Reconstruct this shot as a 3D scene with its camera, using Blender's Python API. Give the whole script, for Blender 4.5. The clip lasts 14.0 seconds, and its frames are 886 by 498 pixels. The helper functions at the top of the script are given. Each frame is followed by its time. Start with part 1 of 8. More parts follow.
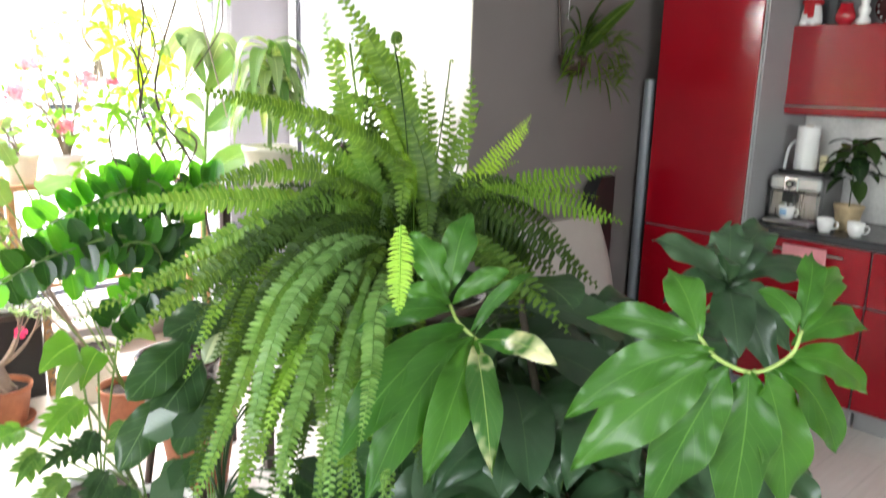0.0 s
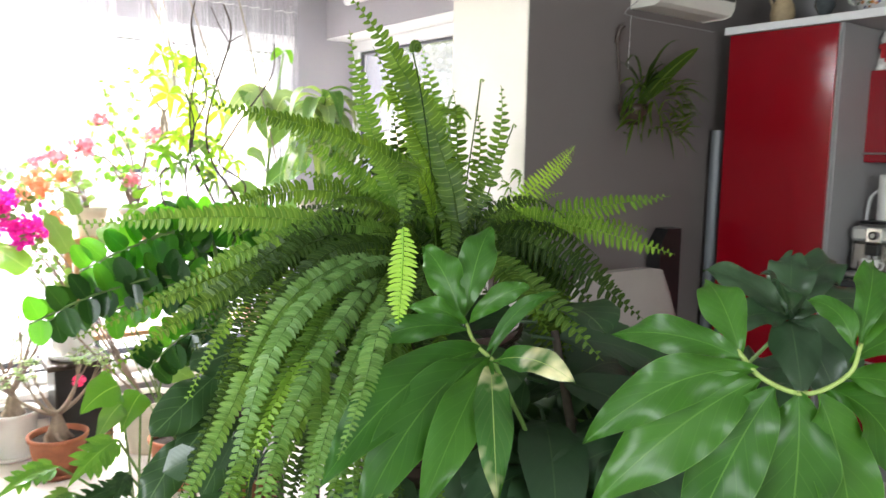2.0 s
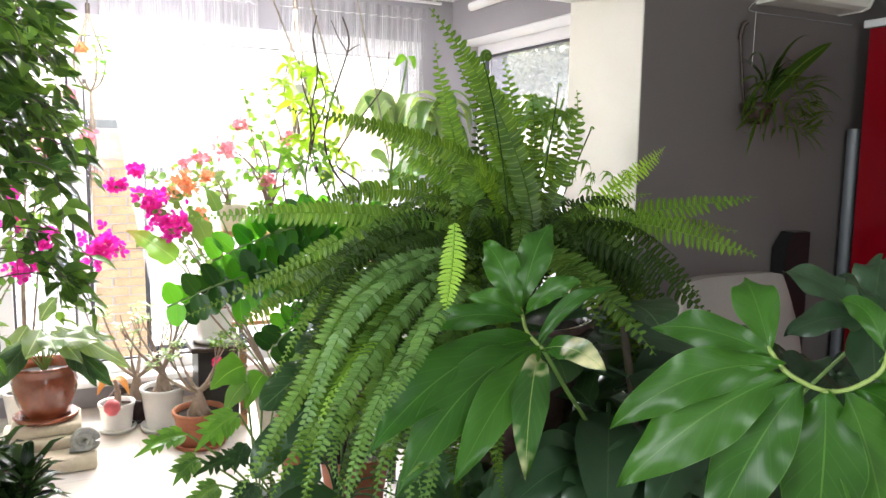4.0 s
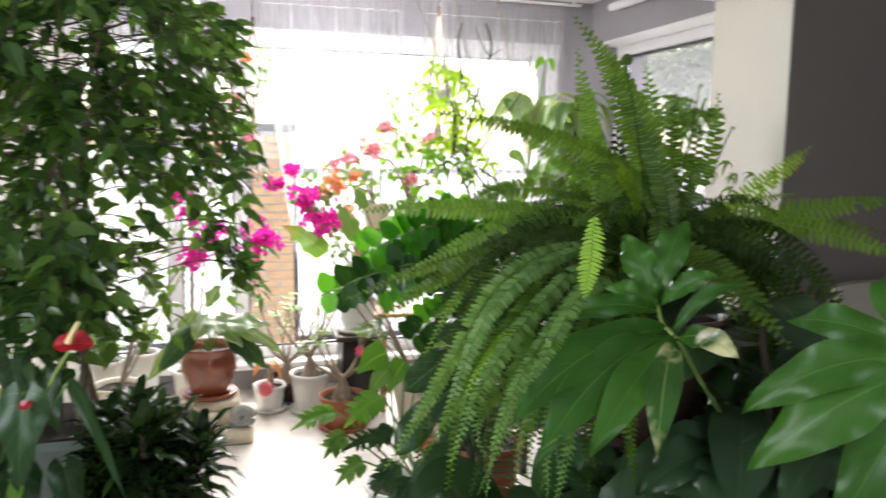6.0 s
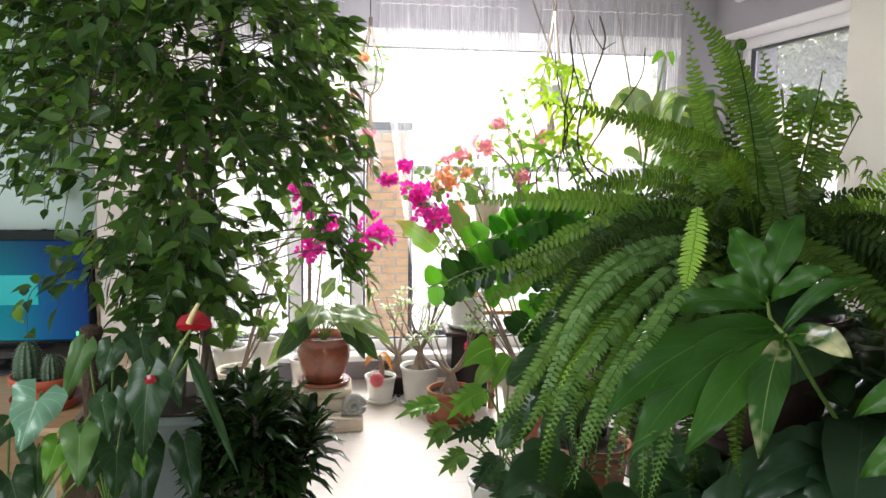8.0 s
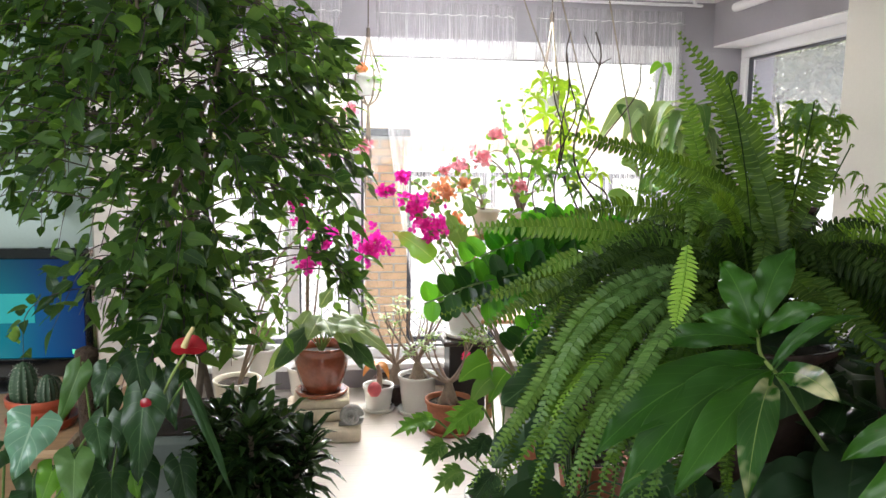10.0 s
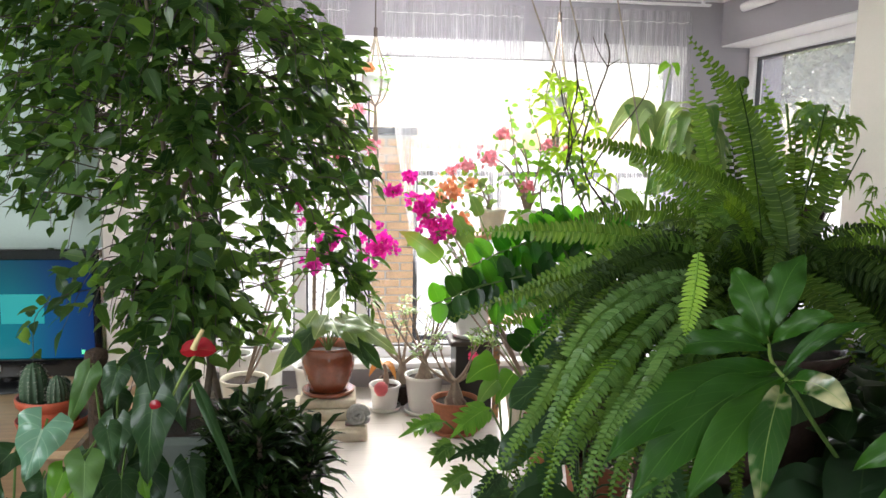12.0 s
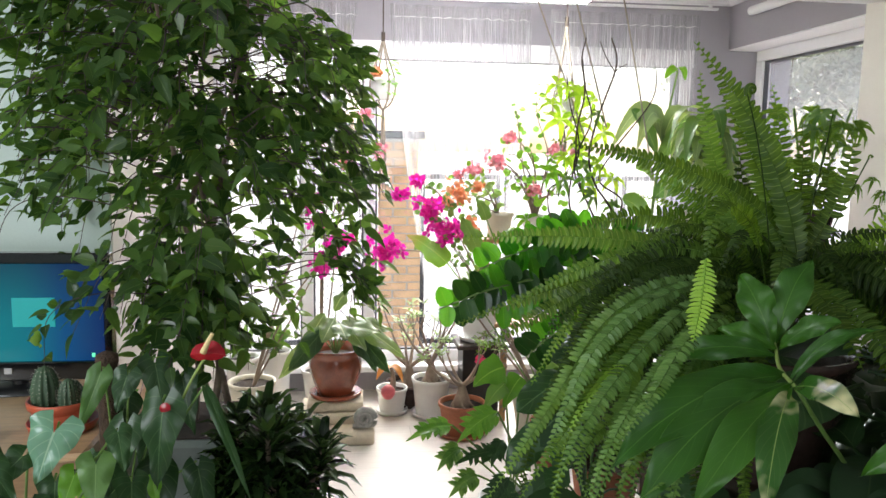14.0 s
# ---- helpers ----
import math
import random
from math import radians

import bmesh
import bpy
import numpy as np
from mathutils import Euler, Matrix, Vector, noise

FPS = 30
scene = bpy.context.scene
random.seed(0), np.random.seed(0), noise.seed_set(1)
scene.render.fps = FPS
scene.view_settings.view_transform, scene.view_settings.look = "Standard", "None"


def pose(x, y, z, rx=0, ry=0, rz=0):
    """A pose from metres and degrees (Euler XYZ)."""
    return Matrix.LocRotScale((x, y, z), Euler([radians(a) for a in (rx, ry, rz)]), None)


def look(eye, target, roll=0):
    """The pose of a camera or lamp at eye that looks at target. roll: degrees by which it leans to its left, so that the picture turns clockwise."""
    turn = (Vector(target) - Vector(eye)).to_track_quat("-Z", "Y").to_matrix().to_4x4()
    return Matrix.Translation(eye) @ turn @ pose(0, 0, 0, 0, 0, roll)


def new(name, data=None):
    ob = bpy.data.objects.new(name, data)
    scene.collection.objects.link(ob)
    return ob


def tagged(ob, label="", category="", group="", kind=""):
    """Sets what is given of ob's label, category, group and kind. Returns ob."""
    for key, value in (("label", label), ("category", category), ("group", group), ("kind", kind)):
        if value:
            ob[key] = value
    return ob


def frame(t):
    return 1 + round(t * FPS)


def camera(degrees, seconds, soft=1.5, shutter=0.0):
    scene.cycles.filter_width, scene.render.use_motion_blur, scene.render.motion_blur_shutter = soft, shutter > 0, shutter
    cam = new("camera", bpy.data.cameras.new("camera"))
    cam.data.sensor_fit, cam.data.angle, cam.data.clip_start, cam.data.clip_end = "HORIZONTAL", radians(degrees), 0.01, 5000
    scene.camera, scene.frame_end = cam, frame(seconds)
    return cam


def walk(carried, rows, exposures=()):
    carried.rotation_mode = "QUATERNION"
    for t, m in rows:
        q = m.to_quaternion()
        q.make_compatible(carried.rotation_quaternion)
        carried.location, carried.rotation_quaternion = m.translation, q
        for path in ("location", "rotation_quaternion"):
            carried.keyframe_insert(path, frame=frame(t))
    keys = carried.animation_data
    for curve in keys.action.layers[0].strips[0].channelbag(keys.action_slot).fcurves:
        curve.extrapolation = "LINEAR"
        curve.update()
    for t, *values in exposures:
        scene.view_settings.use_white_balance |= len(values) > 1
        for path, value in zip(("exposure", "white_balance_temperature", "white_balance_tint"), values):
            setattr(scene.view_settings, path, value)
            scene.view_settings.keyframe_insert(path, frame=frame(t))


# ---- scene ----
cam = camera(60.2, 14.0, shutter=0.4)
PATH = [
    (0, (-0.491, -0.218, 1.648), (0.837, 1.215, 1.223), 1.8),
    (0.5, (-0.479, -0.214, 1.601), (0.861, 1.263, 1.446), 2.0),
    (1, (-0.478, -0.206, 1.547), (0.856, 1.281, 1.456), 2.1),
    (1.5, (-0.475, -0.204, 1.526), (0.841, 1.298, 1.421), 1.9),
    (2, (-0.365, -0.224, 1.541), (0.828, 1.361, 1.295), 1.1),
    (2.5, (-0.303, -0.295, 1.55), (0.713, 1.411, 1.304), 1.1),
    (3, (-0.273, -0.334, 1.55), (0.653, 1.421, 1.304), 1.0),
    (5.5, (-0.373, -0.44, 1.537), (0.464, 1.36, 1.288), 1.0),
    (6, (-0.366, -0.468, 1.541), (0.199, 1.434, 1.29), 0.8),
    (6.5, (-0.359, -0.476, 1.532), (0.0, 1.475, 1.278), 0.8),
    (7, (-0.356, -0.487, 1.535), (-0.087, 1.479, 1.282), 0.8),
    (7.5, (-0.349, -0.483, 1.528), (-0.101, 1.485, 1.273), 0.8),
    (8, (-0.334, -0.481, 1.522), (-0.066, 1.485, 1.267), 0.8),
    (10.5, (-0.32, -0.48, 1.598), (-0.053, 1.485, 1.341), 0.8),
    (11, (-0.321, -0.479, 1.605), (-0.061, 1.487, 1.344), 0.9),
    (11.5, (-0.319, -0.477, 1.598), (-0.061, 1.489, 1.334), 0.8),
    (12, (-0.329, -0.478, 1.596), (-0.075, 1.489, 1.333), 0.9),
    (12.5, (-0.332, -0.478, 1.597), (-0.106, 1.492, 1.34), 0.8),
    (13, (-0.337, -0.484, 1.594), (-0.112, 1.486, 1.333), 0.8),
    (13.5, (-0.337, -0.487, 1.596), (-0.109, 1.483, 1.337), 0.8),
    (14, (-0.334, -0.487, 1.602), (-0.097, 1.482, 1.346), 0.9),
]
walk(cam, [(t, look(eye, target, roll)) for t, eye, target, roll in PATH],
     [(0, 2.5), (0.5, 2.0), (1.5, 1.75), (2, 2.08), (2.5, 1.82), (3, 1.74), (5.5, 1.5), (6.5, 1.05), (14, 1.0)])

# ---- place ----
# light
world = bpy.data.worlds.new("world")
scene.world = world
world.use_nodes = True
wn = world.node_tree
sky = wn.nodes.new("ShaderNodeTexSky")
sky.sky_type = "NISHITA"
sky.sun_disc = False
sky.sun_elevation = radians(48)
sky.sun_rotation = radians(15)
sky.air_density, sky.dust_density = 1.0, 2.5
wn.links.new(sky.outputs[0], wn.nodes["Background"].inputs[0])
wn.nodes["Background"].inputs[1].default_value = 0.15

sun_data = bpy.data.lights.new("sun", "SUN")
sun_data.energy, sun_data.angle, sun_data.color = 5.0, radians(45), (1.0, 0.98, 0.94)
sun = new("sun", sun_data)
sun.matrix_world = look((1.2, 8, 6.5), (0.3, 2.4, 0.6))

rear_data = bpy.data.lights.new("rear_window_light", "AREA")
rear_data.shape, rear_data.size, rear_data.size_y = "RECTANGLE", 2.2, 1.3
rear_data.energy, rear_data.color = 20, (0.93, 0.97, 1.0)
rear = new("rear_window_light", rear_data)
rear.matrix_world = look((-0.4, -3.28, 1.75), (-0.4, 0, 1.55))
west_data = bpy.data.lights.new("west_window_light", "AREA")
west_data.shape, west_data.size, west_data.size_y = "RECTANGLE", 1.3, 1.3
west_data.energy, west_data.color = 24, (0.93, 0.97, 1.0)
west = new("west_window_light", west_data)
west.matrix_world = look((-2.58, 0.2, 1.7), (0, 0.9, 1.4))


# ---- mesh helpers ----
class Acc:
    """Collects grids and faces with uv, to become one mesh."""

    def __init__(self):
        self.v, self.f, self.uv, self.flat = [], [], [], False

    def grid(self, pts, uvs=None, wrap=False):
        n, m, o = len(pts), len(pts[0]), len(self.v)
        for row in pts:
            self.v.extend(tuple(p) for p in row)
        for i in range(n - 1):
            for j in range(m if wrap else m - 1):
                k = (j + 1) % m
                self.f.append((o + i * m + j, o + i * m + k, o + (i + 1) * m + k, o + (i + 1) * m + j))
                if uvs is None:
                    self.uv.append(((j / m, i / n), ((j + 1) / m, i / n), ((j + 1) / m, (i + 1) / n), (j / m, (i + 1) / n)))
                else:
                    self.uv.append((uvs[i][j], uvs[i][k], uvs[i + 1][k], uvs[i + 1][j]))

    def poly(self, pts):
        o = len(self.v)
        self.v.extend(tuple(p) for p in pts)
        self.f.append(tuple(range(o, o + len(pts))))
        self.uv.append(tuple((0.5, 0.5) for _ in pts))

    def mesh(self, name, origin=(0, 0, 0)):
        me = bpy.data.meshes.new(name)
        ox, oy, oz = origin
        me.from_pydata([(x - ox, y - oy, z - oz) for x, y, z in self.v], [], self.f)
        layer = me.uv_layers.new(name="UVMap")
        flat = [c for face in self.uv for uv in face for c in uv]
        layer.data.foreach_set("uv", flat)
        if not self.flat:
            me.polygons.foreach_set("use_smooth", [True] * len(me.polygons))
        me.update()
        return me


ORIGIN = {}


def thing(name, label, category, at=(0, 0, 0), group="", kind=""):
    """An empty at the base of a thing that holds its parts."""
    ob = new(name)
    ob.empty_display_size = 0.05
    ob.location = at
    ORIGIN[ob.name] = tuple(at)
    return tagged(ob, label, category, group, kind)


def part(name, acc, material, parent, label=""):
    """One mesh under a thing or a part; its places are given in the world."""
    origin = ORIGIN.get(parent.name, (0, 0, 0)) if parent else (0, 0, 0)
    me = acc.mesh(name, origin)
    me.materials.append(material)
    ob = new(name, me)
    if parent:
        ob.parent = parent
        ORIGIN[ob.name] = origin
    if label:
        tagged(ob, label)
    return ob


def solo(name, acc, material, label, category="", kind="", group="", base=None):
    """A thing that is one mesh."""
    base = base or (0, 0, 0)
    me = acc.mesh(name, base)
    me.materials.append(material)
    ob = new(name, me)
    ob.location = base
    ORIGIN[ob.name] = tuple(base)
    return tagged(ob, label, category, group, kind)


def bez(p0, p1, p2, n):
    p0, p1, p2 = Vector(p0), Vector(p1), Vector(p2)
    return [p0 * (1 - t) ** 2 + p1 * 2 * t * (1 - t) + p2 * t * t for t in (i / n for i in range(n + 1))]


def spline(points, n):
    """A smooth line through the points, n steps between each two."""
    q = [Vector(p) for p in points]
    q = [q[0] * 2 - q[1]] + q + [q[-1] * 2 - q[-2]]
    out = []
    for i in range(1, len(q) - 2):
        a, b, c, d = q[i - 1:i + 3]
        for k in range(n):
            t = k / n
            out.append(0.5 * (2 * b + (c - a) * t + (2 * a - 5 * b + 4 * c - d) * t * t + (3 * b - a - 3 * c + d) * t ** 3))
    out.append(q[-2])
    return out


def tube(acc, pts, radius, seg=8, cap=True):
    """A round bar along points; radius a number or a function of 0..1."""
    pts = [Vector(p) for p in pts]
    n = len(pts)
    rows, side = [], None
    for i, p in enumerate(pts):
        d = (pts[min(i + 1, n - 1)] - pts[max(i - 1, 0)]).normalized()
        if side is None:
            side = d.cross(Vector((0.31, 0.17, 0.93)))
            if side.length < 0.05:
                side = d.cross(Vector((1, 0, 0)))
        side = (side - d * side.dot(d)).normalized()
        up = d.cross(side)
        r = radius(i / (n - 1)) if callable(radius) else radius
        rows.append([p + (side * math.cos(a) + up * math.sin(a)) * r for a in (2 * math.pi * k / seg for k in range(seg))])
    acc.grid(rows, wrap=True)
    if cap:
        acc.poly(rows[0][::-1])
        acc.poly(rows[-1])


def lathe(acc, profile, at=(0, 0, 0), seg=32, squash=(1, 1), turn=0.0):
    """A turned form: profile rows of radius and height."""
    x, y, z = at
    ca, sa = math.cos(turn), math.sin(turn)
    rows = []
    for r, h in profile:
        row = []
        for k in range(seg):
            a = 2 * math.pi * k / seg
            px, py = r * math.cos(a) * squash[0], r * math.sin(a) * squash[1]
            row.append((x + px * ca - py * sa, y + px * sa + py * ca, z + h))
        rows.append(row)
    acc.grid(rows, wrap=True)
    if profile[0][0] > 1e-4:
        acc.poly(rows[0][::-1])
    if profile[-1][0] > 1e-4:
        acc.poly(rows[-1])


def box(acc, lo, hi, bevel=0.004, m=None):
    """A box from corner to corner with small bevels."""
    lo, hi = Vector(lo), Vector(hi)
    c, h = (lo + hi) / 2, (hi - lo) / 2
    b = min(bevel, min(h) * 0.9)
    vid = {}
    o = len(acc.v)
    for sx in (-1, 1):
        for sy in (-1, 1):
            for sz in (-1, 1):
                for ax in range(3):
                    p = [sx * (h.x - b), sy * (h.y - b), sz * (h.z - b)]
                    p[ax] = (sx, sy, sz)[ax] * h[ax]
                    w = c + Vector(p)
                    if m is not None:
                        w = m @ w
                    vid[sx, sy, sz, ax] = len(acc.v)
                    acc.v.append(tuple(w))
    def face(ids):
        acc.f.append(tuple(ids))
        acc.uv.append(tuple((0.5, 0.5) for _ in ids))
    for ax in range(3):
        i, j = (ax + 1) % 3, (ax + 2) % 3
        for s in (-1, 1):
            ring = []
            for a, d in ((-1, -1), (1, -1), (1, 1), (-1, 1)):
                k = [0, 0, 0]
                k[ax], k[i], k[j] = s, a, d
                ring.append(vid[(*k, ax)])
            face(ring if s > 0 else ring[::-1])
        for a in (-1, 1):
            for d in (-1, 1):
                k0, k1 = [0, 0, 0], [0, 0, 0]
                k0[i], k0[j], k0[ax] = a, d, -1
                k1[i], k1[j], k1[ax] = a, d, 1
                ring = [vid[(*k0, i)], vid[(*k1, i)], vid[(*k1, j)], vid[(*k0, j)]]
                face(ring if a * d < 0 else ring[::-1])
    for sx in (-1, 1):
        for sy in (-1, 1):
            for sz in (-1, 1):
                ring = [vid[sx, sy, sz, 0], vid[sx, sy, sz, 1], vid[sx, sy, sz, 2]]
                face(ring if sx * sy * sz > 0 else ring[::-1])


def boxes(*pairs, bevel=0.004):
    acc = Acc()
    acc.flat = True
    for lo, hi in pairs:
        box(acc, lo, hi, bevel)
    return acc


LANCE = lambda v: max(0.0, math.sin(math.pi * v ** 0.85)) ** 0.9 * (1 - 0.25 * v) * 1.12
OVAL = lambda v: max(0.0, math.sin(math.pi * v)) ** 0.62
HEART = lambda v: (0.30 + 0.70 * min(1.0, v / 0.16) ** 0.6) * max(0.0, 1 - v ** 1.5) ** 0.9
STRAP = lambda v: min(1.0, 0.45 + 2.2 * v) * max(0.0, 1 - v ** 4) ** 0.8
FINGER = lambda v: max(0.0, math.sin(math.pi * v ** 1.05)) ** 0.95 * 1.02 + 0.05 * (1 - v)
OBOV = lambda v: max(0.0, math.sin(math.pi * v ** 1.5)) ** 0.7


def blade(acc, pts, face, half, shape=LANCE, fold=0.25, wave=0.0, waves=5, nu=4, curl=0.0, lobes=0, lobe_depth=0.0, phase=0.0, notch=0.0):
    """A leaf blade along points: face is the way its upper side looks, half its half width; it folds up along the midrib."""
    n = len(pts) - 1
    face = Vector(face)
    rows, uvs = [], []
    for i, p in enumerate(pts):
        v = i / n
        d = (pts[min(i + 1, n)] - pts[max(i - 1, 0)]).normalized()
        s = d.cross(face)
        s = s.normalized() if s.length > 1e-5 else Vector((1, 0, 0))
        up = s.cross(d)
        w = half * shape(v)
        if lobes:
            w *= 1 - lobe_depth * (0.5 - 0.5 * math.cos(2 * math.pi * lobes * v)) * (1 if 0.08 < v < 0.95 else 0.2)
        row, uvr = [], []
        for j in range(-nu // 2, nu // 2 + 1):
            u = j / (nu // 2)
            lift = fold * abs(u) * w - curl * u * u * w
            if wave:
                lift += wave * abs(u) ** 2 * math.sin(2 * math.pi * waves * v + phase + (1.3 if u > 0 else 0))
            q = p + s * (u * w) + up * lift
            if notch and v < 0.3:
                q = q + d * (notch * (1 - abs(u)) * (1 - v / 0.3))
            row.append(q)
            uvr.append((u * 0.5 + 0.5, v))
        rows.append(row)
        uvs.append(uvr)
    acc.grid(rows, uvs)


rng = random.Random(7)


def rv(a, b):
    return rng.uniform(a, b)


# ---- materials ----
def shader(name):
    m = bpy.data.materials.new(name)
    m.use_nodes = True
    nt = m.node_tree
    return m, nt, nt.nodes["Principled BSDF"]


def noise_node(nt, scale, detail=4.0, rough=0.55, stretch=None, coords="Object"):
    tc = nt.nodes.new("ShaderNodeTexCoord")
    n = nt.nodes.new("ShaderNodeTexNoise")
    n.inputs["Scale"].default_value, n.inputs["Detail"].default_value, n.inputs["Roughness"].default_value = scale, detail, rough
    if stretch:
        mp = nt.nodes.new("ShaderNodeMapping")
        mp.inputs["Scale"].default_value = stretch
        nt.links.new(tc.outputs[coords], mp.inputs[0])
        nt.links.new(mp.outputs[0], n.inputs["Vector"])
    else:
        nt.links.new(tc.outputs[coords], n.inputs["Vector"])
    return n


def ramp(nt, src, stops):
    r = nt.nodes.new("ShaderNodeValToRGB")
    while len(r.color_ramp.elements) < len(stops):
        r.color_ramp.elements.new(0.5)
    for e, (pos, col) in zip(r.color_ramp.elements, stops):
        e.position, e.color = pos, (*col, 1)
    nt.links.new(src, r.inputs[0])
    return r.outputs[0]


def mixc(nt, mode, fac, a, b):
    n = nt.nodes.new("ShaderNodeMix")
    n.data_type, n.blend_type = "RGBA", mode
    for k, val in ((0, fac), (6, a), (7, b)):
        if hasattr(val, "is_linked"):
            nt.links.new(val, n.inputs[k])
        elif k == 0:
            n.inputs[0].default_value = val
        else:
            n.inputs[k].default_value = (*val, 1)
    return n.outputs[2]


def scaled(c, k):
    return tuple(min(1.0, x * k) for x in c)


def surface(name, base, rough=0.6, vary=0.12, coarse=2.0, fine=40.0, bump=0.05, metal=0.0, spec=0.5, coat=0.0, stretch=None, dist=0.004):
    """A plain material with variation at two scales and fine relief."""
    m, nt, bs = shader(name)
    a = noise_node(nt, coarse, 4, 0.6, stretch)
    b = noise_node(nt, fine, 3, 0.6, stretch)
    c1 = ramp(nt, a.outputs[0], [(0.3, scaled(base, 1 - vary)), (0.7, scaled(base, 1 + vary))])
    c2 = ramp(nt, b.outputs[0], [(0.3, (1 - vary, ) * 3), (0.7, (1, 1, 1))])
    nt.links.new(mixc(nt, "MULTIPLY", 1.0, c1, c2), bs.inputs["Base Color"])
    r = nt.nodes.new("ShaderNodeMapRange")
    r.inputs[3].default_value, r.inputs[4].default_value = max(0.02, rough * 0.8), min(1.0, rough * 1.2)
    nt.links.new(a.outputs[0], r.inputs[0])
    nt.links.new(r.outputs[0], bs.inputs["Roughness"])
    bs.inputs["Metallic"].default_value = metal
    bs.inputs["Specular IOR Level"].default_value = spec
    bs.inputs["Coat Weight"].default_value = coat
    bs.inputs["Coat Roughness"].default_value = 0.05
    if bump:
        bp = nt.nodes.new("ShaderNodeBump")
        bp.inputs["Strength"].default_value, bp.inputs["Distance"].default_value = bump, dist
        nt.links.new(b.outputs[0], bp.inputs["Height"])
        nt.links.new(bp.outputs[0], bs.inputs["Normal"])
    return m


def leaf(name, dark, light, vein=None, rough=0.35, glow=0.35, lateral=14.0, vein_width=0.03, island=0.5, spec=0.5, thru=None, tip=None, side_veins=0.10, rim=0.0):
    """A leaf: colour varies from leaf to leaf, a paler midrib and side veins, light shines through."""
    m, nt, bs = shader(name)
    geo = nt.nodes.new("ShaderNodeNewGeometry")
    info = nt.nodes.new("ShaderNodeObjectInfo")
    uvn = nt.nodes.new("ShaderNodeTexCoord")
    sep = nt.nodes.new("ShaderNodeSeparateXYZ")
    nt.links.new(uvn.outputs["UV"], sep.inputs[0])

    def mathn(op, a, b=0.0, c=None):
        n = nt.nodes.new("ShaderNodeMath")
        n.operation = op
        for k, val in enumerate((a, b) if c is None else (a, b, c)):
            if hasattr(val, "is_linked"):
                nt.links.new(val, n.inputs[k])
            else:
                n.inputs[k].default_value = val
        return n.outputs[0]

    pick = mathn("FRACT", mathn("ADD", geo.outputs["Random Per Island"], info.outputs["Random"]))
    big = noise_node(nt, 9.0, 3)
    fac = mathn("ADD", mathn("MULTIPLY", pick, island), mathn("MULTIPLY", big.outputs[0], 1 - island))
    col = ramp(nt, fac, [(0.15, dark), (0.85, light)])
    if tip:
        edge = nt.nodes.new("ShaderNodeMapRange")
        edge.inputs[1].default_value, edge.inputs[2].default_value = 0.55, 1.0
        nt.links.new(sep.outputs[1], edge.inputs[0])
        blot = noise_node(nt, 22.0, 3)
        col = mixc(nt, "MIX", mathn("MULTIPLY", edge.outputs[0], blot.outputs[0]), col, tip)
    off = mathn("ABSOLUTE", mathn("SUBTRACT", sep.outputs[0], 0.5))
    mid = mathn("LESS_THAN", off, vein_width * 0.5)
    wavey = mathn("SINE", mathn("MULTIPLY", mathn("SUBTRACT", sep.outputs[1], mathn("MULTIPLY", off, 0.55)), lateral * 6.283))
    lat = mathn("GREATER_THAN", wavey, 0.955)
    lines = mathn("MAXIMUM", mid, mathn("MULTIPLY", lat, side_veins))
    if rim:
        lines = mathn("MAXIMUM", lines, mathn("MULTIPLY", mathn("GREATER_THAN", off, 0.486), rim))
    v = vein or scaled(light, 1.7)
    col = mixc(nt, "MIX", mathn("MULTIPLY", lines, 0.7), col, v)
    nt.links.new(col, bs.inputs["Base Color"])
    bs.inputs["Roughness"].default_value = rough
    bs.inputs["Specular IOR Level"].default_value = spec
    bp = nt.nodes.new("ShaderNodeBump")
    bp.inputs["Strength"].default_value, bp.inputs["Distance"].default_value = 0.25, 0.002
    nt.links.new(mathn("ADD", mathn("MULTIPLY", wavey, -0.12), big.outputs[0]), bp.inputs["Height"])
    nt.links.new(bp.outputs[0], bs.inputs["Normal"])
    tr = nt.nodes.new("ShaderNodeBsdfTranslucent")
    tcol = mixc(nt, "MULTIPLY", 1.0, col, thru or (2.6, 2.4, 0.9))
    nt.links.new(tcol, tr.inputs["Color"])
    mix = nt.nodes.new("ShaderNodeMixShader")
    mix.inputs[0].default_value = glow
    nt.links.new(bs.outputs[0], mix.inputs[1])
    nt.links.new(tr.outputs[0], mix.inputs[2])
    nt.links.new(mix.outputs[0], nt.nodes["Material Output"].inputs["Surface"])
    return m


def glassy(name, color=(0.965, 0.975, 0.975), rough=0.2):
    """Thin walled clear glass: light goes straight through, the rim shines."""
    m, nt, bs = shader(name)
    t = nt.nodes.new("ShaderNodeBsdfTransparent")
    t.inputs[0].default_value = (*color, 1)
    g = nt.nodes.new("ShaderNodeBsdfGlossy")
    g.inputs["Roughness"].default_value = rough
    w = nt.nodes.new("ShaderNodeLayerWeight")
    w.inputs[0].default_value = 0.12
    mix = nt.nodes.new("ShaderNodeMixShader")
    nt.links.new(w.outputs[1], mix.inputs[0])
    nt.links.new(t.outputs[0], mix.inputs[1])
    nt.links.new(g.outputs[0], mix.inputs[2])
    nt.links.new(mix.outputs[0], nt.nodes["Material Output"].inputs["Surface"])
    nt.nodes.remove(bs)
    return m


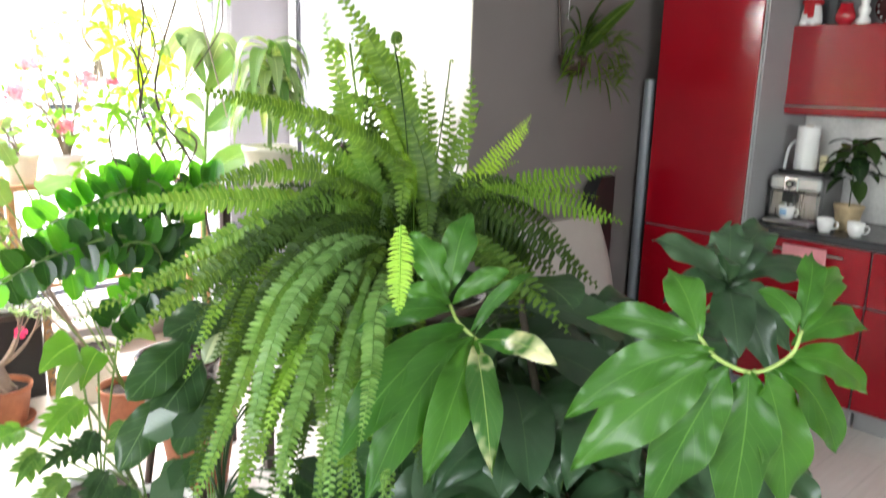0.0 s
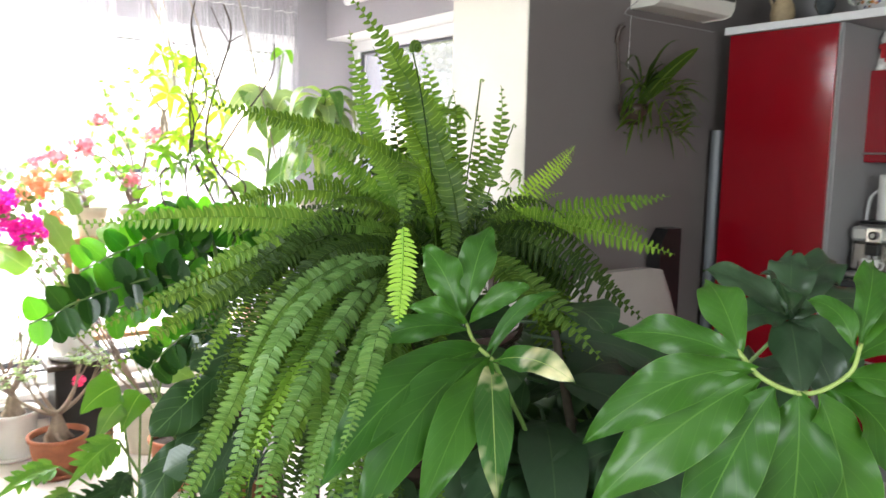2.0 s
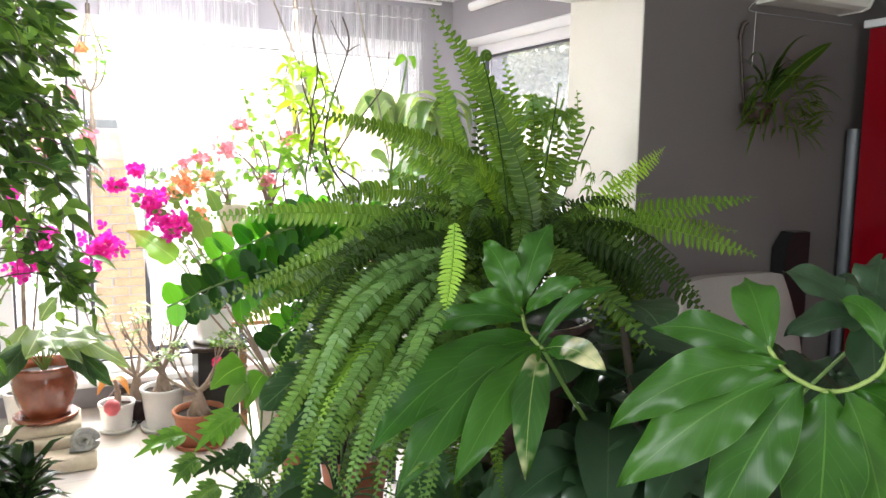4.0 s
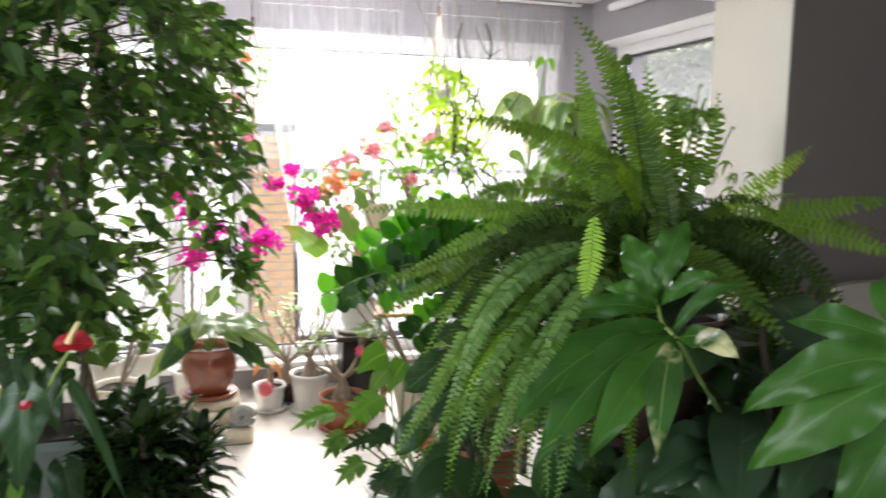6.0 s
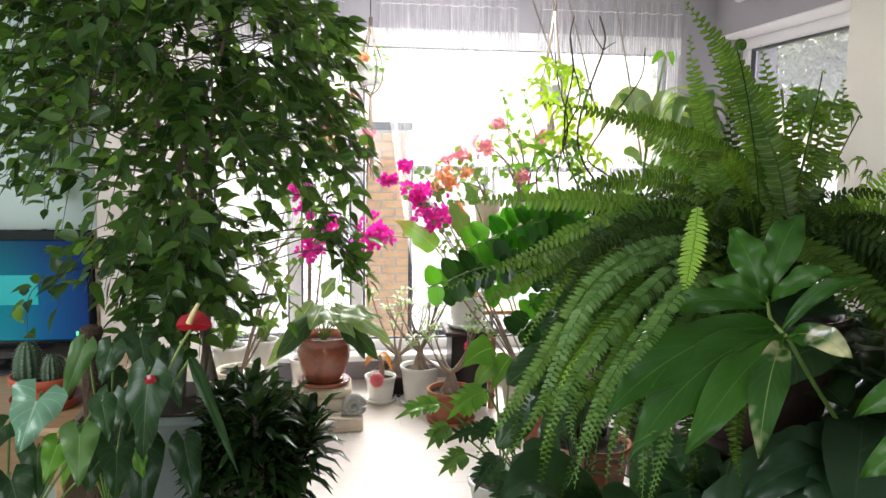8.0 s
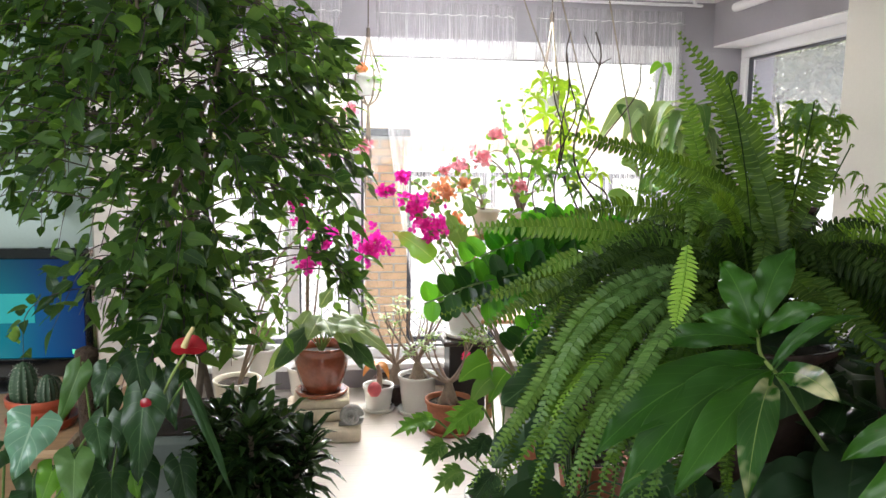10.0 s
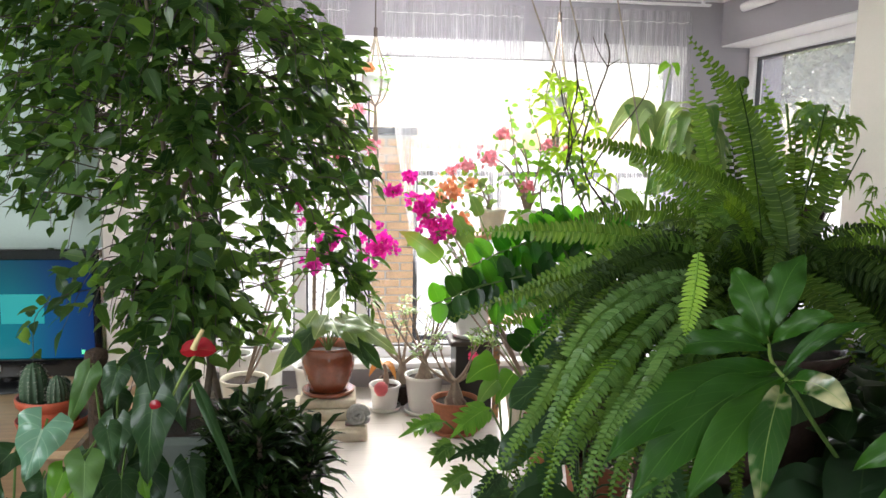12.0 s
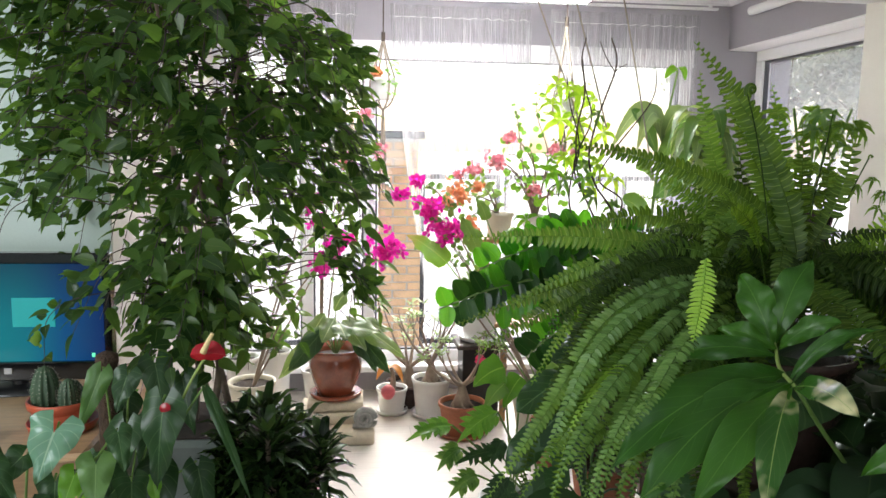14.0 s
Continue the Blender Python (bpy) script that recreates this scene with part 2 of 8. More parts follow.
def pane_material(name):
    m, nt, bs = shader(name)
    t = nt.nodes.new("ShaderNodeBsdfTransparent")
    g = nt.nodes.new("ShaderNodeBsdfGlossy")
    g.inputs["Roughness"].default_value = 0.02
    mix = nt.nodes.new("ShaderNodeMixShader")
    mix.inputs[0].default_value = 0.04
    nt.links.new(t.outputs[0], mix.inputs[1])
    nt.links.new(g.outputs[0], mix.inputs[2])
    nt.links.new(mix.outputs[0], nt.nodes["Material Output"].inputs["Surface"])
    nt.nodes.remove(bs)
    return m


def sheer_material(name, cover=0.22, streaks=True):
    """Thin white voile: threads scatter light, gaps let it through."""
    m, nt, bs = shader(name)
    t = nt.nodes.new("ShaderNodeBsdfTransparent")
    d = nt.nodes.new("ShaderNodeBsdfDiffuse")
    d.inputs[0].default_value = (0.92, 0.91, 0.93, 1)
    l = nt.nodes.new("ShaderNodeBsdfTranslucent")
    l.inputs[0].default_value = (0.92, 0.91, 0.93, 1)
    a = nt.nodes.new("ShaderNodeMixShader")
    a.inputs[0].default_value = 0.6
    nt.links.new(d.outputs[0], a.inputs[1])
    nt.links.new(l.outputs[0], a.inputs[2])
    mix = nt.nodes.new("ShaderNodeMixShader")
    n = noise_node(nt, 9.0, 3, 0.6, (30, 1, 0.25))
    r = nt.nodes.new("ShaderNodeMapRange")
    r.inputs[1].default_value, r.inputs[2].default_value = 0.36, 0.70
    r.inputs[3].default_value, r.inputs[4].default_value = max(0.03, cover - 0.22), cover + 0.42
    nt.links.new(n.outputs[0], r.inputs[0])
    if streaks:
        nt.links.new(r.outputs[0], mix.inputs[0])
    else:
        mix.inputs[0].default_value = cover
    nt.links.new(t.outputs[0], mix.inputs[1])
    nt.links.new(a.outputs[0], mix.inputs[2])
    nt.links.new(mix.outputs[0], nt.nodes["Material Output"].inputs["Surface"])
    nt.nodes.remove(bs)
    return m


def glowing(name, color, strength):
    m, nt, bs = shader(name)
    bs.inputs["Base Color"].default_value = (*scaled(color, 0.8), 1)
    bs.inputs["Emission Color"].default_value = (*color, 1)
    bs.inputs["Emission Strength"].default_value = strength
    return m


def plank_material(name):
    """Pale laminate in long boards, a little glossy."""
    m, nt, bs = shader(name)
    tc = nt.nodes.new("ShaderNodeTexCoord")
    br = nt.nodes.new("ShaderNodeTexBrick")
    br.inputs["Color1"].default_value, br.inputs["Color2"].default_value = (0.66, 0.62, 0.57, 1), (0.74, 0.70, 0.66, 1)
    br.inputs["Mortar"].default_value = (0.48, 0.45, 0.41, 1)
    br.inputs["Scale"].default_value, br.inputs["Mortar Size"].default_value = 1.0, 0.0015
    br.inputs["Brick Width"].default_value, br.inputs["Row Height"].default_value = 1.3, 0.19
    nt.links.new(tc.outputs["Object"], br.inputs["Vector"])
    g = noise_node(nt, 3.0, 6, 0.65, (1.2, 22, 1))
    c = ramp(nt, g.outputs[0], [(0.3, (0.86, 0.84, 0.82)), (0.7, (1, 1, 1))])
    nt.links.new(mixc(nt, "MULTIPLY", 1.0, br.outputs[0], c), bs.inputs["Base Color"])
    bs.inputs["Roughness"].default_value = 0.28
    bp = nt.nodes.new("ShaderNodeBump")
    bp.inputs["Strength"].default_value, bp.inputs["Distance"].default_value = 0.08, 0.002
    nt.links.new(g.outputs[0], bp.inputs["Height"])
    nt.links.new(bp.outputs[0], bs.inputs["Normal"])
    return m


TAUPE = surface("taupe paint", (0.150, 0.130, 0.122), 0.75, 0.06, 1.5, 120, 0.08)
CREAM = surface("cream paint", (0.64, 0.61, 0.54), 0.6, 0.04, 1.2, 110, 0.06)
LILAC = surface("pale lilac grey paint", (0.34, 0.325, 0.35), 0.7, 0.05, 1.4, 120, 0.06)
MINT = surface("pale mint paint", (0.60, 0.70, 0.64), 0.7, 0.05, 1.4, 120, 0.06)
WHITE = surface("white paint", (0.80, 0.80, 0.80), 0.55, 0.03, 2, 90, 0.03)
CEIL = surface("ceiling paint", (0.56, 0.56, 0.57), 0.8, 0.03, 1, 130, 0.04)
PVC = surface("white window plastic", (0.82, 0.82, 0.83), 0.3, 0.03, 3, 60, 0.02)
FLOOR = plank_material("pale laminate")
RED = surface("red lacquer", (0.26, 0.002, 0.009), 0.16, 0.05, 2.5, 200, 0.01, coat=0.10)
GREYBOARD = surface("grey board", (0.30, 0.29, 0.29), 0.45, 0.05, 2, 80, 0.02)
DARKTOP = surface("dark stone worktop", (0.035, 0.036, 0.04), 0.25, 0.3, 6, 150, 0.03)
STEEL = surface("brushed steel", (0.55, 0.55, 0.55), 0.3, 0.06, 3, 90, 0.05, metal=1.0, stretch=(1, 1, 18))
BLACK = surface("black plastic", (0.012, 0.012, 0.013), 0.3, 0.2, 4, 120, 0.02)
IVORY = surface("ivory plastic", (0.72, 0.70, 0.63), 0.35, 0.04, 2, 90, 0.02)
TERRA = surface("terracotta", (0.36, 0.12, 0.055), 0.7, 0.2, 6, 60, 0.15)
REDPOT = surface("orange red plastic", (0.50, 0.10, 0.05), 0.35, 0.08, 4, 80, 0.03)
GLAZE = surface("brown glaze", (0.25, 0.062, 0.028), 0.12, 0.2, 7, 70, 0.05, coat=0.6)
DARKGLAZE = surface("dark brown glaze", (0.075, 0.045, 0.040), 0.22, 0.3, 8, 70, 0.05)
WHITEPOT = surface("white glazed pot", (0.78, 0.78, 0.76), 0.25, 0.04, 4, 60, 0.03)
CREAMPOT = surface("cream pot", (0.68, 0.64, 0.52), 0.35, 0.06, 4, 60, 0.04)
GREENPOT = surface("grey green planter", (0.22, 0.25, 0.23), 0.5, 0.08, 4, 60, 0.04)
SOIL = surface("potting soil", (0.035, 0.022, 0.014), 0.95, 0.5, 20, 130, 0.9, dist=0.01)
WOOD = surface("pine wood", (0.50, 0.27, 0.12), 0.45, 0.2, 3, 30, 0.1, stretch=(1, 14, 14))
DESK = surface("light desk wood", (0.52, 0.33, 0.18), 0.35, 0.15, 3, 30, 0.06, stretch=(2, 18, 18))
DARKWOOD = surface("dark wood", (0.05, 0.028, 0.018), 0.4, 0.2, 3, 40, 0.1)
BARK = surface("grey brown bark", (0.19, 0.14, 0.10), 0.85, 0.3, 12, 70, 0.5, dist=0.01)
CAUDEX = surface("pale swollen bark", (0.29, 0.22, 0.165), 0.75, 0.2, 10, 60, 0.3, dist=0.006)
TWIG = surface("dark twig", (0.075, 0.055, 0.04), 0.8, 0.25, 14, 80, 0.3)
GREENSTEM = surface("green stem", (0.16, 0.28, 0.06), 0.5, 0.2, 12, 70, 0.1)
PALESTEM = surface("yellow green stem", (0.27, 0.36, 0.09), 0.45, 0.12, 12, 70, 0.1)
MOSS = surface("coir pole", (0.075, 0.042, 0.024), 0.95, 0.4, 25, 120, 0.9, dist=0.012)
ROPE = surface("jute cord", (0.34, 0.29, 0.22), 0.9, 0.2, 40, 200, 0.5)
STONE = surface("cream stone", (0.58, 0.50, 0.38), 0.75, 0.15, 7, 60, 0.25)
GREYSTONE = surface("grey stone", (0.34, 0.34, 0.32), 0.7, 0.3, 20, 90, 0.3)
LEATHER = surface("beige grey leather", (0.34, 0.30, 0.27), 0.5, 0.06, 5, 160, 0.12)
BRICK = surface("yellow brick", (0.74, 0.50, 0.30), 0.85, 0.16, 5, 60, 0.3)
MORTAR = surface("mortar", (0.55, 0.52, 0.48), 0.95, 0.1, 6, 80, 0.3)
IRON = surface("dark painted iron", (0.05, 0.055, 0.07), 0.5, 0.2, 6, 80, 0.05)
WIRE = surface("galvanised wire", (0.40, 0.42, 0.45), 0.45, 0.15, 10, 80, 0.05, metal=0.6)
PAVING = surface("pale paving", (0.50, 0.48, 0.45), 0.9, 0.15, 1.5, 30, 0.2)
PIPE = surface("grey painted pipe", (0.17, 0.18, 0.20), 0.3, 0.06, 3, 60, 0.02)
PORCELAIN = surface("white porcelain", (0.78, 0.77, 0.74), 0.15, 0.03, 4, 50, 0.02, coat=0.4)
CERAMIC = surface("sand ceramic", (0.50, 0.38, 0.22), 0.6, 0.2, 12, 60, 0.3)
CLOTH = surface("pink cloth", (0.62, 0.24, 0.26), 0.9, 0.1, 10, 150, 0.2)
PAPER = surface("white paper", (0.80, 0.79, 0.77), 0.9, 0.04, 8, 120, 0.15)
GASKET = surface("grey rubber", (0.10, 0.10, 0.11), 0.6, 0.1, 6, 80, 0.02)
GLASS = glassy("clear glass")
PANE = pane_material("window pane")
SHEER = sheer_material("white voile", 0.24)

FERN = leaf("fern green", (0.027, 0.067, 0.006), (0.082, 0.152, 0.017), (0.16, 0.26, 0.05), 0.36, 0.50, 3.0, 0.10, 0.45, 0.3)
# darker copy of the fern green that holds the crown's self-shading
FERN_DARK = leaf("shaded fern green", (0.012, 0.031, 0.004), (0.034, 0.070, 0.009), (0.08, 0.13, 0.03), 0.42, 0.36, 3.0, 0.10, 0.45, 0.2)
FERN_YOUNG = leaf("young fern green", (0.170, 0.330, 0.030), (0.270, 0.440, 0.055), (0.32, 0.44, 0.10), 0.45, 0.42, 3.0, 0.10, 0.45)
PALMATE = leaf("palmate leaf", (0.020, 0.082, 0.008), (0.052, 0.158, 0.015), (0.095, 0.22, 0.04), 0.37, 0.28, 9.0, 0.024, 0.35, 0.4, side_veins=0.22, rim=0.8)
# darker copy of the palmate leaf, shade put into its colour
PALMATE_SHADED = leaf("shaded palmate leaf", (0.015, 0.041, 0.016), (0.042, 0.086, 0.038), (0.06, 0.11, 0.045), 0.30, 0.12, 9.0, 0.025, 0.35, 0.45)
# pale patches in the colour stand for sun flecks on the leaflets
PALMATE_FLECKED = leaf("sun flecked leaf", (0.030, 0.100, 0.014), (0.66, 0.62, 0.36), (0.3, 0.4, 0.12), 0.26, 0.2, 9.0, 0.03, 0.02)
for nd in PALMATE_FLECKED.node_tree.nodes:
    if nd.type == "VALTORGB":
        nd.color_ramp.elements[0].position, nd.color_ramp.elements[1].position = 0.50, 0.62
FICUS = leaf("weeping fig leaf", (0.026, 0.062, 0.020), (0.092, 0.176, 0.050), (0.11, 0.19, 0.06), 0.20, 0.54, 7.0, 0.04, 0.9)
BUSH = leaf("dark glossy strap leaf", (0.007, 0.020, 0.007), (0.055, 0.105, 0.030), (0.05, 0.10, 0.03), 0.24, 0.12, 2.0, 0.02, 0.7)
ZZ = leaf("thick dark leaflet", (0.030, 0.125, 0.014), (0.075, 0.270, 0.026), (0.10, 0.28, 0.04), 0.25, 0.50, 6.0, 0.03, 0.7)
ANTH = leaf("anthurium leaf", (0.014, 0.042, 0.013), (0.034, 0.086, 0.026), (0.12, 0.20, 0.09), 0.34, 0.16, 6.0, 0.03, 0.5, 0.4, side_veins=0.35)
DROOP = leaf("pale drooping leaf", (0.14, 0.22, 0.09), (0.24, 0.33, 0.16), (0.40, 0.50, 0.26), 0.4, 0.3, 7.0, 0.05, 0.5)
# pale veined leaf, made paler still by window sheen put into the colour
PALELEAF = leaf("pale grey green leaf with window sheen", (0.10, 0.23, 0.15), (0.20, 0.36, 0.24), (0.36, 0.50, 0.37), 0.20, 0.2, 6.0, 0.05, 0.5, side_veins=0.5)
SPATH = leaf("broad soft leaf", (0.060, 0.150, 0.035), (0.150, 0.270, 0.080), (0.23, 0.35, 0.14), 0.35, 0.28, 10.0, 0.03, 0.6)
BRIGHT = leaf("bright young leaf", (0.08, 0.23, 0.02), (0.16, 0.36, 0.035), (0.24, 0.44, 0.09), 0.32, 0.42, 7.0, 0.04, 0.6)
YELLOWGREEN = leaf("yellow green leaf", (0.17, 0.34, 0.03), (0.29, 0.46, 0.05), (0.34, 0.50, 0.12), 0.35, 0.5, 7.0, 0.04, 0.6)
ADEN = leaf("small grey green leaf", (0.11, 0.20, 0.07), (0.19, 0.30, 0.11), (0.24, 0.34, 0.15), 0.4, 0.35, 5.0, 0.05, 0.7)
LOBED = leaf("lobed leaf with rusty edge", (0.10, 0.24, 0.03), (0.16, 0.32, 0.05), (0.25, 0.36, 0.10), 0.35, 0.35, 9.0, 0.04, 0.3, tip=(0.42, 0.13, 0.03))
MAGENTA = leaf("magenta bract", (0.62, 0.010, 0.30), (0.85, 0.035, 0.50), (0.85, 0.10, 0.55), 0.6, 0.6, 5.0, 0.03, 0.8, thru=(1.15, 1.15, 1.15))
PEACH = leaf("peach bract", (0.74, 0.26, 0.10), (0.82, 0.44, 0.24), (0.85, 0.4, 0.25), 0.6, 0.45, 5.0, 0.03, 0.8, thru=(1.1, 1.1, 1.1))
ROSE = leaf("rose pink bract", (0.72, 0.20, 0.26), (0.84, 0.44, 0.48), (0.85, 0.4, 0.4), 0.6, 0.45, 5.0, 0.03, 0.8, thru=(1.1, 1.1, 1.1))
SPATHE = leaf("red spathe", (0.30, 0.010, 0.018), (0.45, 0.020, 0.030), (0.5, 0.05, 0.05), 0.12, 0.2, 6.0, 0.03, 0.5, thru=(1.2, 1.2, 1.2))
# yard foliage greyed and paled, the haze over it is in the colour
TREES = leaf("haze paled foliage", (0.27, 0.30, 0.23), (0.40, 0.42, 0.35), (0.4, 0.42, 0.36), 0.6, 0.5, 4.0, 0.03, 0.8, thru=(1.3, 1.3, 1.1))

# ---- structure ----
def setting(name, material, label, *pairs, bevel=0.003):
    return solo(name, boxes(*pairs, bevel=bevel), material, label, kind="structure")


setting("floor", FLOOR, "pale whitewashed laminate floor with a soft shine", ((-2.75, -3.45, -0.12), (4.12, 4.86, 0.0)))
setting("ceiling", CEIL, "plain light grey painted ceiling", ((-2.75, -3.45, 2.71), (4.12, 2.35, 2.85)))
setting("ceiling_bay", WHITE, "white painted ceiling of the window bay", ((-1.45, 2.9, 2.64), (2.62, 4.86, 2.85)))
setting("wall_east", GREYBOARD, "grey kitchen wall behind the red cabinets", ((4.0, -3.45, 0), (4.12, 2.35, 2.71)))
setting("wall_west", MINT, "pale mint green painted wall", ((-2.75, -3.45, 0), (-2.6, -0.5, 2.71)), ((-2.75, 0.9, 0), (-2.6, 2.35, 2.71)),
        ((-2.75, -0.5, 0), (-2.6, 0.9, 1.0)), ((-2.75, -0.5, 2.4), (-2.6, 0.9, 2.71)))
setting("wall_south", MINT, "pale green wall with a window",
        ((-2.6, -3.45, 0), (-1.5, -3.3, 2.71)), ((0.7, -3.45, 0), (4.0, -3.3, 2.71)),
        ((-1.5, -3.45, 0), (0.7, -3.3, 1.1)), ((-1.5, -3.45, 2.4), (0.7, -3.3, 2.71)))
setting("wall_north_taupe", TAUPE, "taupe painted wall with the air heater",
        ((2.03, 2.35, 0), (4.12, 2.9, 2.85)), bevel=0.001)
setting("wall_north_mint", MINT, "pale mint wall behind the monitor", ((-2.75, 2.35, 0), (-1.19, 2.9, 2.85)), bevel=0.001)


def prism(outline, x0, x1):
    """A bar along x with the given outline in y and z."""
    acc = Acc()
    acc.flat = True
    a, b = [(x0, y, z) for y, z in outline], [(x1, y, z) for y, z in outline]
    acc.poly(a)
    acc.poly(b[::-1])
    acc.grid([b, a], wrap=True)
    return acc


REVEAL = [(2.353, 0.0), (2.353, 2.2445), (2.9, 2.3015), (2.9, 0.0)]
solo("reveal_east", prism(REVEAL, 2.0242, 2.0298), CREAM, "cream plastered side of the wide opening", kind="structure")
solo("reveal_west", prism(REVEAL, -1.1898, -1.1842), CREAM, "cream plastered side of the wide opening", kind="structure")
solo("beam", prism([(2.35, 2.25), (2.35, 2.85), (2.9, 2.85), (2.9, 2.307)], -1.19, 2.03), TAUPE, "taupe beam over the wide opening", kind="structure")
solo("soffit", prism([(2.353, 2.2445), (2.353, 2.2495), (2.9, 2.3065), (2.9, 2.3015)], -1.184, 2.024), WHITE, "white sloping underside of the beam over the opening", kind="structure")

# bay walls: side window in the east wall, wide window in the north wall
setting("wall_bay_east", LILAC, "pale grey side wall of the window bay",
        ((2.17, 2.9, 2.30), (2.62, 4.5, 2.64)), ((2.17, 2.9, 0), (2.62, 4.5, 0.75)), bevel=0.001)
setting("wall_bay_west", CREAM, "cream side wall of the window bay", ((-1.45, 2.9, 0), (-1.19, 4.5, 2.64)), bevel=0.001)
setting("wall_bay_north", LILAC, "pale lilac grey wall above the wide window",
        ((-1.45, 4.5, 2.26), (2.62, 4.85, 2.64)), ((1.92, 4.5, 0), (2.62, 4.85, 2.26)),
        ((-1.45, 4.5, 0), (1.92, 4.85, 0.16)), ((-1.45, 4.5, 0.16), (-1.2, 4.85, 2.26)), bevel=0.001)
setting("window_ledge", PVC, "low white window ledge", ((-1.2, 4.36, 0.16), (1.92, 4.6, 0.2)), bevel=0.008)


def cornice(name, a, b, inward, z, size=0.058):
    """A stepped moulding along the top of a wall from a to b."""
    acc = Acc()
    acc.flat = True
    a, b, n = Vector(a), Vector(b), Vector(inward)
    prof = [(0, -size), (0.012, -size), (0.016, -size * 0.75), (0.03, -size * 0.62), (0.05, -size * 0.3), (0.07, -size * 0.16), (0.085, -size * 0.12), (0.085, 0)]
    rows = [[p + n * d + Vector((0, 0, z + h)) for p in (a, b)] for d, h in prof]
    acc.grid(rows)
    return solo(name, acc, WHITE, "white stepped ceiling moulding", kind="structure")


cornice("trim_north", (-1.19, 2.348, 0), (4.0, 2.348, 0), (0, -1, 0), 2.709)
cornice("trim_east", (3.998, 2.35, 0), (3.998, -3.3, 0), (-1, 0, 0), 2.709)
cornice("trim_bay_north", (-1.19, 4.498, 0), (2.17, 4.498, 0), (0, -1, 0), 2.639, 0.06)
cornice("trim_bay_east", (2.168, 4.5, 0), (2.168, 2.9, 0), (-1, 0, 0), 2.639, 0.06)


def window(name, label, axis, level, span, z0, z1, posts, depth=0.07):
    """A plastic window in the plane axis = level: frame, mullions and panes; span along the other axis."""
    w = tagged(new(name), label, "window", kind="structure")
    ORIGIN[w.name] = (0, 0, 0)

    def slab(a0, a1, h0, h1, d0, d1, bevel=0.006):
        if axis == "y":
            return boxes(((a0, level + d0, h0), (a1, level + d1, h1)), bevel=bevel)
        return boxes(((level + d0, a0, h0), (level + d1, a1, h1)), bevel=bevel)

    s0, s1 = span
    part("window_frame", slab(s0, s1, z1 - 0.075, z1, 0, depth), PVC, w)
    part("window_frame", slab(s0, s1, z0, z0 + 0.07, 0, depth), PVC, w)
    edges = [s0, *posts, s1]
    for k, p in enumerate(edges):
        a = p if k == 0 else p - (0.075 if k == len(edges) - 1 else 0.0375)
        part("mullion", slab(a, a + 0.075, z0 + 0.07, z1 - 0.075, 0, depth), PVC, w)
    for a, b in zip(edges[:-1], edges[1:]):
        lo = a + (0.075 if a == s0 else 0.0375)
        hi = b - (0.075 if b == s1 else 0.0375)
        g = Acc()
        g.flat = True
        for q0, q1, r0, r1 in ((lo, hi, z1 - 0.09, z1 - 0.075), (lo, hi, z0 + 0.07, z0 + 0.082), (lo, lo + 0.012, z0 + 0.082, z1 - 0.09), (hi - 0.012, hi, z0 + 0.082, z1 - 0.09)):
            if axis == "y":
                box(g, (q0, level + 0.022, r0), (q1, level + 0.05, r1), 0.001)
            else:
                box(g, (level + 0.022, q0, r0), (level + 0.05, q1, r1), 0.001)
        part("gasket", g, GASKET, w, "grey rubber gasket round the pane")
        pane = part("pane", slab(lo + 0.012, hi - 0.012, z0 + 0.082, z1 - 0.09, 0.034, 0.038, 0.0005), PANE, w, "clear glass pane")
        pane.visible_shadow = False
    return w


window("window_1", "wide white plastic window over the plants", "y", 4.497, (-1.2, 1.92), 0.2, 2.26, (-0.62, -0.22))
win2 = window("window_2", "white plastic side window onto trees", "x", 2.37, (2.9, 4.496), 0.75, 2.298, ())
# added thin sheet that veils the side window's view with pale haze
veil_mesh = boxes(((2.432, 2.98, 0.84), (2.4335, 4.41, 2.20)), bevel=0.0004)
veil = part("haze_veil", veil_mesh, sheer_material("pale haze veil", 0.24, False), win2, "pale veil added to haze the view")
veil.visible_shadow = False
window("window_4", "white plastic window in the west wall", "x", -2.74, (-0.5, 0.9), 1.0, 2.4, ())
window("window_3", "white plastic window behind", "y", -3.44, (-1.5, 0.7), 1.1, 2.4, (-0.4,))

setting("trim_side_window", WHITE, "white lining of the side window recess", ((2.172, 2.9, 2.291), (2.368, 4.496, 2.2985)), ((2.10, 2.9, 0.751), (2.368, 4.496, 0.775)), bevel=0.001)
# ---- outside ----
solo("ground", boxes(((-400, 4.9, -0.5), (400, 900, -0.35)), ((-400, -300, -0.5), (400, 4.9, -0.36)), bevel=0.001), PAVING, "pale paved yard round the house", kind="structure")


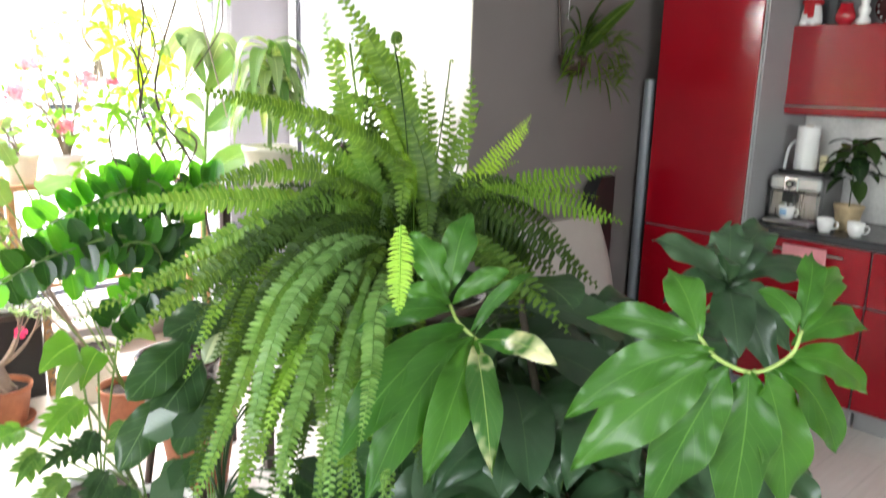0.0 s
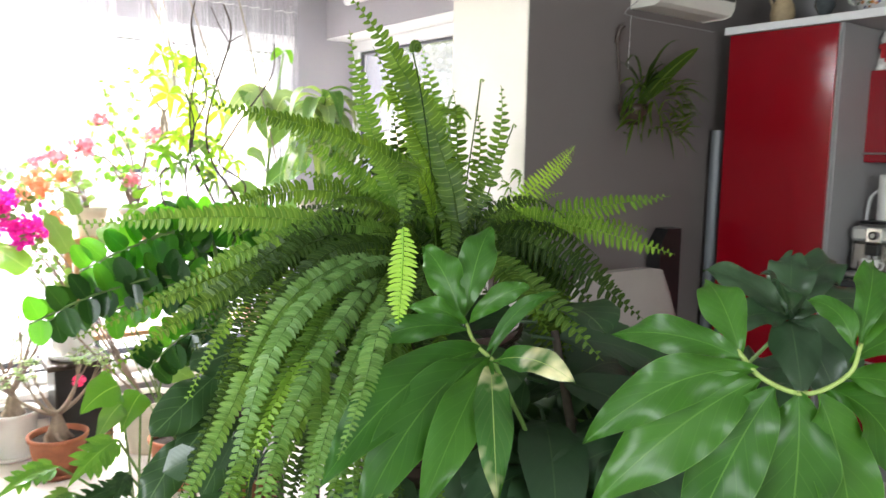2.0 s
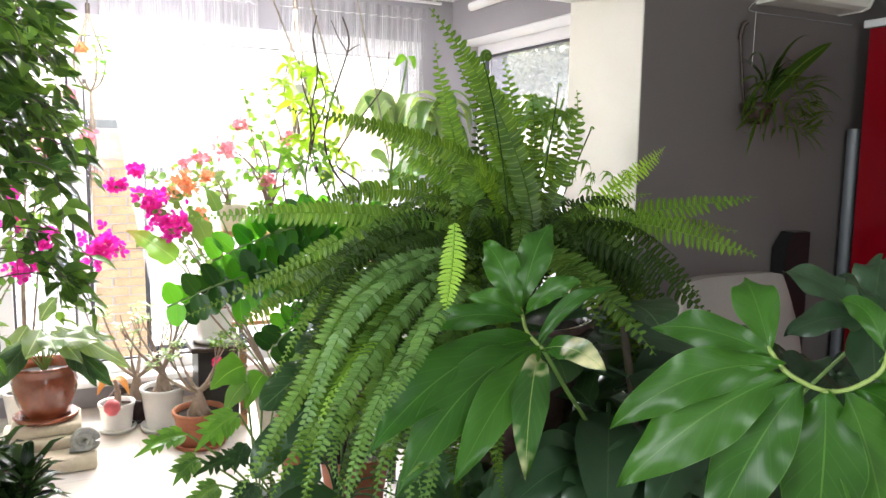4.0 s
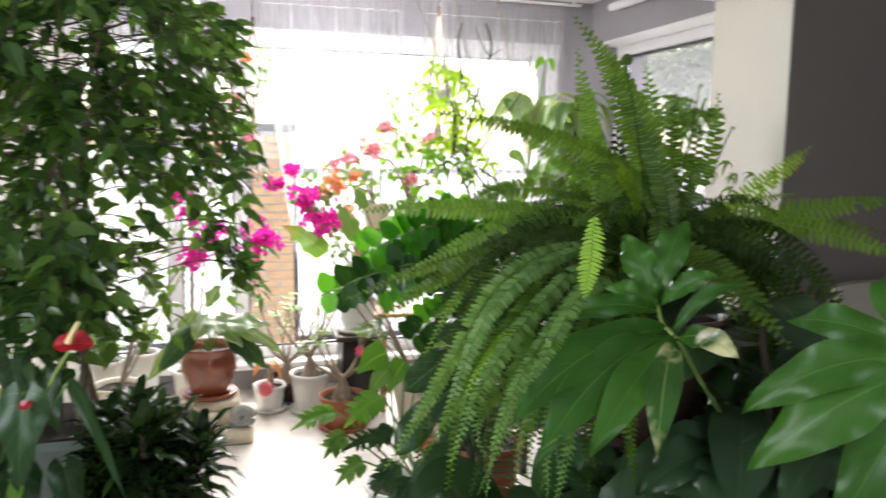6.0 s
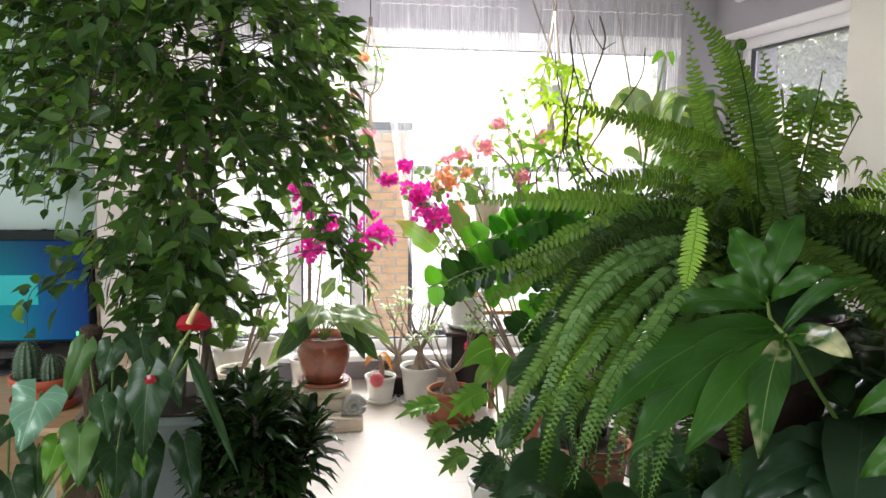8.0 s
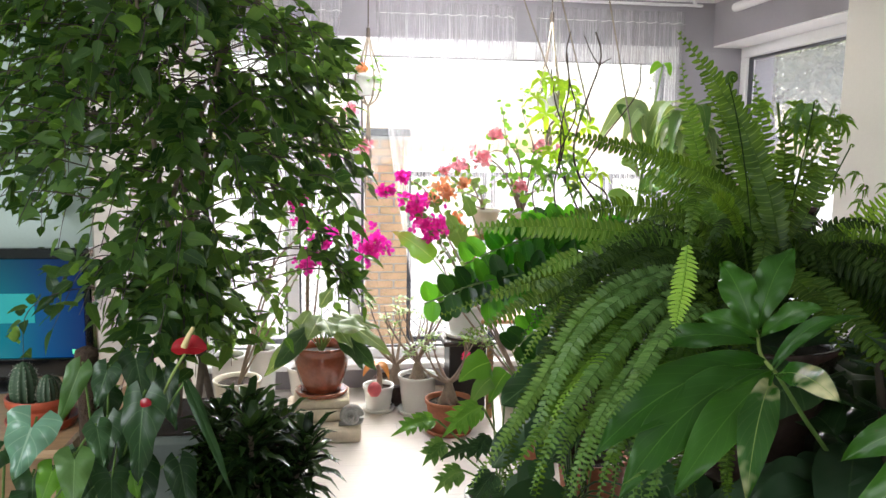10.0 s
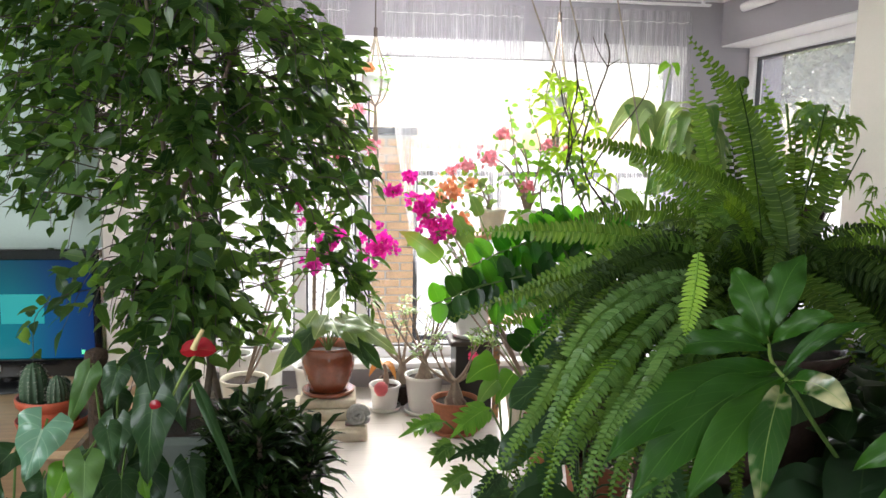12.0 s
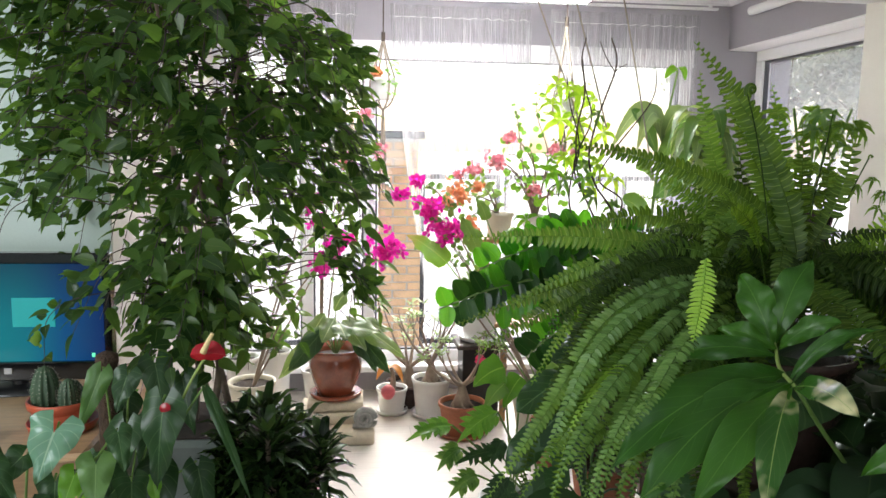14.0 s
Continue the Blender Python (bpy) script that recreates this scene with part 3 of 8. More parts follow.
def pillar(x, y, z1, group="brick fence pillars"):
    """A fence pillar of yellow bricks with a dark cap."""
    p = thing("brick_pillar", "yellow brick fence pillar with a dark metal cap", "pillar", (x, y, -0.35), group)
    core = boxes(((x - 0.178, y - 0.178, -0.35), (x + 0.178, y + 0.178, z1 - 0.02)), bevel=0.002)
    part("mortar_core", core, MORTAR, p)
    unit = boxes(((-0.122, -0.056, -0.032), (0.122, 0.056, 0.032)), bevel=0.006).mesh("brick")
    unit.materials.append(BRICK)
    half = boxes(((-0.056, -0.056, -0.032), (0.056, 0.056, 0.032)), bevel=0.006).mesh("brick_half")
    half.materials.append(BRICK)
    k, z = 0, 0.035
    while z < z1 + 0.35 - 0.05:
        for side in (0, 1):
            order = ((unit, -0.065), (half, 0.13)) if (k + side) % 2 else ((half, -0.13), (unit, 0.065))
            for me, off in order:
                ob = new("brick", me)
                ob.parent = p
                if side == 0:
                    ob.location = (off, -0.13 - 0.004 * rng.random(), z)
                else:
                    ob.location = (-0.13 - 0.004 * rng.random(), off, z)
                    ob.rotation_euler = (0, 0, radians(90))
        z += 0.075
        k += 1
    part("cap", boxes(((x - 0.22, y - 0.22, z1 - 0.02), (x + 0.22, y + 0.22, z1 + 0.05)), bevel=0.012), IRON, p, "dark metal cap")


def fence(x0, x1, y, z1):
    """A fence panel: iron rails with a diamond lattice of wire."""
    p = thing("fence_panel", "iron framed fence panel with diamond wire lattice", "fence", ((x0 + x1) / 2, y, -0.35), "fence panels")
    for z in (z1, -0.2):
        part("rail", boxes(((x0, y - 0.02, z - 0.025), (x1, y + 0.02, z + 0.025))), IRON, p)
    for x in (x0 + 0.02, x1 - 0.02):
        part("post", boxes(((x - 0.02, y - 0.018, -0.35), (x + 0.02, y + 0.018, z1 - 0.025))), IRON, p)
    acc = Acc()
    h = z1 - 0.05 + 0.2
    step = 0.12
    n = int((x1 - x0 + h) / step)
    for i in range(n):
        for s in (1, -1):
            a = x0 - h + i * step
            q0, q1 = a, a + h
            lo, hi = max(q0, x0), min(q1, x1)
            if hi - lo < 0.02:
                continue
            pts = [(lo, lo - a), (hi, hi - a)]
            tube(acc, [(px, y + 0.004 * s, (-0.18 + pz) if s > 0 else (z1 - 0.05 - pz)) for px, pz in pts], 0.0038, 4, False)
    tagged(part("lattice", acc, WIRE, p, "diamond wire lattice"), kind="stuff")


for x in (-3.6, 0.1, 3.6):
    pillar(x, 6.6, 1.72)
fence(-3.4, -1.62, 6.6, 1.74)
fence(-1.58, -0.1, 6.6, 1.74)
fence(0.3, 1.05, 6.6, 1.36)
fence(1.09, 2.2, 6.6, 1.36)
fence(2.24, 3.4, 6.6, 1.36)


def yard_tree(x, y, h, spread, n, label):
    """A tree in the yard: trunk, limbs and a loose crown of leaf clumps."""
    t = thing("tree", label, "tree", (x, y, -0.35), "trees in the yard")
    acc = Acc()
    top = Vector((x + rv(-0.2, 0.2), y, h))
    tube(acc, spline([(x, y, -0.36), (x + 0.05, y, h * 0.3), (x - 0.05, y, h * 0.6), top], 4), lambda v: 0.13 * (1 - 0.8 * v), 8)
    ends = []
    for i in range(11):
        a, z = rv(0, 6.28), h * rv(0.35, 0.85)
        e = Vector((x + math.cos(a) * spread * rv(0.5, 1), y + math.sin(a) * spread * rv(0.5, 1), z + rv(0.3, 0.9)))
        tube(acc, bez((x, y, z - 0.2), ((x + e.x) / 2, (y + e.y) / 2, z + 0.2), e, 5), lambda v: 0.05 * (1 - 0.8 * v), 6)
        ends.append(e)
    part("trunk", acc, BARK, t)
    acc = Acc()
    for i in range(n):
        e = rng.choice(ends) + Vector((rng.gauss(0, 0.45), rng.gauss(0, 0.45), rng.gauss(0, 0.45)))
        d = Vector((rv(-1, 1), rv(-1, 1), rv(-1.2, 0.4))).normalized()
        L = rv(0.08, 0.18)
        blade(acc, [e, e + d * L * 0.5, e + d * L], (rv(-1, 1), rv(-1, 1), 1), L * 0.38, OVAL, 0.2, nu=2)
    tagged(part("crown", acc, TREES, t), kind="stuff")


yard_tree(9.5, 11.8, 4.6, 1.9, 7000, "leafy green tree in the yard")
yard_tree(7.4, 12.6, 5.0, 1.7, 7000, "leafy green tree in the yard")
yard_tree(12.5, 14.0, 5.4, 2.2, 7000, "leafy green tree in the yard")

# ---- bay: curtains and lamp ----
def curtain(x0, x1, y, z1, z0, drift0, drift1, label):
    """A gathered voile panel; drift moves its lower corners sideways."""
    c = thing("curtain", label, "curtain", ((x0 + x1) / 2, y, z1), "voile curtains")
    acc = Acc()
    n, m = 26, int((x1 - x0) * 90)
    rows, ph = [], rv(0, 6)
    for i in range(n + 1):
        v = i / n
        row = []
        for j in range(m + 1):
            u = j / m
            x = x0 + (x1 - x0) * u + (drift0 * (1 - u) + drift1 * u) * v ** 1.3
            fold = 0.016 * math.sin(u * (x1 - x0) * 78 + ph + 1.2 * math.sin(3 * v + ph)) + 0.012 * math.sin(u * 31 + ph * 2 + v * 1.5)
            row.append((x, y + fold * (0.8 + 0.7 * v), z1 + (z0 - z1) * v))
        rows.append(row)
    acc.grid(rows)
    part("voile", acc, SHEER, c)
    band = Acc()
    rows = [[(x0 + (x1 - x0) * j / m, y - 0.006 + 0.018 * math.sin(j / m * (x1 - x0) * 78 + ph), z1 - 0.075 + h + 0.004 * math.sin(j * 0.9 + ph)) for j in range(m + 1)] for h in (0.0016, 0.0, -0.0016)]
    band.grid(rows)
    part("gathering_thread", band, PAPER, c, "white gathering thread")


curtain(-0.95, -0.30, 4.42, 2.50, 0.35, -0.25, -0.50, "white voile curtain drawn to the side")
curtain(-0.10, 0.80, 4.42, 2.50, 0.5, 0.28, 0.02, "sheer white voile curtain before the bright window")
curtain(0.92, 1.93, 4.42, 2.50, 0.5, 0.0, -0.08, "sheer white voile curtain before the bright window")
rail = boxes(((-1.18, 4.405, 2.535), (2.04, 4.435, 2.55)), ((-1.1, 4.41, 2.55), (-1.08, 4.43, 2.578)), ((0.86, 4.41, 2.55), (0.88, 4.43, 2.578)), ((1.98, 4.41, 2.55), (2.0, 4.43, 2.578)), bevel=0.002)
setting("trim_window_head", PVC, "white board along the head of the wide window", ((-1.19, 4.476, 2.172), (1.925, 4.4945, 2.285)), bevel=0.004)
solo("curtain_rail", rail, WHITE, "white curtain rail under the ceiling", "curtain rail")


def tube_lamp(x0, x1, y, z):
    t = thing("tube_lamp", "long fluorescent plant lamp with a metal edge", "lamp", ((x0 + x1) / 2, y, z))
    part("housing", boxes(((x0, y - 0.055, z), (x1, y + 0.055, z + 0.035)), bevel=0.008), STEEL, t)
    for dy in (-0.025, 0.025):
        acc = Acc()
        tube(acc, [(x0 + 0.02, y + dy, z - 0.020), (x1 - 0.02, y + dy, z - 0.020)], 0.019, 10)
        part("tube", acc, glowing("lit tube", (0.98, 0.97, 1.0), 50.0), t, "lit white tube")
    for x in (x0 + 0.1, x1 - 0.1):
        acc = Acc()
        tube(acc, [(x, y, z + 0.03), (x, y, 2.645)], 0.003, 6)
        part("hanger", acc, IRON, t)


tube_lamp(-0.30, 0.86, 3.35, 2.385)
acc = Acc()
tube(acc, [(-0.60, 3.33, 2.446), (0.87, 3.33, 2.446)], 0.008, 8)
for x in (-0.35, 0.42, 0.86):
    tube(acc, [(x, 3.33, 2.44), (x, 3.33, 2.645)], 0.003, 6)
solo("hanging_rod", acc, IRON, "dark thin rod hung over the plant lamp", "rod", base=(0.1, 3.33, 2.446))
acc = Acc()
tube(acc, [(2.13, 3.12, 2.49), (2.13, 4.15, 2.49)], 0.028, 14)
solo("roller_blind", acc, WHITE, "white rolled up blind above the side window", "blind", base=(2.13, 3.6, 2.49))

# ---- kitchen ----
cab = thing("tall_cabinet", "tall glossy red kitchen cabinet by the wall", "cabinet", (3.7, 1.93, 0))
part("body", boxes(((3.402, 1.63, 0.1), (3.985, 2.23, 2.205)), ((3.45, 1.64, 0), (3.985, 2.22, 0.1))), GREYBOARD, cab)
part("door", boxes(((3.38, 1.648, 0.885), (3.40, 2.228, 2.2)), bevel=0.003), RED, cab, "glossy red upper door")
part("door", boxes(((3.38, 1.648, 0.12), (3.40, 2.228, 0.877)), bevel=0.003), RED, cab, "glossy red lower door")
part("edge_strip", boxes(((3.386, 1.636, 0.1), (3.4015, 1.6465, 2.2045)), bevel=0.001), GREYBOARD, cab)
sh = setting("top_shelf", GREYBOARD, "long grey shelf with a white front edge over the cabinets", ((3.392, -2.2, 2.207), (3.998, 2.26, 2.243)))
setting("top_shelf_edge", WHITE, "white front edge of the long shelf", ((3.378, -2.2, 2.206), (3.391, 2.262, 2.245)))
for k in range(3):
    y1 = 1.69 - 0.92 * k
    u = thing("wall_cabinet", "glossy red wall cabinet with a slim bar handle", "cabinet", (3.85, y1 - 0.45, 1.54), "red wall cabinets")
    part("body", boxes(((3.72, y1 - 0.9, 1.54), (3.998, y1, 2.0))), RED, u)
    part("door", boxes(((3.70, y1 - 0.898, 1.542), (3.718, y1 - 0.002, 1.998)), bevel=0.003), RED, u)
    acc = Acc()
    tube(acc, [(3.675, y1 - 0.85, 1.585), (3.675, y1 - 0.06, 1.585)], 0.005, 8)
    for yy in (y1 - 0.8, y1 - 0.12):
        tube(acc, [(3.675, yy, 1.585), (3.70, yy, 1.585)], 0.004, 6)
    part("handle", acc, STEEL, u, "slim steel bar handle")
for k in range(5):
    y1 = 1.625 - 0.62 * k
    u = thing("base_cabinet", "glossy red base cabinet under the worktop", "cabinet", (3.7, y1 - 0.3, 0), "red base cabinets")
    part("body", boxes(((3.45, y1 - 0.615, 0.1), (3.985, y1, 0.93)), ((3.5, y1 - 0.61, 0), (3.985, y1 - 0.005, 0.1))), GREYBOARD, u)
    for z0, z1 in ((0.12, 0.64), (0.648, 0.92)):
        f = part("drawer_front", boxes(((3.43, y1 - 0.613, z0), (3.449, y1 - 0.003, z1)), bevel=0.003), RED, u)
        acc = Acc()
        tube(acc, [(3.405, y1 - 0.5, z1 - 0.05), (3.405, y1 - 0.12, z1 - 0.05)], 0.006, 8)
        for yy in (y1 - 0.46, y1 - 0.16):
            tube(acc, [(3.405, yy, z1 - 0.05), (3.43, yy, z1 - 0.05)], 0.004, 6)
        part("handle", acc, STEEL, f)
solo("worktop", boxes(((3.40, -1.6, 0.932), (3.998, 1.627, 0.972)), bevel=0.006), DARKTOP, "dark stone effect kitchen worktop", "worktop")
setting("splashback", surface("pale splashback", (0.74, 0.72, 0.69), 0.22, 0.14, 5, 60, 0.02), "pale tiled splashback over the worktop", ((3.988, -1.6, 0.974), (3.999, 1.628, 1.538)))

# things on the top shelf
def bottle_form(name, label, category, at, profile, material, seg=28):
    acc = Acc()
    lathe(acc, profile, at, seg)
    return solo(name, acc, material, label, category, base=at)


S = 2.244
jug = thing("jug", "tall sand coloured ceramic jug with a handle", "jug", (3.66, 2.1, S))
acc = Acc()
lathe(acc, [(0.04, 0), (0.052, 0.03), (0.064, 0.08), (0.058, 0.13), (0.034, 0.17), (0.027, 0.21), (0.03, 0.25), (0.036, 0.265), (0.03, 0.285), (0.012, 0.30), (0.014, 0.31), (0.0, 0.318)], (3.66, 2.1, S))
part("body", acc, CERAMIC, jug)
acc = Acc()
tube(acc, spline([(3.655, 2.128, S + 0.24), (3.65, 2.165, S + 0.235), (3.65, 2.168, S + 0.17), (3.655, 2.15, S + 0.12)], 5), 0.007, 8)
part("handle", acc, CERAMIC, jug)

lamp = thing("oil_lamp", "dark glass table lamp with a curved neck", "ornament", (3.68, 1.88, S))
acc = Acc()
lathe(acc, [(0.05, 0), (0.052, 0.012), (0.02, 0.03), (0.03, 0.06), (0.052, 0.10), (0.05, 0.13), (0.02, 0.155), (0.018, 0.18)], (3.68, 1.88, S))
part("base", acc, surface("smoky glass", (0.06, 0.07, 0.075), 0.08, 0.2, 6, 60, 0.02, coat=0.6), lamp)
acc = Acc()
tube(acc, spline([(3.68, 1.88, S + 0.17), (3.68, 1.87, S + 0.215), (3.67, 1.83, S + 0.225), (3.66, 1.79, S + 0.2)], 5), lambda v: 0.016 + 0.01 * v, 10)
part("neck", acc, BLACK, lamp)
acc = Acc()
tube(acc, spline([(3.68, 1.88, S + 0.15), (3.69, 1.93, S + 0.18), (3.69, 1.96, S + 0.165)], 5), 0.012, 8)
part("spout", acc, BLACK, lamp)

tur = thing("tureen", "white porcelain tureen with a floral pattern and lid", "tureen", (3.66, 1.60, S))
acc = Acc()
lathe(acc, [(0.055, 0), (0.058, 0.008), (0.052, 0.015), (0.085, 0.04), (0.107, 0.08), (0.108, 0.11), (0.098, 0.13), (0.10, 0.136)], (3.66, 1.60, S))
bowl = part("bowl", acc, PORCELAIN, tur)
acc = Acc()
lathe(acc, [(0.101, 0.137), (0.098, 0.145), (0.07, 0.168), (0.03, 0.182), (0.012, 0.186), (0.011, 0.195), (0.019, 0.203), (0.019, 0.214), (0.01, 0.222), (0.0, 0.224)], (3.66, 1.60, S))
part("lid", acc, PORCELAIN, tur)
for s in (1, -1):
    acc = Acc()
    tube(acc, spline([(3.66, 1.60 + s * 0.09, S + 0.075), (3.66, 1.60 + s * 0.135, S + 0.095), (3.66, 1.60 + s * 0.15, S + 0.13), (3.66, 1.60 + s * 0.128, S + 0.128), (3.66, 1.60 + s * 0.1, S + 0.115)], 4), 0.009, 8)
    part("handle", acc, PORCELAIN, tur)
flower_mats = [surface("orange print", (0.55, 0.2, 0.05), 0.2, 0.1, 8, 60, 0), surface("green print", (0.08, 0.16, 0.05), 0.2, 0.1, 8, 60, 0), surface("blue print", (0.1, 0.1, 0.22), 0.2, 0.1, 8, 60, 0)]
for k in range(26):
    a, h = math.pi + rv(-0.75, 0.55), rv(0.045, 0.122)
    r = 0.1085 if h > 0.075 else 0.088 + (h - 0.04) * 0.55
    c = Vector((3.66 + r * math.cos(a), 1.60 + r * math.sin(a), S + h))
    n = Vector((math.cos(a), math.sin(a), -0.2)).normalized()
    s = Vector((-math.sin(a), math.cos(a), 0))
    up = n.cross(s)
    acc = Acc()
    q = rv(0.006, 0.012)
    acc.poly([c + n * 0.003 + (s * math.cos(b) + up * math.sin(b)) * q * (1 if i % 2 else 0.55) for i, b in enumerate(2 * math.pi * j / 10 for j in range(10))])
    part("painted_flower", acc, flower_mats[k % 3], bowl)

bottle_form("carafe", "clear glass carafe with a narrow neck", "carafe", (3.64, 1.32, S), [(0.06, 0), (0.075, 0.01), (0.078, 0.05), (0.072, 0.11), (0.045, 0.17), (0.022, 0.21), (0.018, 0.26), (0.024, 0.285), (0.022, 0.286), (0.014, 0.26), (0.018, 0.21), (0.04, 0.168), (0.068, 0.11), (0.073, 0.05), (0.07, 0.015), (0.0, 0.012)], GLASS)
for k, y in enumerate((1.0, 0.72, 0.4)):
    bottle_form("storage_jar", "clear glass storage jar on the shelf", "jar", (3.68, y, S), [(0.05, 0), (0.056, 0.01), (0.056, 0.15), (0.045, 0.17), (0.047, 0.19), (0.0, 0.19)], GLASS)

# things on the wall cabinets
T = 2.001
cat = Acc()
at = (3.775, 1.578, T)
lathe(cat, [(0.040, 0), (0.052, 0.006), (0.056, 0.03), (0.050, 0.07), (0.040, 0.105), (0.034, 0.118), (0.044, 0.132), (0.047, 0.15), (0.040, 0.172), (0.022, 0.184), (0.0, 0.187)], at, 24)
for q in (1, -1):
    lathe(cat, [(0.017, -0.012), (0.010, 0.012), (0.0, 0.032)], (at[0] - 0.004, at[1] + q * 0.027, at[2] + 0.176), 10)
    lathe(cat, [(0.0, -0.002), (0.02, 0.0), (0.022, 0.014), (0.012, 0.026), (0.0, 0.028)], (at[0] - 0.045, at[1] + q * 0.022, at[2]), 12)
lathe(cat, [(0.014, -0.01), (0.012, 0.0), (0.0, 0.008)], (at[0] - 0.045, at[1], at[2] + 0.148), 10)
solo("cat_figurine", cat, PORCELAIN, "white porcelain cat figurine", "figurine", base=at)
scarf = Acc()
lathe(scarf, [(0.036, 0), (0.050, 0.004), (0.053, 0.014), (0.049, 0.026), (0.040, 0.029)], (at[0], at[1], at[2] + 0.104), 20)
box(scarf, (at[0] - 0.070, at[1] - 0.034, at[2] + 0.036), (at[0] - 0.056, at[1] - 0.004, at[2] + 0.115), 0.004)
box(scarf, (at[0] - 0.064, at[1] - 0.004, at[2] + 0.056), (at[0] - 0.052, at[1] + 0.020, at[2] + 0.115), 0.004)
solo("scarf", scarf, surface("red wool", (0.45, 0.015, 0.02), 0.85, 0.15, 12, 150, 0.4), "small red scarf round the porcelain cat", "scarf", base=(at[0], at[1], at[2] + 0.1))
for y, h in ((1.495, 0.175), (1.445, 0.17)):
    bottle_form("glass_vase", "clear tall glass vase", "vase", (3.84, y, T), [(0.028, 0), (0.032, 0.006), (0.035, h), (0.033, h), (0.029, 0.012), (0.0, 0.01)], GLASS)
bottle_form("red_vase", "small round red glass vase", "vase", (3.765, 1.405, T), [(0.025, 0), (0.045, 0.018), (0.05, 0.045), (0.04, 0.075), (0.03, 0.09), (0.036, 0.104), (0.03, 0.102), (0.024, 0.088), (0.0, 0.08)], surface("red glass", (0.42, 0.01, 0.02), 0.06, 0.1, 4, 60, 0, coat=0.7))
bottle_form("white_figurine", "white stacked porcelain ornament", "ornament", (3.775, 1.32, T), [(0.035, 0), (0.036, 0.02), (0.02, 0.04), (0.03, 0.06), (0.032, 0.075), (0.016, 0.095), (0.024, 0.115), (0.02, 0.135), (0.0, 0.148)], PORCELAIN)
plate = thing("plate", "dark decorative plate with white dots", "plate", (3.93, 1.22, T))
acc = Acc()
m = Matrix.Translation((3.93, 1.22, T + 0.10)) @ Matrix.Rotation(radians(-75), 4, "Y")
rows = []
for r, h in ((0.0, 0.0), (0.06, 0.0), (0.075, 0.006), (0.1, 0.014), (0.102, 0.012), (0.076, 0.002), (0.06, -0.006), (0.0, -0.006)):
    rows.append([m @ Vector((r * math.cos(a), r * math.sin(a), h)) for a in (2 * math.pi * k / 28 for k in range(28))])
acc.grid(rows, wrap=True)
pl = part("dish", acc, surface("dark glazed plate", (0.06, 0.015, 0.015), 0.15, 0.2, 8, 60, 0, coat=0.4), plate)
for k in range(16):
    a = 2 * math.pi * k / 16
    acc = Acc()
    lathe(acc, [(0.006, 0), (0.004, 0.003), (0.0, 0.004)], (0, 0, 0), 8)
    acc.v = [tuple(m @ Vector((x + 0.088 * math.cos(a), y + 0.088 * math.sin(a), z + 0.0105))) for x, y, z in acc.v]
    part("dot", acc, PORCELAIN, pl)
bottle_form("white_pitcher", "plain white porcelain pitcher on the cabinet", "pitcher", (3.83, 1.10, T), [(0.04, 0), (0.055, 0.03), (0.055, 0.08), (0.035, 0.12), (0.04, 0.15), (0.0, 0.15)], PORCELAIN)

# things on the worktop
K = 0.973
mach = thing("coffee_machine", "steel and black espresso machine", "coffee machine", (3.66, 1.45, K))
part("body", boxes(((3.60, 1.335, K + 0.012), (3.88, 1.60, K + 0.262)), bevel=0.022), surface("dark grey casing", (0.10, 0.095, 0.095), 0.35, 0.1, 3, 90, 0.03), mach)
part("front_panel", boxes(((3.572, 1.34, K + 0.03), (3.604, 1.598, K + 0.175)), bevel=0.012), surface("satin steel panel", (0.42, 0.40, 0.38), 0.28, 0.08, 3, 90, 0.03, metal=1.0, stretch=(1, 18, 1)), mach)
part("control_band", boxes(((3.560, 1.337, K + 0.178), (3.606, 1.60, K + 0.252)), bevel=0.014), surface("pale silver plastic", (0.62, 0.62, 0.61), 0.25, 0.05, 3, 90, 0.02, metal=0.5), mach, "pale silver control band")
part("drip_tray", boxes(((3.50, 1.345, K), (3.60, 1.59, K + 0.028)), bevel=0.008), STEEL, mach)
part("top_tray", boxes(((3.62, 1.345, K + 0.263), (3.87, 1.59, K + 0.277)), bevel=0.006), BLACK, mach)
part("dial_plate", boxes(((3.552, 1.445, K + 0.176), (3.5605, 1.52, K + 0.25)), bevel=0.003), surface("bright chrome", (0.75, 0.75, 0.76), 0.12, 0.05, metal=1.0), mach, "bright chrome plate")
acc = Acc()
tube(acc, [(3.552, 1.482, K + 0.213), (3.536, 1.482, K + 0.213)], 0.021, 20)
part("dial", acc, BLACK, mach, "round black dial")
acc = Acc()
tube(acc, [(3.537, 1.482, K + 0.213), (3.533, 1.482, K + 0.213)], 0.011, 14)
part("dial_centre", acc, STEEL, mach)
part("spout_block", boxes(((3.535, 1.45, K + 0.115), (3.571, 1.515, K + 0.172)), bevel=0.006), BLACK, mach)
for y in (1.467, 1.498):
    acc = Acc()
    tube(acc, [(3.553, y, K + 0.116), (3.553, y, K + 0.098)], 0.008, 10)
    part("spout", acc, STEEL, mach)
acc = Acc()
tube(acc, spline([(3.80, 1.60, K + 0.0), (3.75, 1.612, K + 0.14), (3.74, 1.60, K + 0.36), (3.75, 1.57, K + 0.42), (3.76, 1.53, K + 0.43)], 6), 0.009, 8)
solo("white_hose", acc, WHITE, "white hose curving up beside the machine", "hose", base=(3.8, 1.6, K))
roll = thing("paper_towel", "white paper towel roll standing on the machine", "paper towel", (3.72, 1.49, K + 0.278))
acc = Acc()
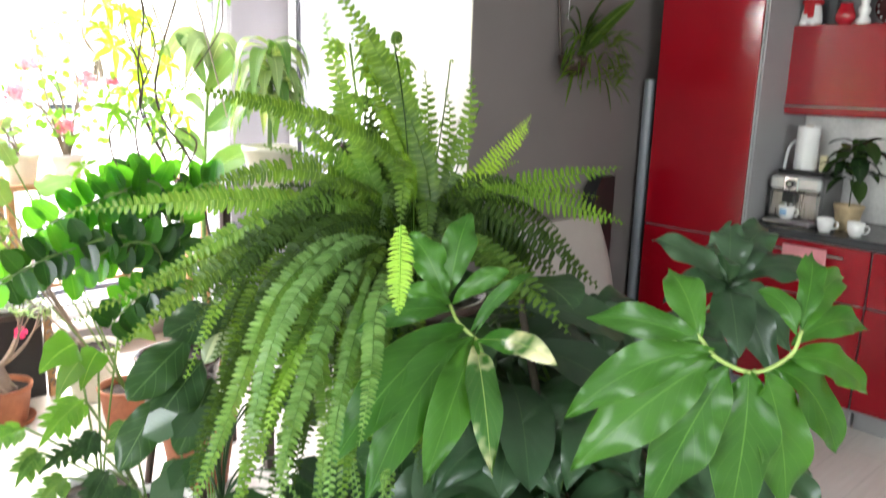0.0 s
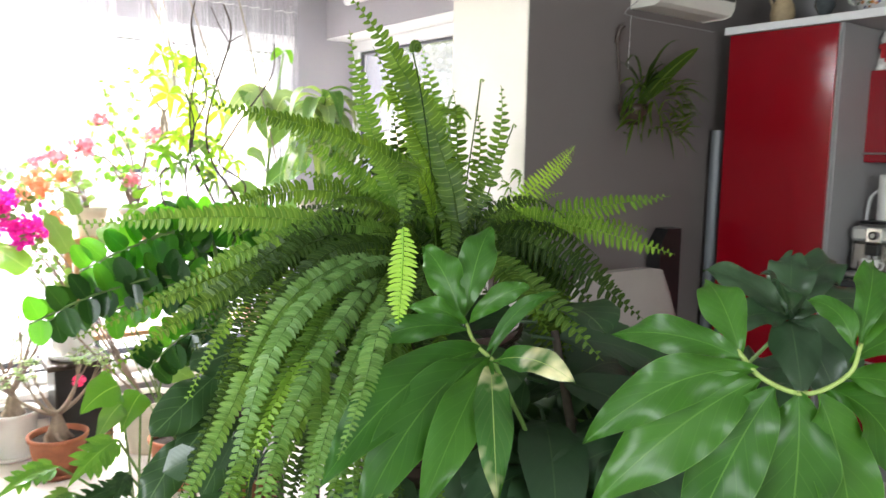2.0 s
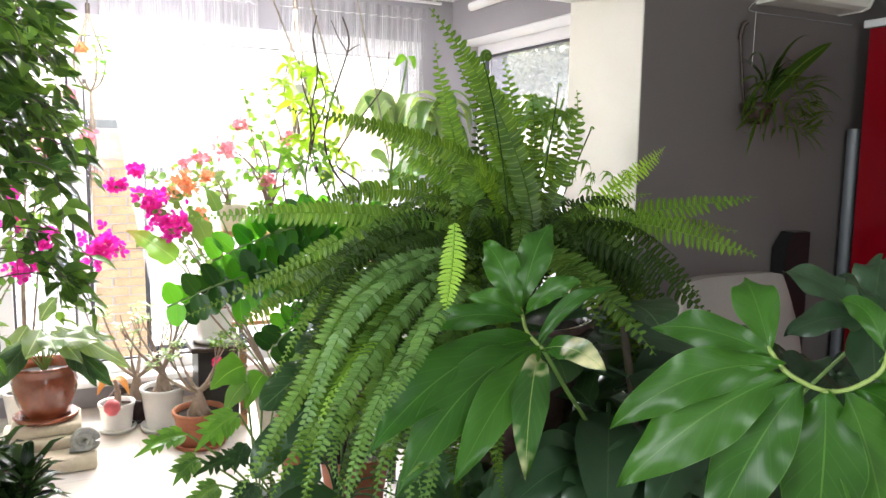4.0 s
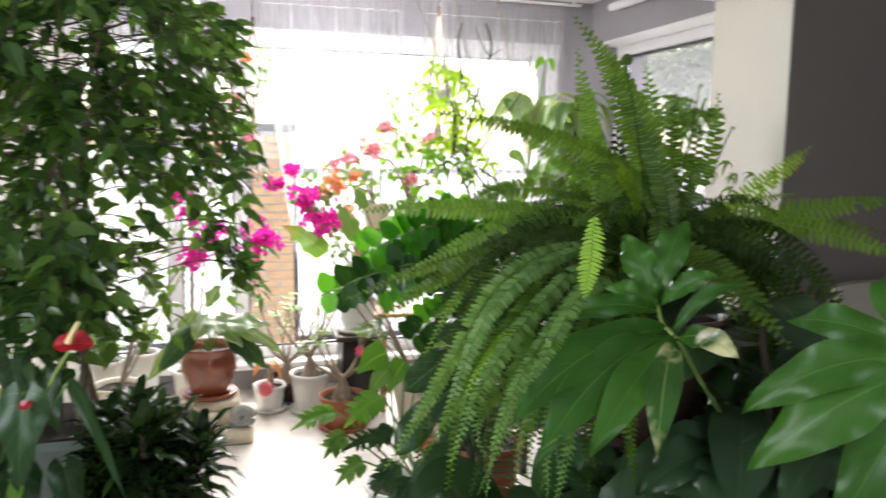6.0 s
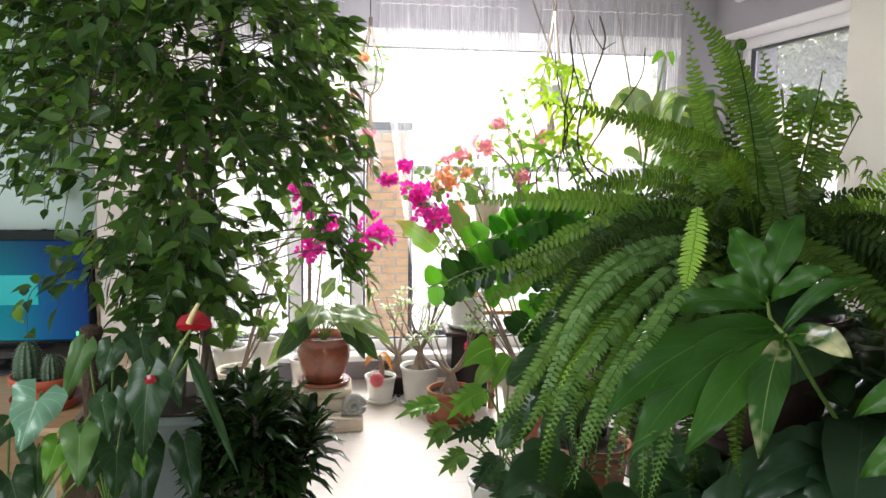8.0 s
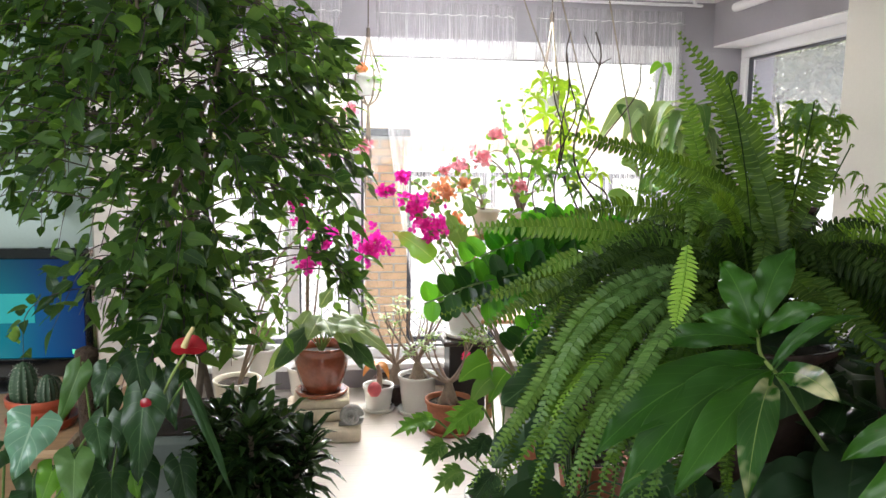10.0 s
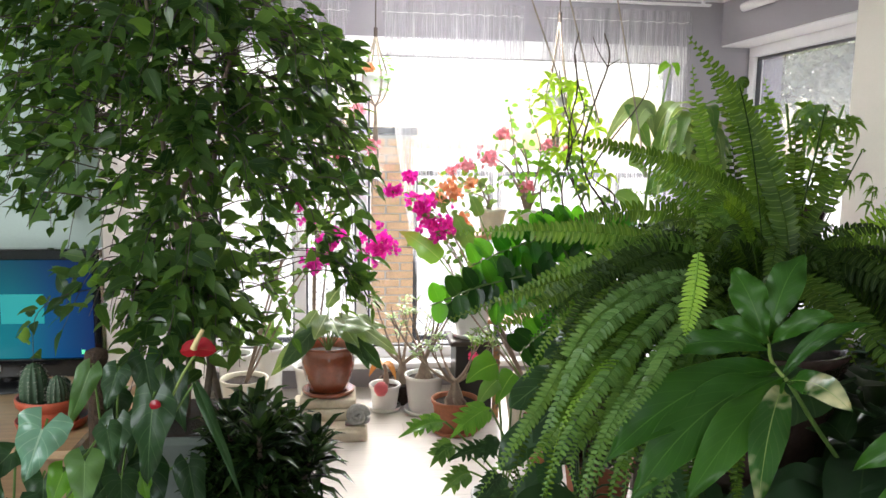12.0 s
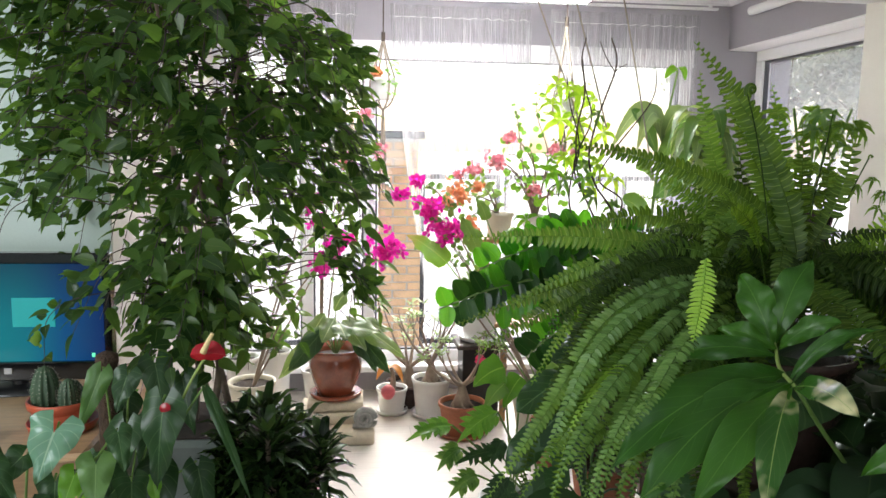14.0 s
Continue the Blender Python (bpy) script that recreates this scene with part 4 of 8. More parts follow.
lathe(acc, [(0.02, 0.0), (0.056, 0.002), (0.058, 0.01), (0.058, 0.222), (0.056, 0.23), (0.02, 0.23)], (3.72, 1.49, K + 0.278))
part("roll", acc, PAPER, roll)
acc = Acc()
lathe(acc, [(0.019, 0.0), (0.019, 0.236), (0.015, 0.236), (0.015, 0.05), (0.0, 0.05)], (3.72, 1.49, K + 0.278))
part("core", acc, surface("cardboard", (0.4, 0.3, 0.2), 0.9, 0.1), roll)
solo("small_carton", boxes(((3.70, 1.375, K + 0.278), (3.73, 1.41, K + 0.36)), bevel=0.002), surface("yellow white card", (0.65, 0.58, 0.35), 0.6, 0.15, 30, 90, 0.02), "small yellow and white carton", "carton", base=(3.715, 1.39, K + 0.278))


def cup(x, y, K=K, label="plain white porcelain cup"):
    c = thing("cup", label, "cup", (x, y, K), "cups on the worktop")
    acc = Acc()
    lathe(acc, [(0.024, 0), (0.028, 0.004), (0.038, 0.03), (0.041, 0.07), (0.039, 0.07), (0.035, 0.03), (0.02, 0.008), (0.0, 0.008)], (x, y, K), 24)
    part("bowl", acc, PORCELAIN, c)
    acc = Acc()
    tube(acc, spline([(x, y - 0.037, K + 0.058), (x, y - 0.062, K + 0.05), (x, y - 0.055, K + 0.025), (x, y - 0.034, K + 0.02)], 4), 0.004, 6)
    part("handle", acc, PORCELAIN, c)
    return c


cup(3.50, 1.265)
cup(3.5, 1.12)
mug = cup(3.545, 1.485, K + 0.0285, "white cup with a soft blue print")
for k in range(4):
    part("blue_print", boxes(((3.5015 + 0.0015 * (k % 2), 1.468 + 0.009 * k, K + 0.052), (3.5055, 1.475 + 0.009 * k, K + 0.085)), bevel=0.001), surface("blue print soft", (0.2, 0.4, 0.6), 0.4, 0.2, 20) if k == 0 else bpy.data.materials["blue print soft"], mug)
solo("tea_towel", boxes(((3.395, 1.2, 0.72), (3.402, 1.42, 0.90)), bevel=0.003), CLOTH, "pink cloth hanging over a drawer handle", "towel", base=(3.4, 1.3, 0.9))

# on the taupe wall
ac = thing("wall_heater", "ivory wall mounted air heater with a grille", "heater", (3.0, 2.25, 2.26))
acc = Acc()
rows = []
prof = [(0.0, 0.0), (0.13, 0.0), (0.168, 0.012), (0.186, 0.045), (0.192, 0.10), (0.192, 0.19), (0.182, 0.228), (0.155, 0.25), (0.0, 0.25)]
for d, h in prof:
    rows.append([(x, 2.346 - d, 2.275 + h) for x in (2.735, 3.29)])
acc.grid(rows)
acc.flat = True
part("casing", acc, IVORY, ac)
for x, wide in ((2.70, 0.04), (3.2885, 0.012)):
    acc = Acc()
    acc.flat = True
    k = 1.07 if wide > 0.02 else 1.01
    outer = [(d * k, h * 1.03 - 0.004) for d, h in prof]
    a = [(x, 2.346 - d, 2.275 + h) for d, h in outer]
    b = [(x + wide, 2.346 - d, 2.275 + h) for d, h in outer]
    acc.poly(a)
    acc.poly(b[::-1])
    acc.grid([a, b], wrap=True)
    part("end_cap", acc, IVORY, ac)
for k in range(22):
    z = 2.355 + k * 0.0062
    part("grille_slat", boxes(((2.745, 2.346 - 0.204, z), (3.07, 2.346 - 0.197, z + 0.0028)), bevel=0.0005), surface("brown grille", (0.20, 0.165, 0.15), 0.35, 0.1) if k == 0 else bpy.data.materials["brown grille"], ac)
part("grille_bed", boxes(((2.742, 2.346 - 0.199, 2.35), (3.285, 2.346 - 0.17, 2.495)), bevel=0.001), surface("dark grille bed", (0.050, 0.040, 0.037), 0.3, 0.1), ac)
acc = Acc()
tube(acc, spline([(2.64, 2.25, 2.29), (2.62, 2.3, 2.25), (2.68, 2.335, 2.235), (3.0, 2.342, 2.235), (3.4, 2.342, 2.235)], 6), 0.0025, 6)
solo("heater_cable", acc, GREYBOARD, "thin grey cable under the heater", "cable", base=(2.65, 2.3, 2.25))
acc = Acc()
tube(acc, [(3.42, 2.295, 0.0), (3.42, 2.295, 1.70)], 0.032, 16)
solo("heating_pipe", acc, PIPE, "vertical grey heating pipe in the corner", "pipe", base=(3.4, 2.295, 0))

# chair and speaker
ch = thing("armchair", "beige leather high backed chair by the wall", "chair", (2.28, 1.75, 0))
acc = Acc()
n = 10
rows = []
for i in range(n + 1):
    v = i / n
    z = 0.42 + 0.61 * v
    w = 0.40 - 0.12 * v ** 2.5
    rows.append([(2.26 + w * math.copysign(abs(math.cos(a)) ** 0.35, math.cos(a)), 1.90 + 0.06 * v + 0.055 * (1 - 0.5 * v) * math.copysign(abs(math.sin(a)) ** 0.6, math.sin(a)), z + (0.02 * math.sin(math.pi * (0.5 + 0.5 * math.cos(a))) if i == n else 0)) for a in (2 * math.pi * k / 28 for k in range(28))])
acc.grid(rows, wrap=True)
acc.poly(rows[-1])
part("backrest", acc, LEATHER, ch)
part("seat", boxes(((2.0, 1.42, 0.34), (2.66, 1.93, 0.48)), bevel=0.05), LEATHER, ch)
for x in (2.04, 2.62):
    for y in (1.46, 1.9):
        acc = Acc()
        tube(acc, [(x, y, 0), (x, y, 0.36)], lambda v: 0.018 + 0.008 * v, 8)
        part("leg", acc, DARKWOOD, ch)
sp = thing("loudspeaker", "slim black floor loudspeaker in the corner", "loudspeaker", (2.97, 2.24, 0))
acc = Acc()
acc.flat = True
side = [(2.915, 0.02), (3.085, 0.02), (3.085, 1.175), (2.975, 1.175), (2.915, 1.095)]
front, back = [(x, 2.25, z) for x, z in side], [(x, 2.335, z) for x, z in side]
acc.poly(front[::-1])
acc.poly(back)
acc.grid([front, back], wrap=True)
part("cabinet", acc, BLACK, sp)
part("foot", boxes(((2.90, 2.23, 0.0), (3.10, 2.345, 0.02)), bevel=0.004), BLACK, sp)

# desk with monitor
d = thing("desk", "light wooden desk with a rounded edge", "desk", (-1.75, 1.9, 0))
part("desktop", boxes(((-2.55, 1.52, 0.775), (-1.03, 2.34, 0.80)), bevel=0.008), DESK, d)
part("side_panel", boxes(((-1.09, 1.58, 0), (-1.065, 2.3, 0.774)), bevel=0.004), DESK, d)
part("side_panel", boxes(((-2.5, 1.58, 0), (-2.475, 2.3, 0.774)), bevel=0.004), DESK, d)
part("back_panel", boxes(((-2.475, 2.2, 0.35), (-1.09, 2.22, 0.774)), bevel=0.003), DESK, d)
mon = thing("monitor", "wide glossy black computer monitor with a blue desktop", "monitor", (-1.42, 2.05, 0.8))
part("bezel", boxes(((-1.73, 2.04, 1.225), (-1.105, 2.085, 1.26)), ((-1.73, 2.04, 0.845), (-1.105, 2.085, 0.905)), ((-1.73, 2.04, 0.905), (-1.705, 2.085, 1.225)), ((-1.13, 2.04, 0.905), (-1.105, 2.085, 1.225)), bevel=0.004), surface("piano black", (0.008, 0.008, 0.009), 0.08, 0.1, 4, 60, 0, coat=0.5), mon)
part("back_shell", boxes(((-1.70, 2.086, 0.86), (-1.135, 2.12, 1.24)), bevel=0.012), BLACK, mon)
mt, nt, bs = shader("screen picture")
tc = nt.nodes.new("ShaderNodeTexCoord")
sep = nt.nodes.new("ShaderNodeSeparateXYZ")
nt.links.new(tc.outputs["Generated"], sep.inputs[0])
colr = ramp(nt, sep.outputs[0], [(0.2, (0.0, 0.40, 0.40)), (0.58, (0.0, 0.30, 0.38)), (0.78, (0.0, 0.13, 0.36)), (1.0, (0.002, 0.035, 0.20))])
# glow dims upward, standing for the dark reflection on the upper screen
shade = ramp(nt, sep.outputs[2], [(0.0, (1.0, 1.0, 1.0)), (0.45, (0.95, 0.95, 0.95)), (1.0, (0.30, 0.34, 0.42))])
nt.links.new(mixc(nt, "MULTIPLY", 1.0, colr, shade), bs.inputs["Emission Color"])
bs.inputs["Emission Strength"].default_value = 0.26
bs.inputs["Specular IOR Level"].default_value = 0.25
bs.inputs["Base Color"].default_value = (0.01, 0.015, 0.03, 1)
bs.inputs["Roughness"].default_value = 0.12
screen = part("screen", boxes(((-1.704, 2.05, 0.906), (-1.131, 2.082, 1.224)), bevel=0.001), mt, mon, "lit screen with blue green desktop")
part("desktop_window", boxes(((-1.41, 2.047, 1.02), (-1.28, 2.0496, 1.115)), bevel=0.0005), glowing("teal rectangle", (0.0, 0.36, 0.36), 0.12), screen)
part("desktop_icon", boxes(((-1.172, 2.047, 0.918), (-1.162, 2.0496, 0.932)), bevel=0.0005), glowing("green icon", (0.1, 0.6, 0.3), 0.7), screen)
part("maker_badge", boxes(((-1.44, 2.037, 0.868), (-1.415, 2.0396, 0.888)), bevel=0.001), STEEL, mon)
acc = Acc()
tube(acc, [(-1.42, 2.11, 0.82), (-1.42, 2.11, 0.9)], 0.03, 12)
part("neck", acc, BLACK, mon)
acc = Acc()
lathe(acc, [(0.13, 0), (0.13, 0.008), (0.05, 0.02), (0.0, 0.02)], (-1.42, 2.1, 0.801), 32, (1, 0.7))
part("foot", acc, BLACK, mon)
solo("keyboard", boxes(((-1.62, 1.60, 0.801), (-1.36, 1.72, 0.818)), bevel=0.006), BLACK, "black keyboard on the desk", "keyboard", base=(-1.5, 1.66, 0.801))

# ---- plants ----
def pot_profile(r, h, rim=0.012, taper=0.72):
    """Outside, rim and inside of a tapered pot."""
    return [(r * taper * 0.96, 0.0), (r * taper, 0.006), (r * (taper + (1 - taper) * 0.55), h * 0.55), (r * 0.97, h - rim * 2), (r * 1.03, h - rim * 1.8), (r * 1.05, h - rim * 0.4),
            (r * 1.03, h), (r * 0.95, h - 0.002), (r * 0.92, h - 0.03), (r * 0.88, h - 0.05)]


def pot(parent, at, r, h, material, saucer=None, taper=0.72, label="", soil=0.03):
    x, y, z = at
    lift = 0.012 if saucer else 0.0
    if saucer:
        acc = Acc()
        lathe(acc, [(r * taper * 0.95, 0), (r * 1.0, 0.004), (r * 1.08, 0.026), (r * 1.05, 0.028), (r * 0.98, 0.011), (0, 0.010)], at, 32)
        part("saucer", acc, saucer, parent)
    acc = Acc()
    lathe(acc, pot_profile(r, h, taper=taper), (x, y, z + lift), 36)
    p = part("pot", acc, material, parent, label)
    acc = Acc()
    rows = []
    for i, q in enumerate((0.93, 0.7, 0.4, 0.12)):
        rows.append([(x + r * q * math.cos(a), y + r * q * math.sin(a), z + lift + h - soil + rv(-0.004, 0.006)) for a in (2 * math.pi * k / 20 for k in range(20))])
    acc.grid(rows, wrap=True)
    acc.poly(rows[-1])
    part("soil", acc, SOIL, parent)
    return z + lift + h - soil


def stand(at, r, h, material, label):
    """A round topped plant stand on three splayed legs."""
    x, y, z = at
    t = thing("plant_stand", label, "plant stand", at)
    acc = Acc()
    lathe(acc, [(r * 0.95, h - 0.025), (r, h - 0.02), (r, h - 0.004), (r * 0.97, h), (0, h)], at, 32)
    part("top", acc, material, t)
    for k in range(3):
        a = 2.1 * k + 0.6
        acc = Acc()
        tube(acc, [(x + r * 0.95 * math.cos(a), y + r * 0.95 * math.sin(a), z), (x + r * 0.6 * math.cos(a), y + r * 0.6 * math.sin(a), z + h - 0.024)], 0.014, 8)
        part("leg", acc, material, t)
    return t


# Boston fern
FERN_MID = leaf("light fern green", (0.052, 0.122, 0.014), (0.112, 0.212, 0.031), (0.20, 0.32, 0.07), 0.36, 0.48, 3.0, 0.10, 0.35, 0.35)
# paler copy for the front fronds, with room window light in the colour
FERN_LIT = leaf("window lit fern green", (0.080, 0.175, 0.040), (0.162, 0.285, 0.086), (0.22, 0.33, 0.12), 0.36, 0.42, 3.0, 0.10, 0.35, 0.35)
TOOTH = lambda v: min(1.0, 0.80 + 2.0 * v) * max(0.0, 1 - 0.22 * v - 0.78 * v ** 3.6)


def even(points, n):
    """Points at even steps along a line."""
    runs = [0.0]
    for a, b in zip(points[:-1], points[1:]):
        runs.append(runs[-1] + (b - a).length)
    out, k = [], 0
    for i in range(n + 1):
        s = runs[-1] * i / n
        while k < len(points) - 2 and runs[k + 1] < s:
            k += 1
        out.append(points[k].lerp(points[k + 1], (s - runs[k]) / max(1e-6, runs[k + 1] - runs[k])))
    return out, runs[-1]


def frond(parent, material, line, face, size=0.03, start=0.16, pitch=0.0142, broad=0.0060, droop=0.15, blunt=2.4, loose=0.14, fold=0.16):
    """One fern frond: a rib along a line with a comb of toothlike leaflets on both sides that shorten towards the tip."""
    n = 60
    pts, length = even(line, n)
    acc = Acc()
    tube(acc, pts[::2], lambda v: 0.0021 * (1 - 0.7 * v), 5, False)
    face = Vector(face).normalized()
    pairs = max(10, int(length * (1 - start) / pitch))
    pleat, turn = rv(0.05, 0.4), rv(-0.6, 0.6)
    wander, sway = rv(0, 6.28), rv(2.5, 6.0)
    for i in range(pairs):
        v = start + (0.993 - start) * (i + 0.4) / pairs
        f = v * n
        k = min(int(f), n - 1)
        d = (pts[min(k + 2, n)] - pts[max(k - 1, 0)]).normalized()
        s = d.cross(Matrix.Rotation(turn * (v - 0.5) + 0.10 * math.sin(sway * v + wander), 3, d) @ face)
        s = s.normalized() if s.length > 1e-4 else Vector((1, 0, 0))
        up = s.cross(d)
        L = size * min(1.0, 0.40 + 3.0 * (v - start)) * max(0.26, 1 - max(0.0, (v - 0.40) / 0.60) ** blunt)
        for sgn in (1, -1):
            if rng.random() < 0.02:
                continue
            p = pts[k].lerp(pts[k + 1], f - k) + d * (pitch * 0.25 * sgn)
            l = L * rv(0.88, 1.08)
            dirn = (s * sgn + d * (0.16 + rv(-0.07, 0.07)) - up * (droop + rv(-0.10, 0.12))).normalized()
            mid = p + dirn * l * 0.5 + up * l * 0.03
            end = p + dirn * l + d * l * 0.13 - up * l * rv(-0.03, 0.12)
            blade(acc, [p, p.lerp(mid, 0.5) + up * l * 0.015, mid, mid.lerp(end, 0.6), end], up + d * (pleat + rv(-loose, loose)), min(broad, l * 0.34), TOOTH, fold, nu=2)
    return part("frond", acc, material, parent)


FX, FY, FZ = 0.56, 1.02, 1.29
stand((FX, FY, 0), 0.17, 0.93, DARKWOOD, "tall dark wooden plant stand under the fern")
fern = thing("boston_fern", "large arching Boston fern in a dark pot on a stand", "fern", (FX, FY, 0.93))
pot(fern, (FX, FY, 0.93), 0.17, 0.27, DARKGLAZE, None, 0.74)
C = Vector((0.555, 1.0, 1.19))
UP, LEFT, FRONT, RIGHT, HANG = (-0.55, -0.8, 0.3), (-0.35, -0.8, 0.5), (-0.45, -0.7, 0.5), (-0.5, -0.75, 0.4), (-0.5, -0.8, 0.3)


def arch(material, size, ctrl, tip, face, foot=(0, 0)):
    """A frond that leaves the crown towards ctrl and bends over to its tip."""
    b = Vector((C.x + foot[0], C.y + foot[1], C.z + 0.08))
    line = [C.lerp(b, k / 4) for k in range(4)] + bez(b, ctrl, tip, 36)
    if face == HANG:
        a0, a1 = rv(0, 6.28), rv(1.2, 2.2)
        line = [q + Vector((0.020, 0.012, 0.0)) * (1.3 * (k / 39) * math.sin(a0 + a1 * 6.28 * k / 39)) for k, q in enumerate(map(Vector, line))]
        size *= 0.72
    tall, short = face == UP, face in (UP, RIGHT)
    tip_over = 0.38 if face in (FRONT, HANG) else 0.12
    pitch = (0.0150 if tall else 0.0148 if face == RIGHT else 0.0116 if face == LEFT else 0.0098 if face == FRONT else 0.0104) * rv(0.95, 1.05)
    return frond(fern, material, line, Vector(face) + Vector((rv(-tip_over, tip_over), rv(-tip_over, tip_over), rv(-tip_over, tip_over))), size * (1.05 if tall else 1.0), 0.20,
                 pitch, pitch * (0.46 if face == RIGHT else 0.78 if tall else 0.55 if face == HANG else 0.58 if face == LEFT else 0.48), 0.08 if short else rv(0.10, 0.26), 4.2 if short or face == HANG else 2.6, 0.14 if short else 0.55 if face == HANG else 0.38, 0.05 if tall else 0.16)


# fronds told apart one by one: colour, leaflet length, bend, tip, side that they turn to the room, foot in the crown
arch(FERN, 0.03, (0.592, 0.949, 1.547), (0.359, 1.042, 1.830), UP, (0.023, -0.025))
arch(FERN_MID, 0.026, (0.433, 1.111, 1.572), (0.426, 1.153, 1.785), UP, (-0.008, 0.011))
arch(FERN, 0.026, (0.568, 0.989, 1.464), (0.429, 1.068, 1.744), UP, (0.036, -0.019))
arch(FERN_MID, 0.026, (0.587, 1.026, 1.577), (0.558, 1.088, 1.756), UP, (-0.020, 0.004))
arch(FERN, 0.024, (0.606, 1.010, 1.589), (0.607, 1.044, 1.676), UP, (0.034, 0.010))
arch(FERN, 0.024, (0.682, 0.938, 1.503), (0.668, 0.965, 1.681), UP, (-0.032, 0.020))
arch(FERN_DARK, 0.024, (0.514, 1.078, 1.470), (0.513, 1.126, 1.632), UP, (-0.030, 0.031))
arch(FERN_MID, 0.022, (0.541, 1.098, 1.652), (0.549, 1.152, 1.616), UP, (-0.019, 0.023))
arch(FERN, 0.02, (0.671, 0.980, 1.537), (0.660, 1.036, 1.641), UP, (-0.003, -0.002))
arch(FERN, 0.03, (0.669, 0.942, 1.552), (0.094, 1.160, 1.628), LEFT, (-0.016, 0.009))
arch(FERN_MID, 0.032, (0.592, 1.008, 1.388), (0.303, 1.180, 1.580), LEFT, (0.003, -0.003))
arch(FERN_MID, 0.03, (0.581, 1.051, 1.433), (0.324, 1.236, 1.508), LEFT, (0.001, -0.001))
arch(FERN, 0.034, (0.453, 1.092, 1.576), (0.120, 1.210, 1.405), LEFT, (0.015, 0.003))
arch(FERN_MID, 0.034, (0.502, 1.009, 1.462), (-0.093, 1.169, 1.411), LEFT, (0.011, 0.012))
arch(FERN_MID, 0.03, (0.424, 1.042, 1.539), (0.004, 1.094, 1.276), LEFT, (-0.020, 0.007))
arch(FERN, 0.03, (0.415, 1.034, 1.526), (-0.079, 1.054, 1.178), LEFT, (-0.021, 0.020))
arch(FERN, 0.028, (0.559, 0.992, 1.524), (-0.110, 1.122, 1.227), LEFT, (0.002, 0.020))
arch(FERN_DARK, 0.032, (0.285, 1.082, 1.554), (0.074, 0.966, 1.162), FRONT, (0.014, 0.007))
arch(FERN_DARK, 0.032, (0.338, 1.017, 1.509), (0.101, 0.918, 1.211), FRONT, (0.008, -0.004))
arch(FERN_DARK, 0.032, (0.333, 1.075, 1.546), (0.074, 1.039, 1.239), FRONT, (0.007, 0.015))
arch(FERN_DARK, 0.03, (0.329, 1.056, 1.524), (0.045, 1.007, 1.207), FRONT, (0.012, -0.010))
arch(FERN_LIT, 0.03, (0.269, 0.984, 1.477), (0.046, 0.780, 1.136), FRONT, (0.000, 0.011))
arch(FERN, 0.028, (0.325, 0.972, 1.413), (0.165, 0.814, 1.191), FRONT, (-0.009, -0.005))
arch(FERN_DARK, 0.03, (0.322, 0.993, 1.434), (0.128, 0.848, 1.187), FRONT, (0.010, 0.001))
arch(FERN, 0.028, (0.236, 1.062, 1.489), (0.044, 0.910, 1.102), FRONT, (0.007, 0.003))
arch(FERN, 0.028, (0.355, 1.005, 1.505), (0.062, 0.888, 1.145), FRONT, (-0.014, -0.006))
arch(FERN_MID, 0.026, (0.265, 1.094, 1.533), (0.029, 0.988, 1.130), FRONT, (0.006, -0.012))
arch(FERN_MID, 0.038, (0.478, 1.264, 1.347), (1.138, 0.889, 1.454), RIGHT, (-0.004, 0.016))
arch(FERN_MID, 0.038, (0.647, 1.103, 1.500), (1.082, 0.830, 1.326), RIGHT, (-0.001, 0.003))
arch(FERN, 0.034, (0.660, 1.177, 1.444), (1.166, 0.969, 1.367), RIGHT, (-0.006, -0.003))
arch(FERN_YOUNG, 0.03, (0.917, 1.030, 1.507), (1.112, 1.177, 1.570), RIGHT, (-0.042, 0.060))
arch(FERN_MID, 0.028, (0.725, 1.148, 1.428), (1.055, 1.158, 1.449), RIGHT, (0.009, 0.002))
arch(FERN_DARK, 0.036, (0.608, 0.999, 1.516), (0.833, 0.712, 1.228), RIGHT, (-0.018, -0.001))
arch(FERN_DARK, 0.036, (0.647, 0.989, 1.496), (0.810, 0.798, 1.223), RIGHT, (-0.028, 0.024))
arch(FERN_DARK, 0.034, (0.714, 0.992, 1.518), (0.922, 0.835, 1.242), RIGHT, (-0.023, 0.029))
arch(FERN, 0.032, (0.607, 1.026, 1.486), (0.759, 0.877, 1.247), RIGHT, (-0.009, 0.002))
arch(FERN_MID, 0.03, (0.535, 0.877, 1.448), (0.578, 0.589, 1.211), RIGHT, (0.010, -0.006))
arch(FERN, 0.028, (0.520, 0.852, 1.444), (0.483, 0.618, 1.261), RIGHT, (-0.004, 0.000))
arch(FERN_LIT, 0.03, (0.252, 0.879, 1.438), (-0.025, 0.574, 1.081), HANG, (-0.015, 0.009))
arch(FERN_LIT, 0.03, (0.245, 0.935, 1.493), (-0.064, 0.668, 1.066), HANG, (0.005, -0.001))
arch(FERN_LIT, 0.028, (0.238, 0.964, 1.509), (-0.112, 0.703, 1.023), HANG, (-0.027, 0.007))
arch(FERN_LIT, 0.028, (0.166, 0.880, 1.313), (0.027, 0.547, 1.109), HANG, (-0.009, -0.000))
arch(FERN_LIT, 0.026, (0.228, 0.738, 1.053), (0.069, 0.482, 1.129), HANG, (-0.107, 0.036))
arch(FERN_LIT, 0.026, (0.112, 0.890, 1.157), (0.025, 0.617, 1.058), HANG, (-0.012, 0.001))
arch(FERN_LIT, 0.028, (0.276, 0.781, 1.361), (0.019, 0.478, 1.206), HANG)
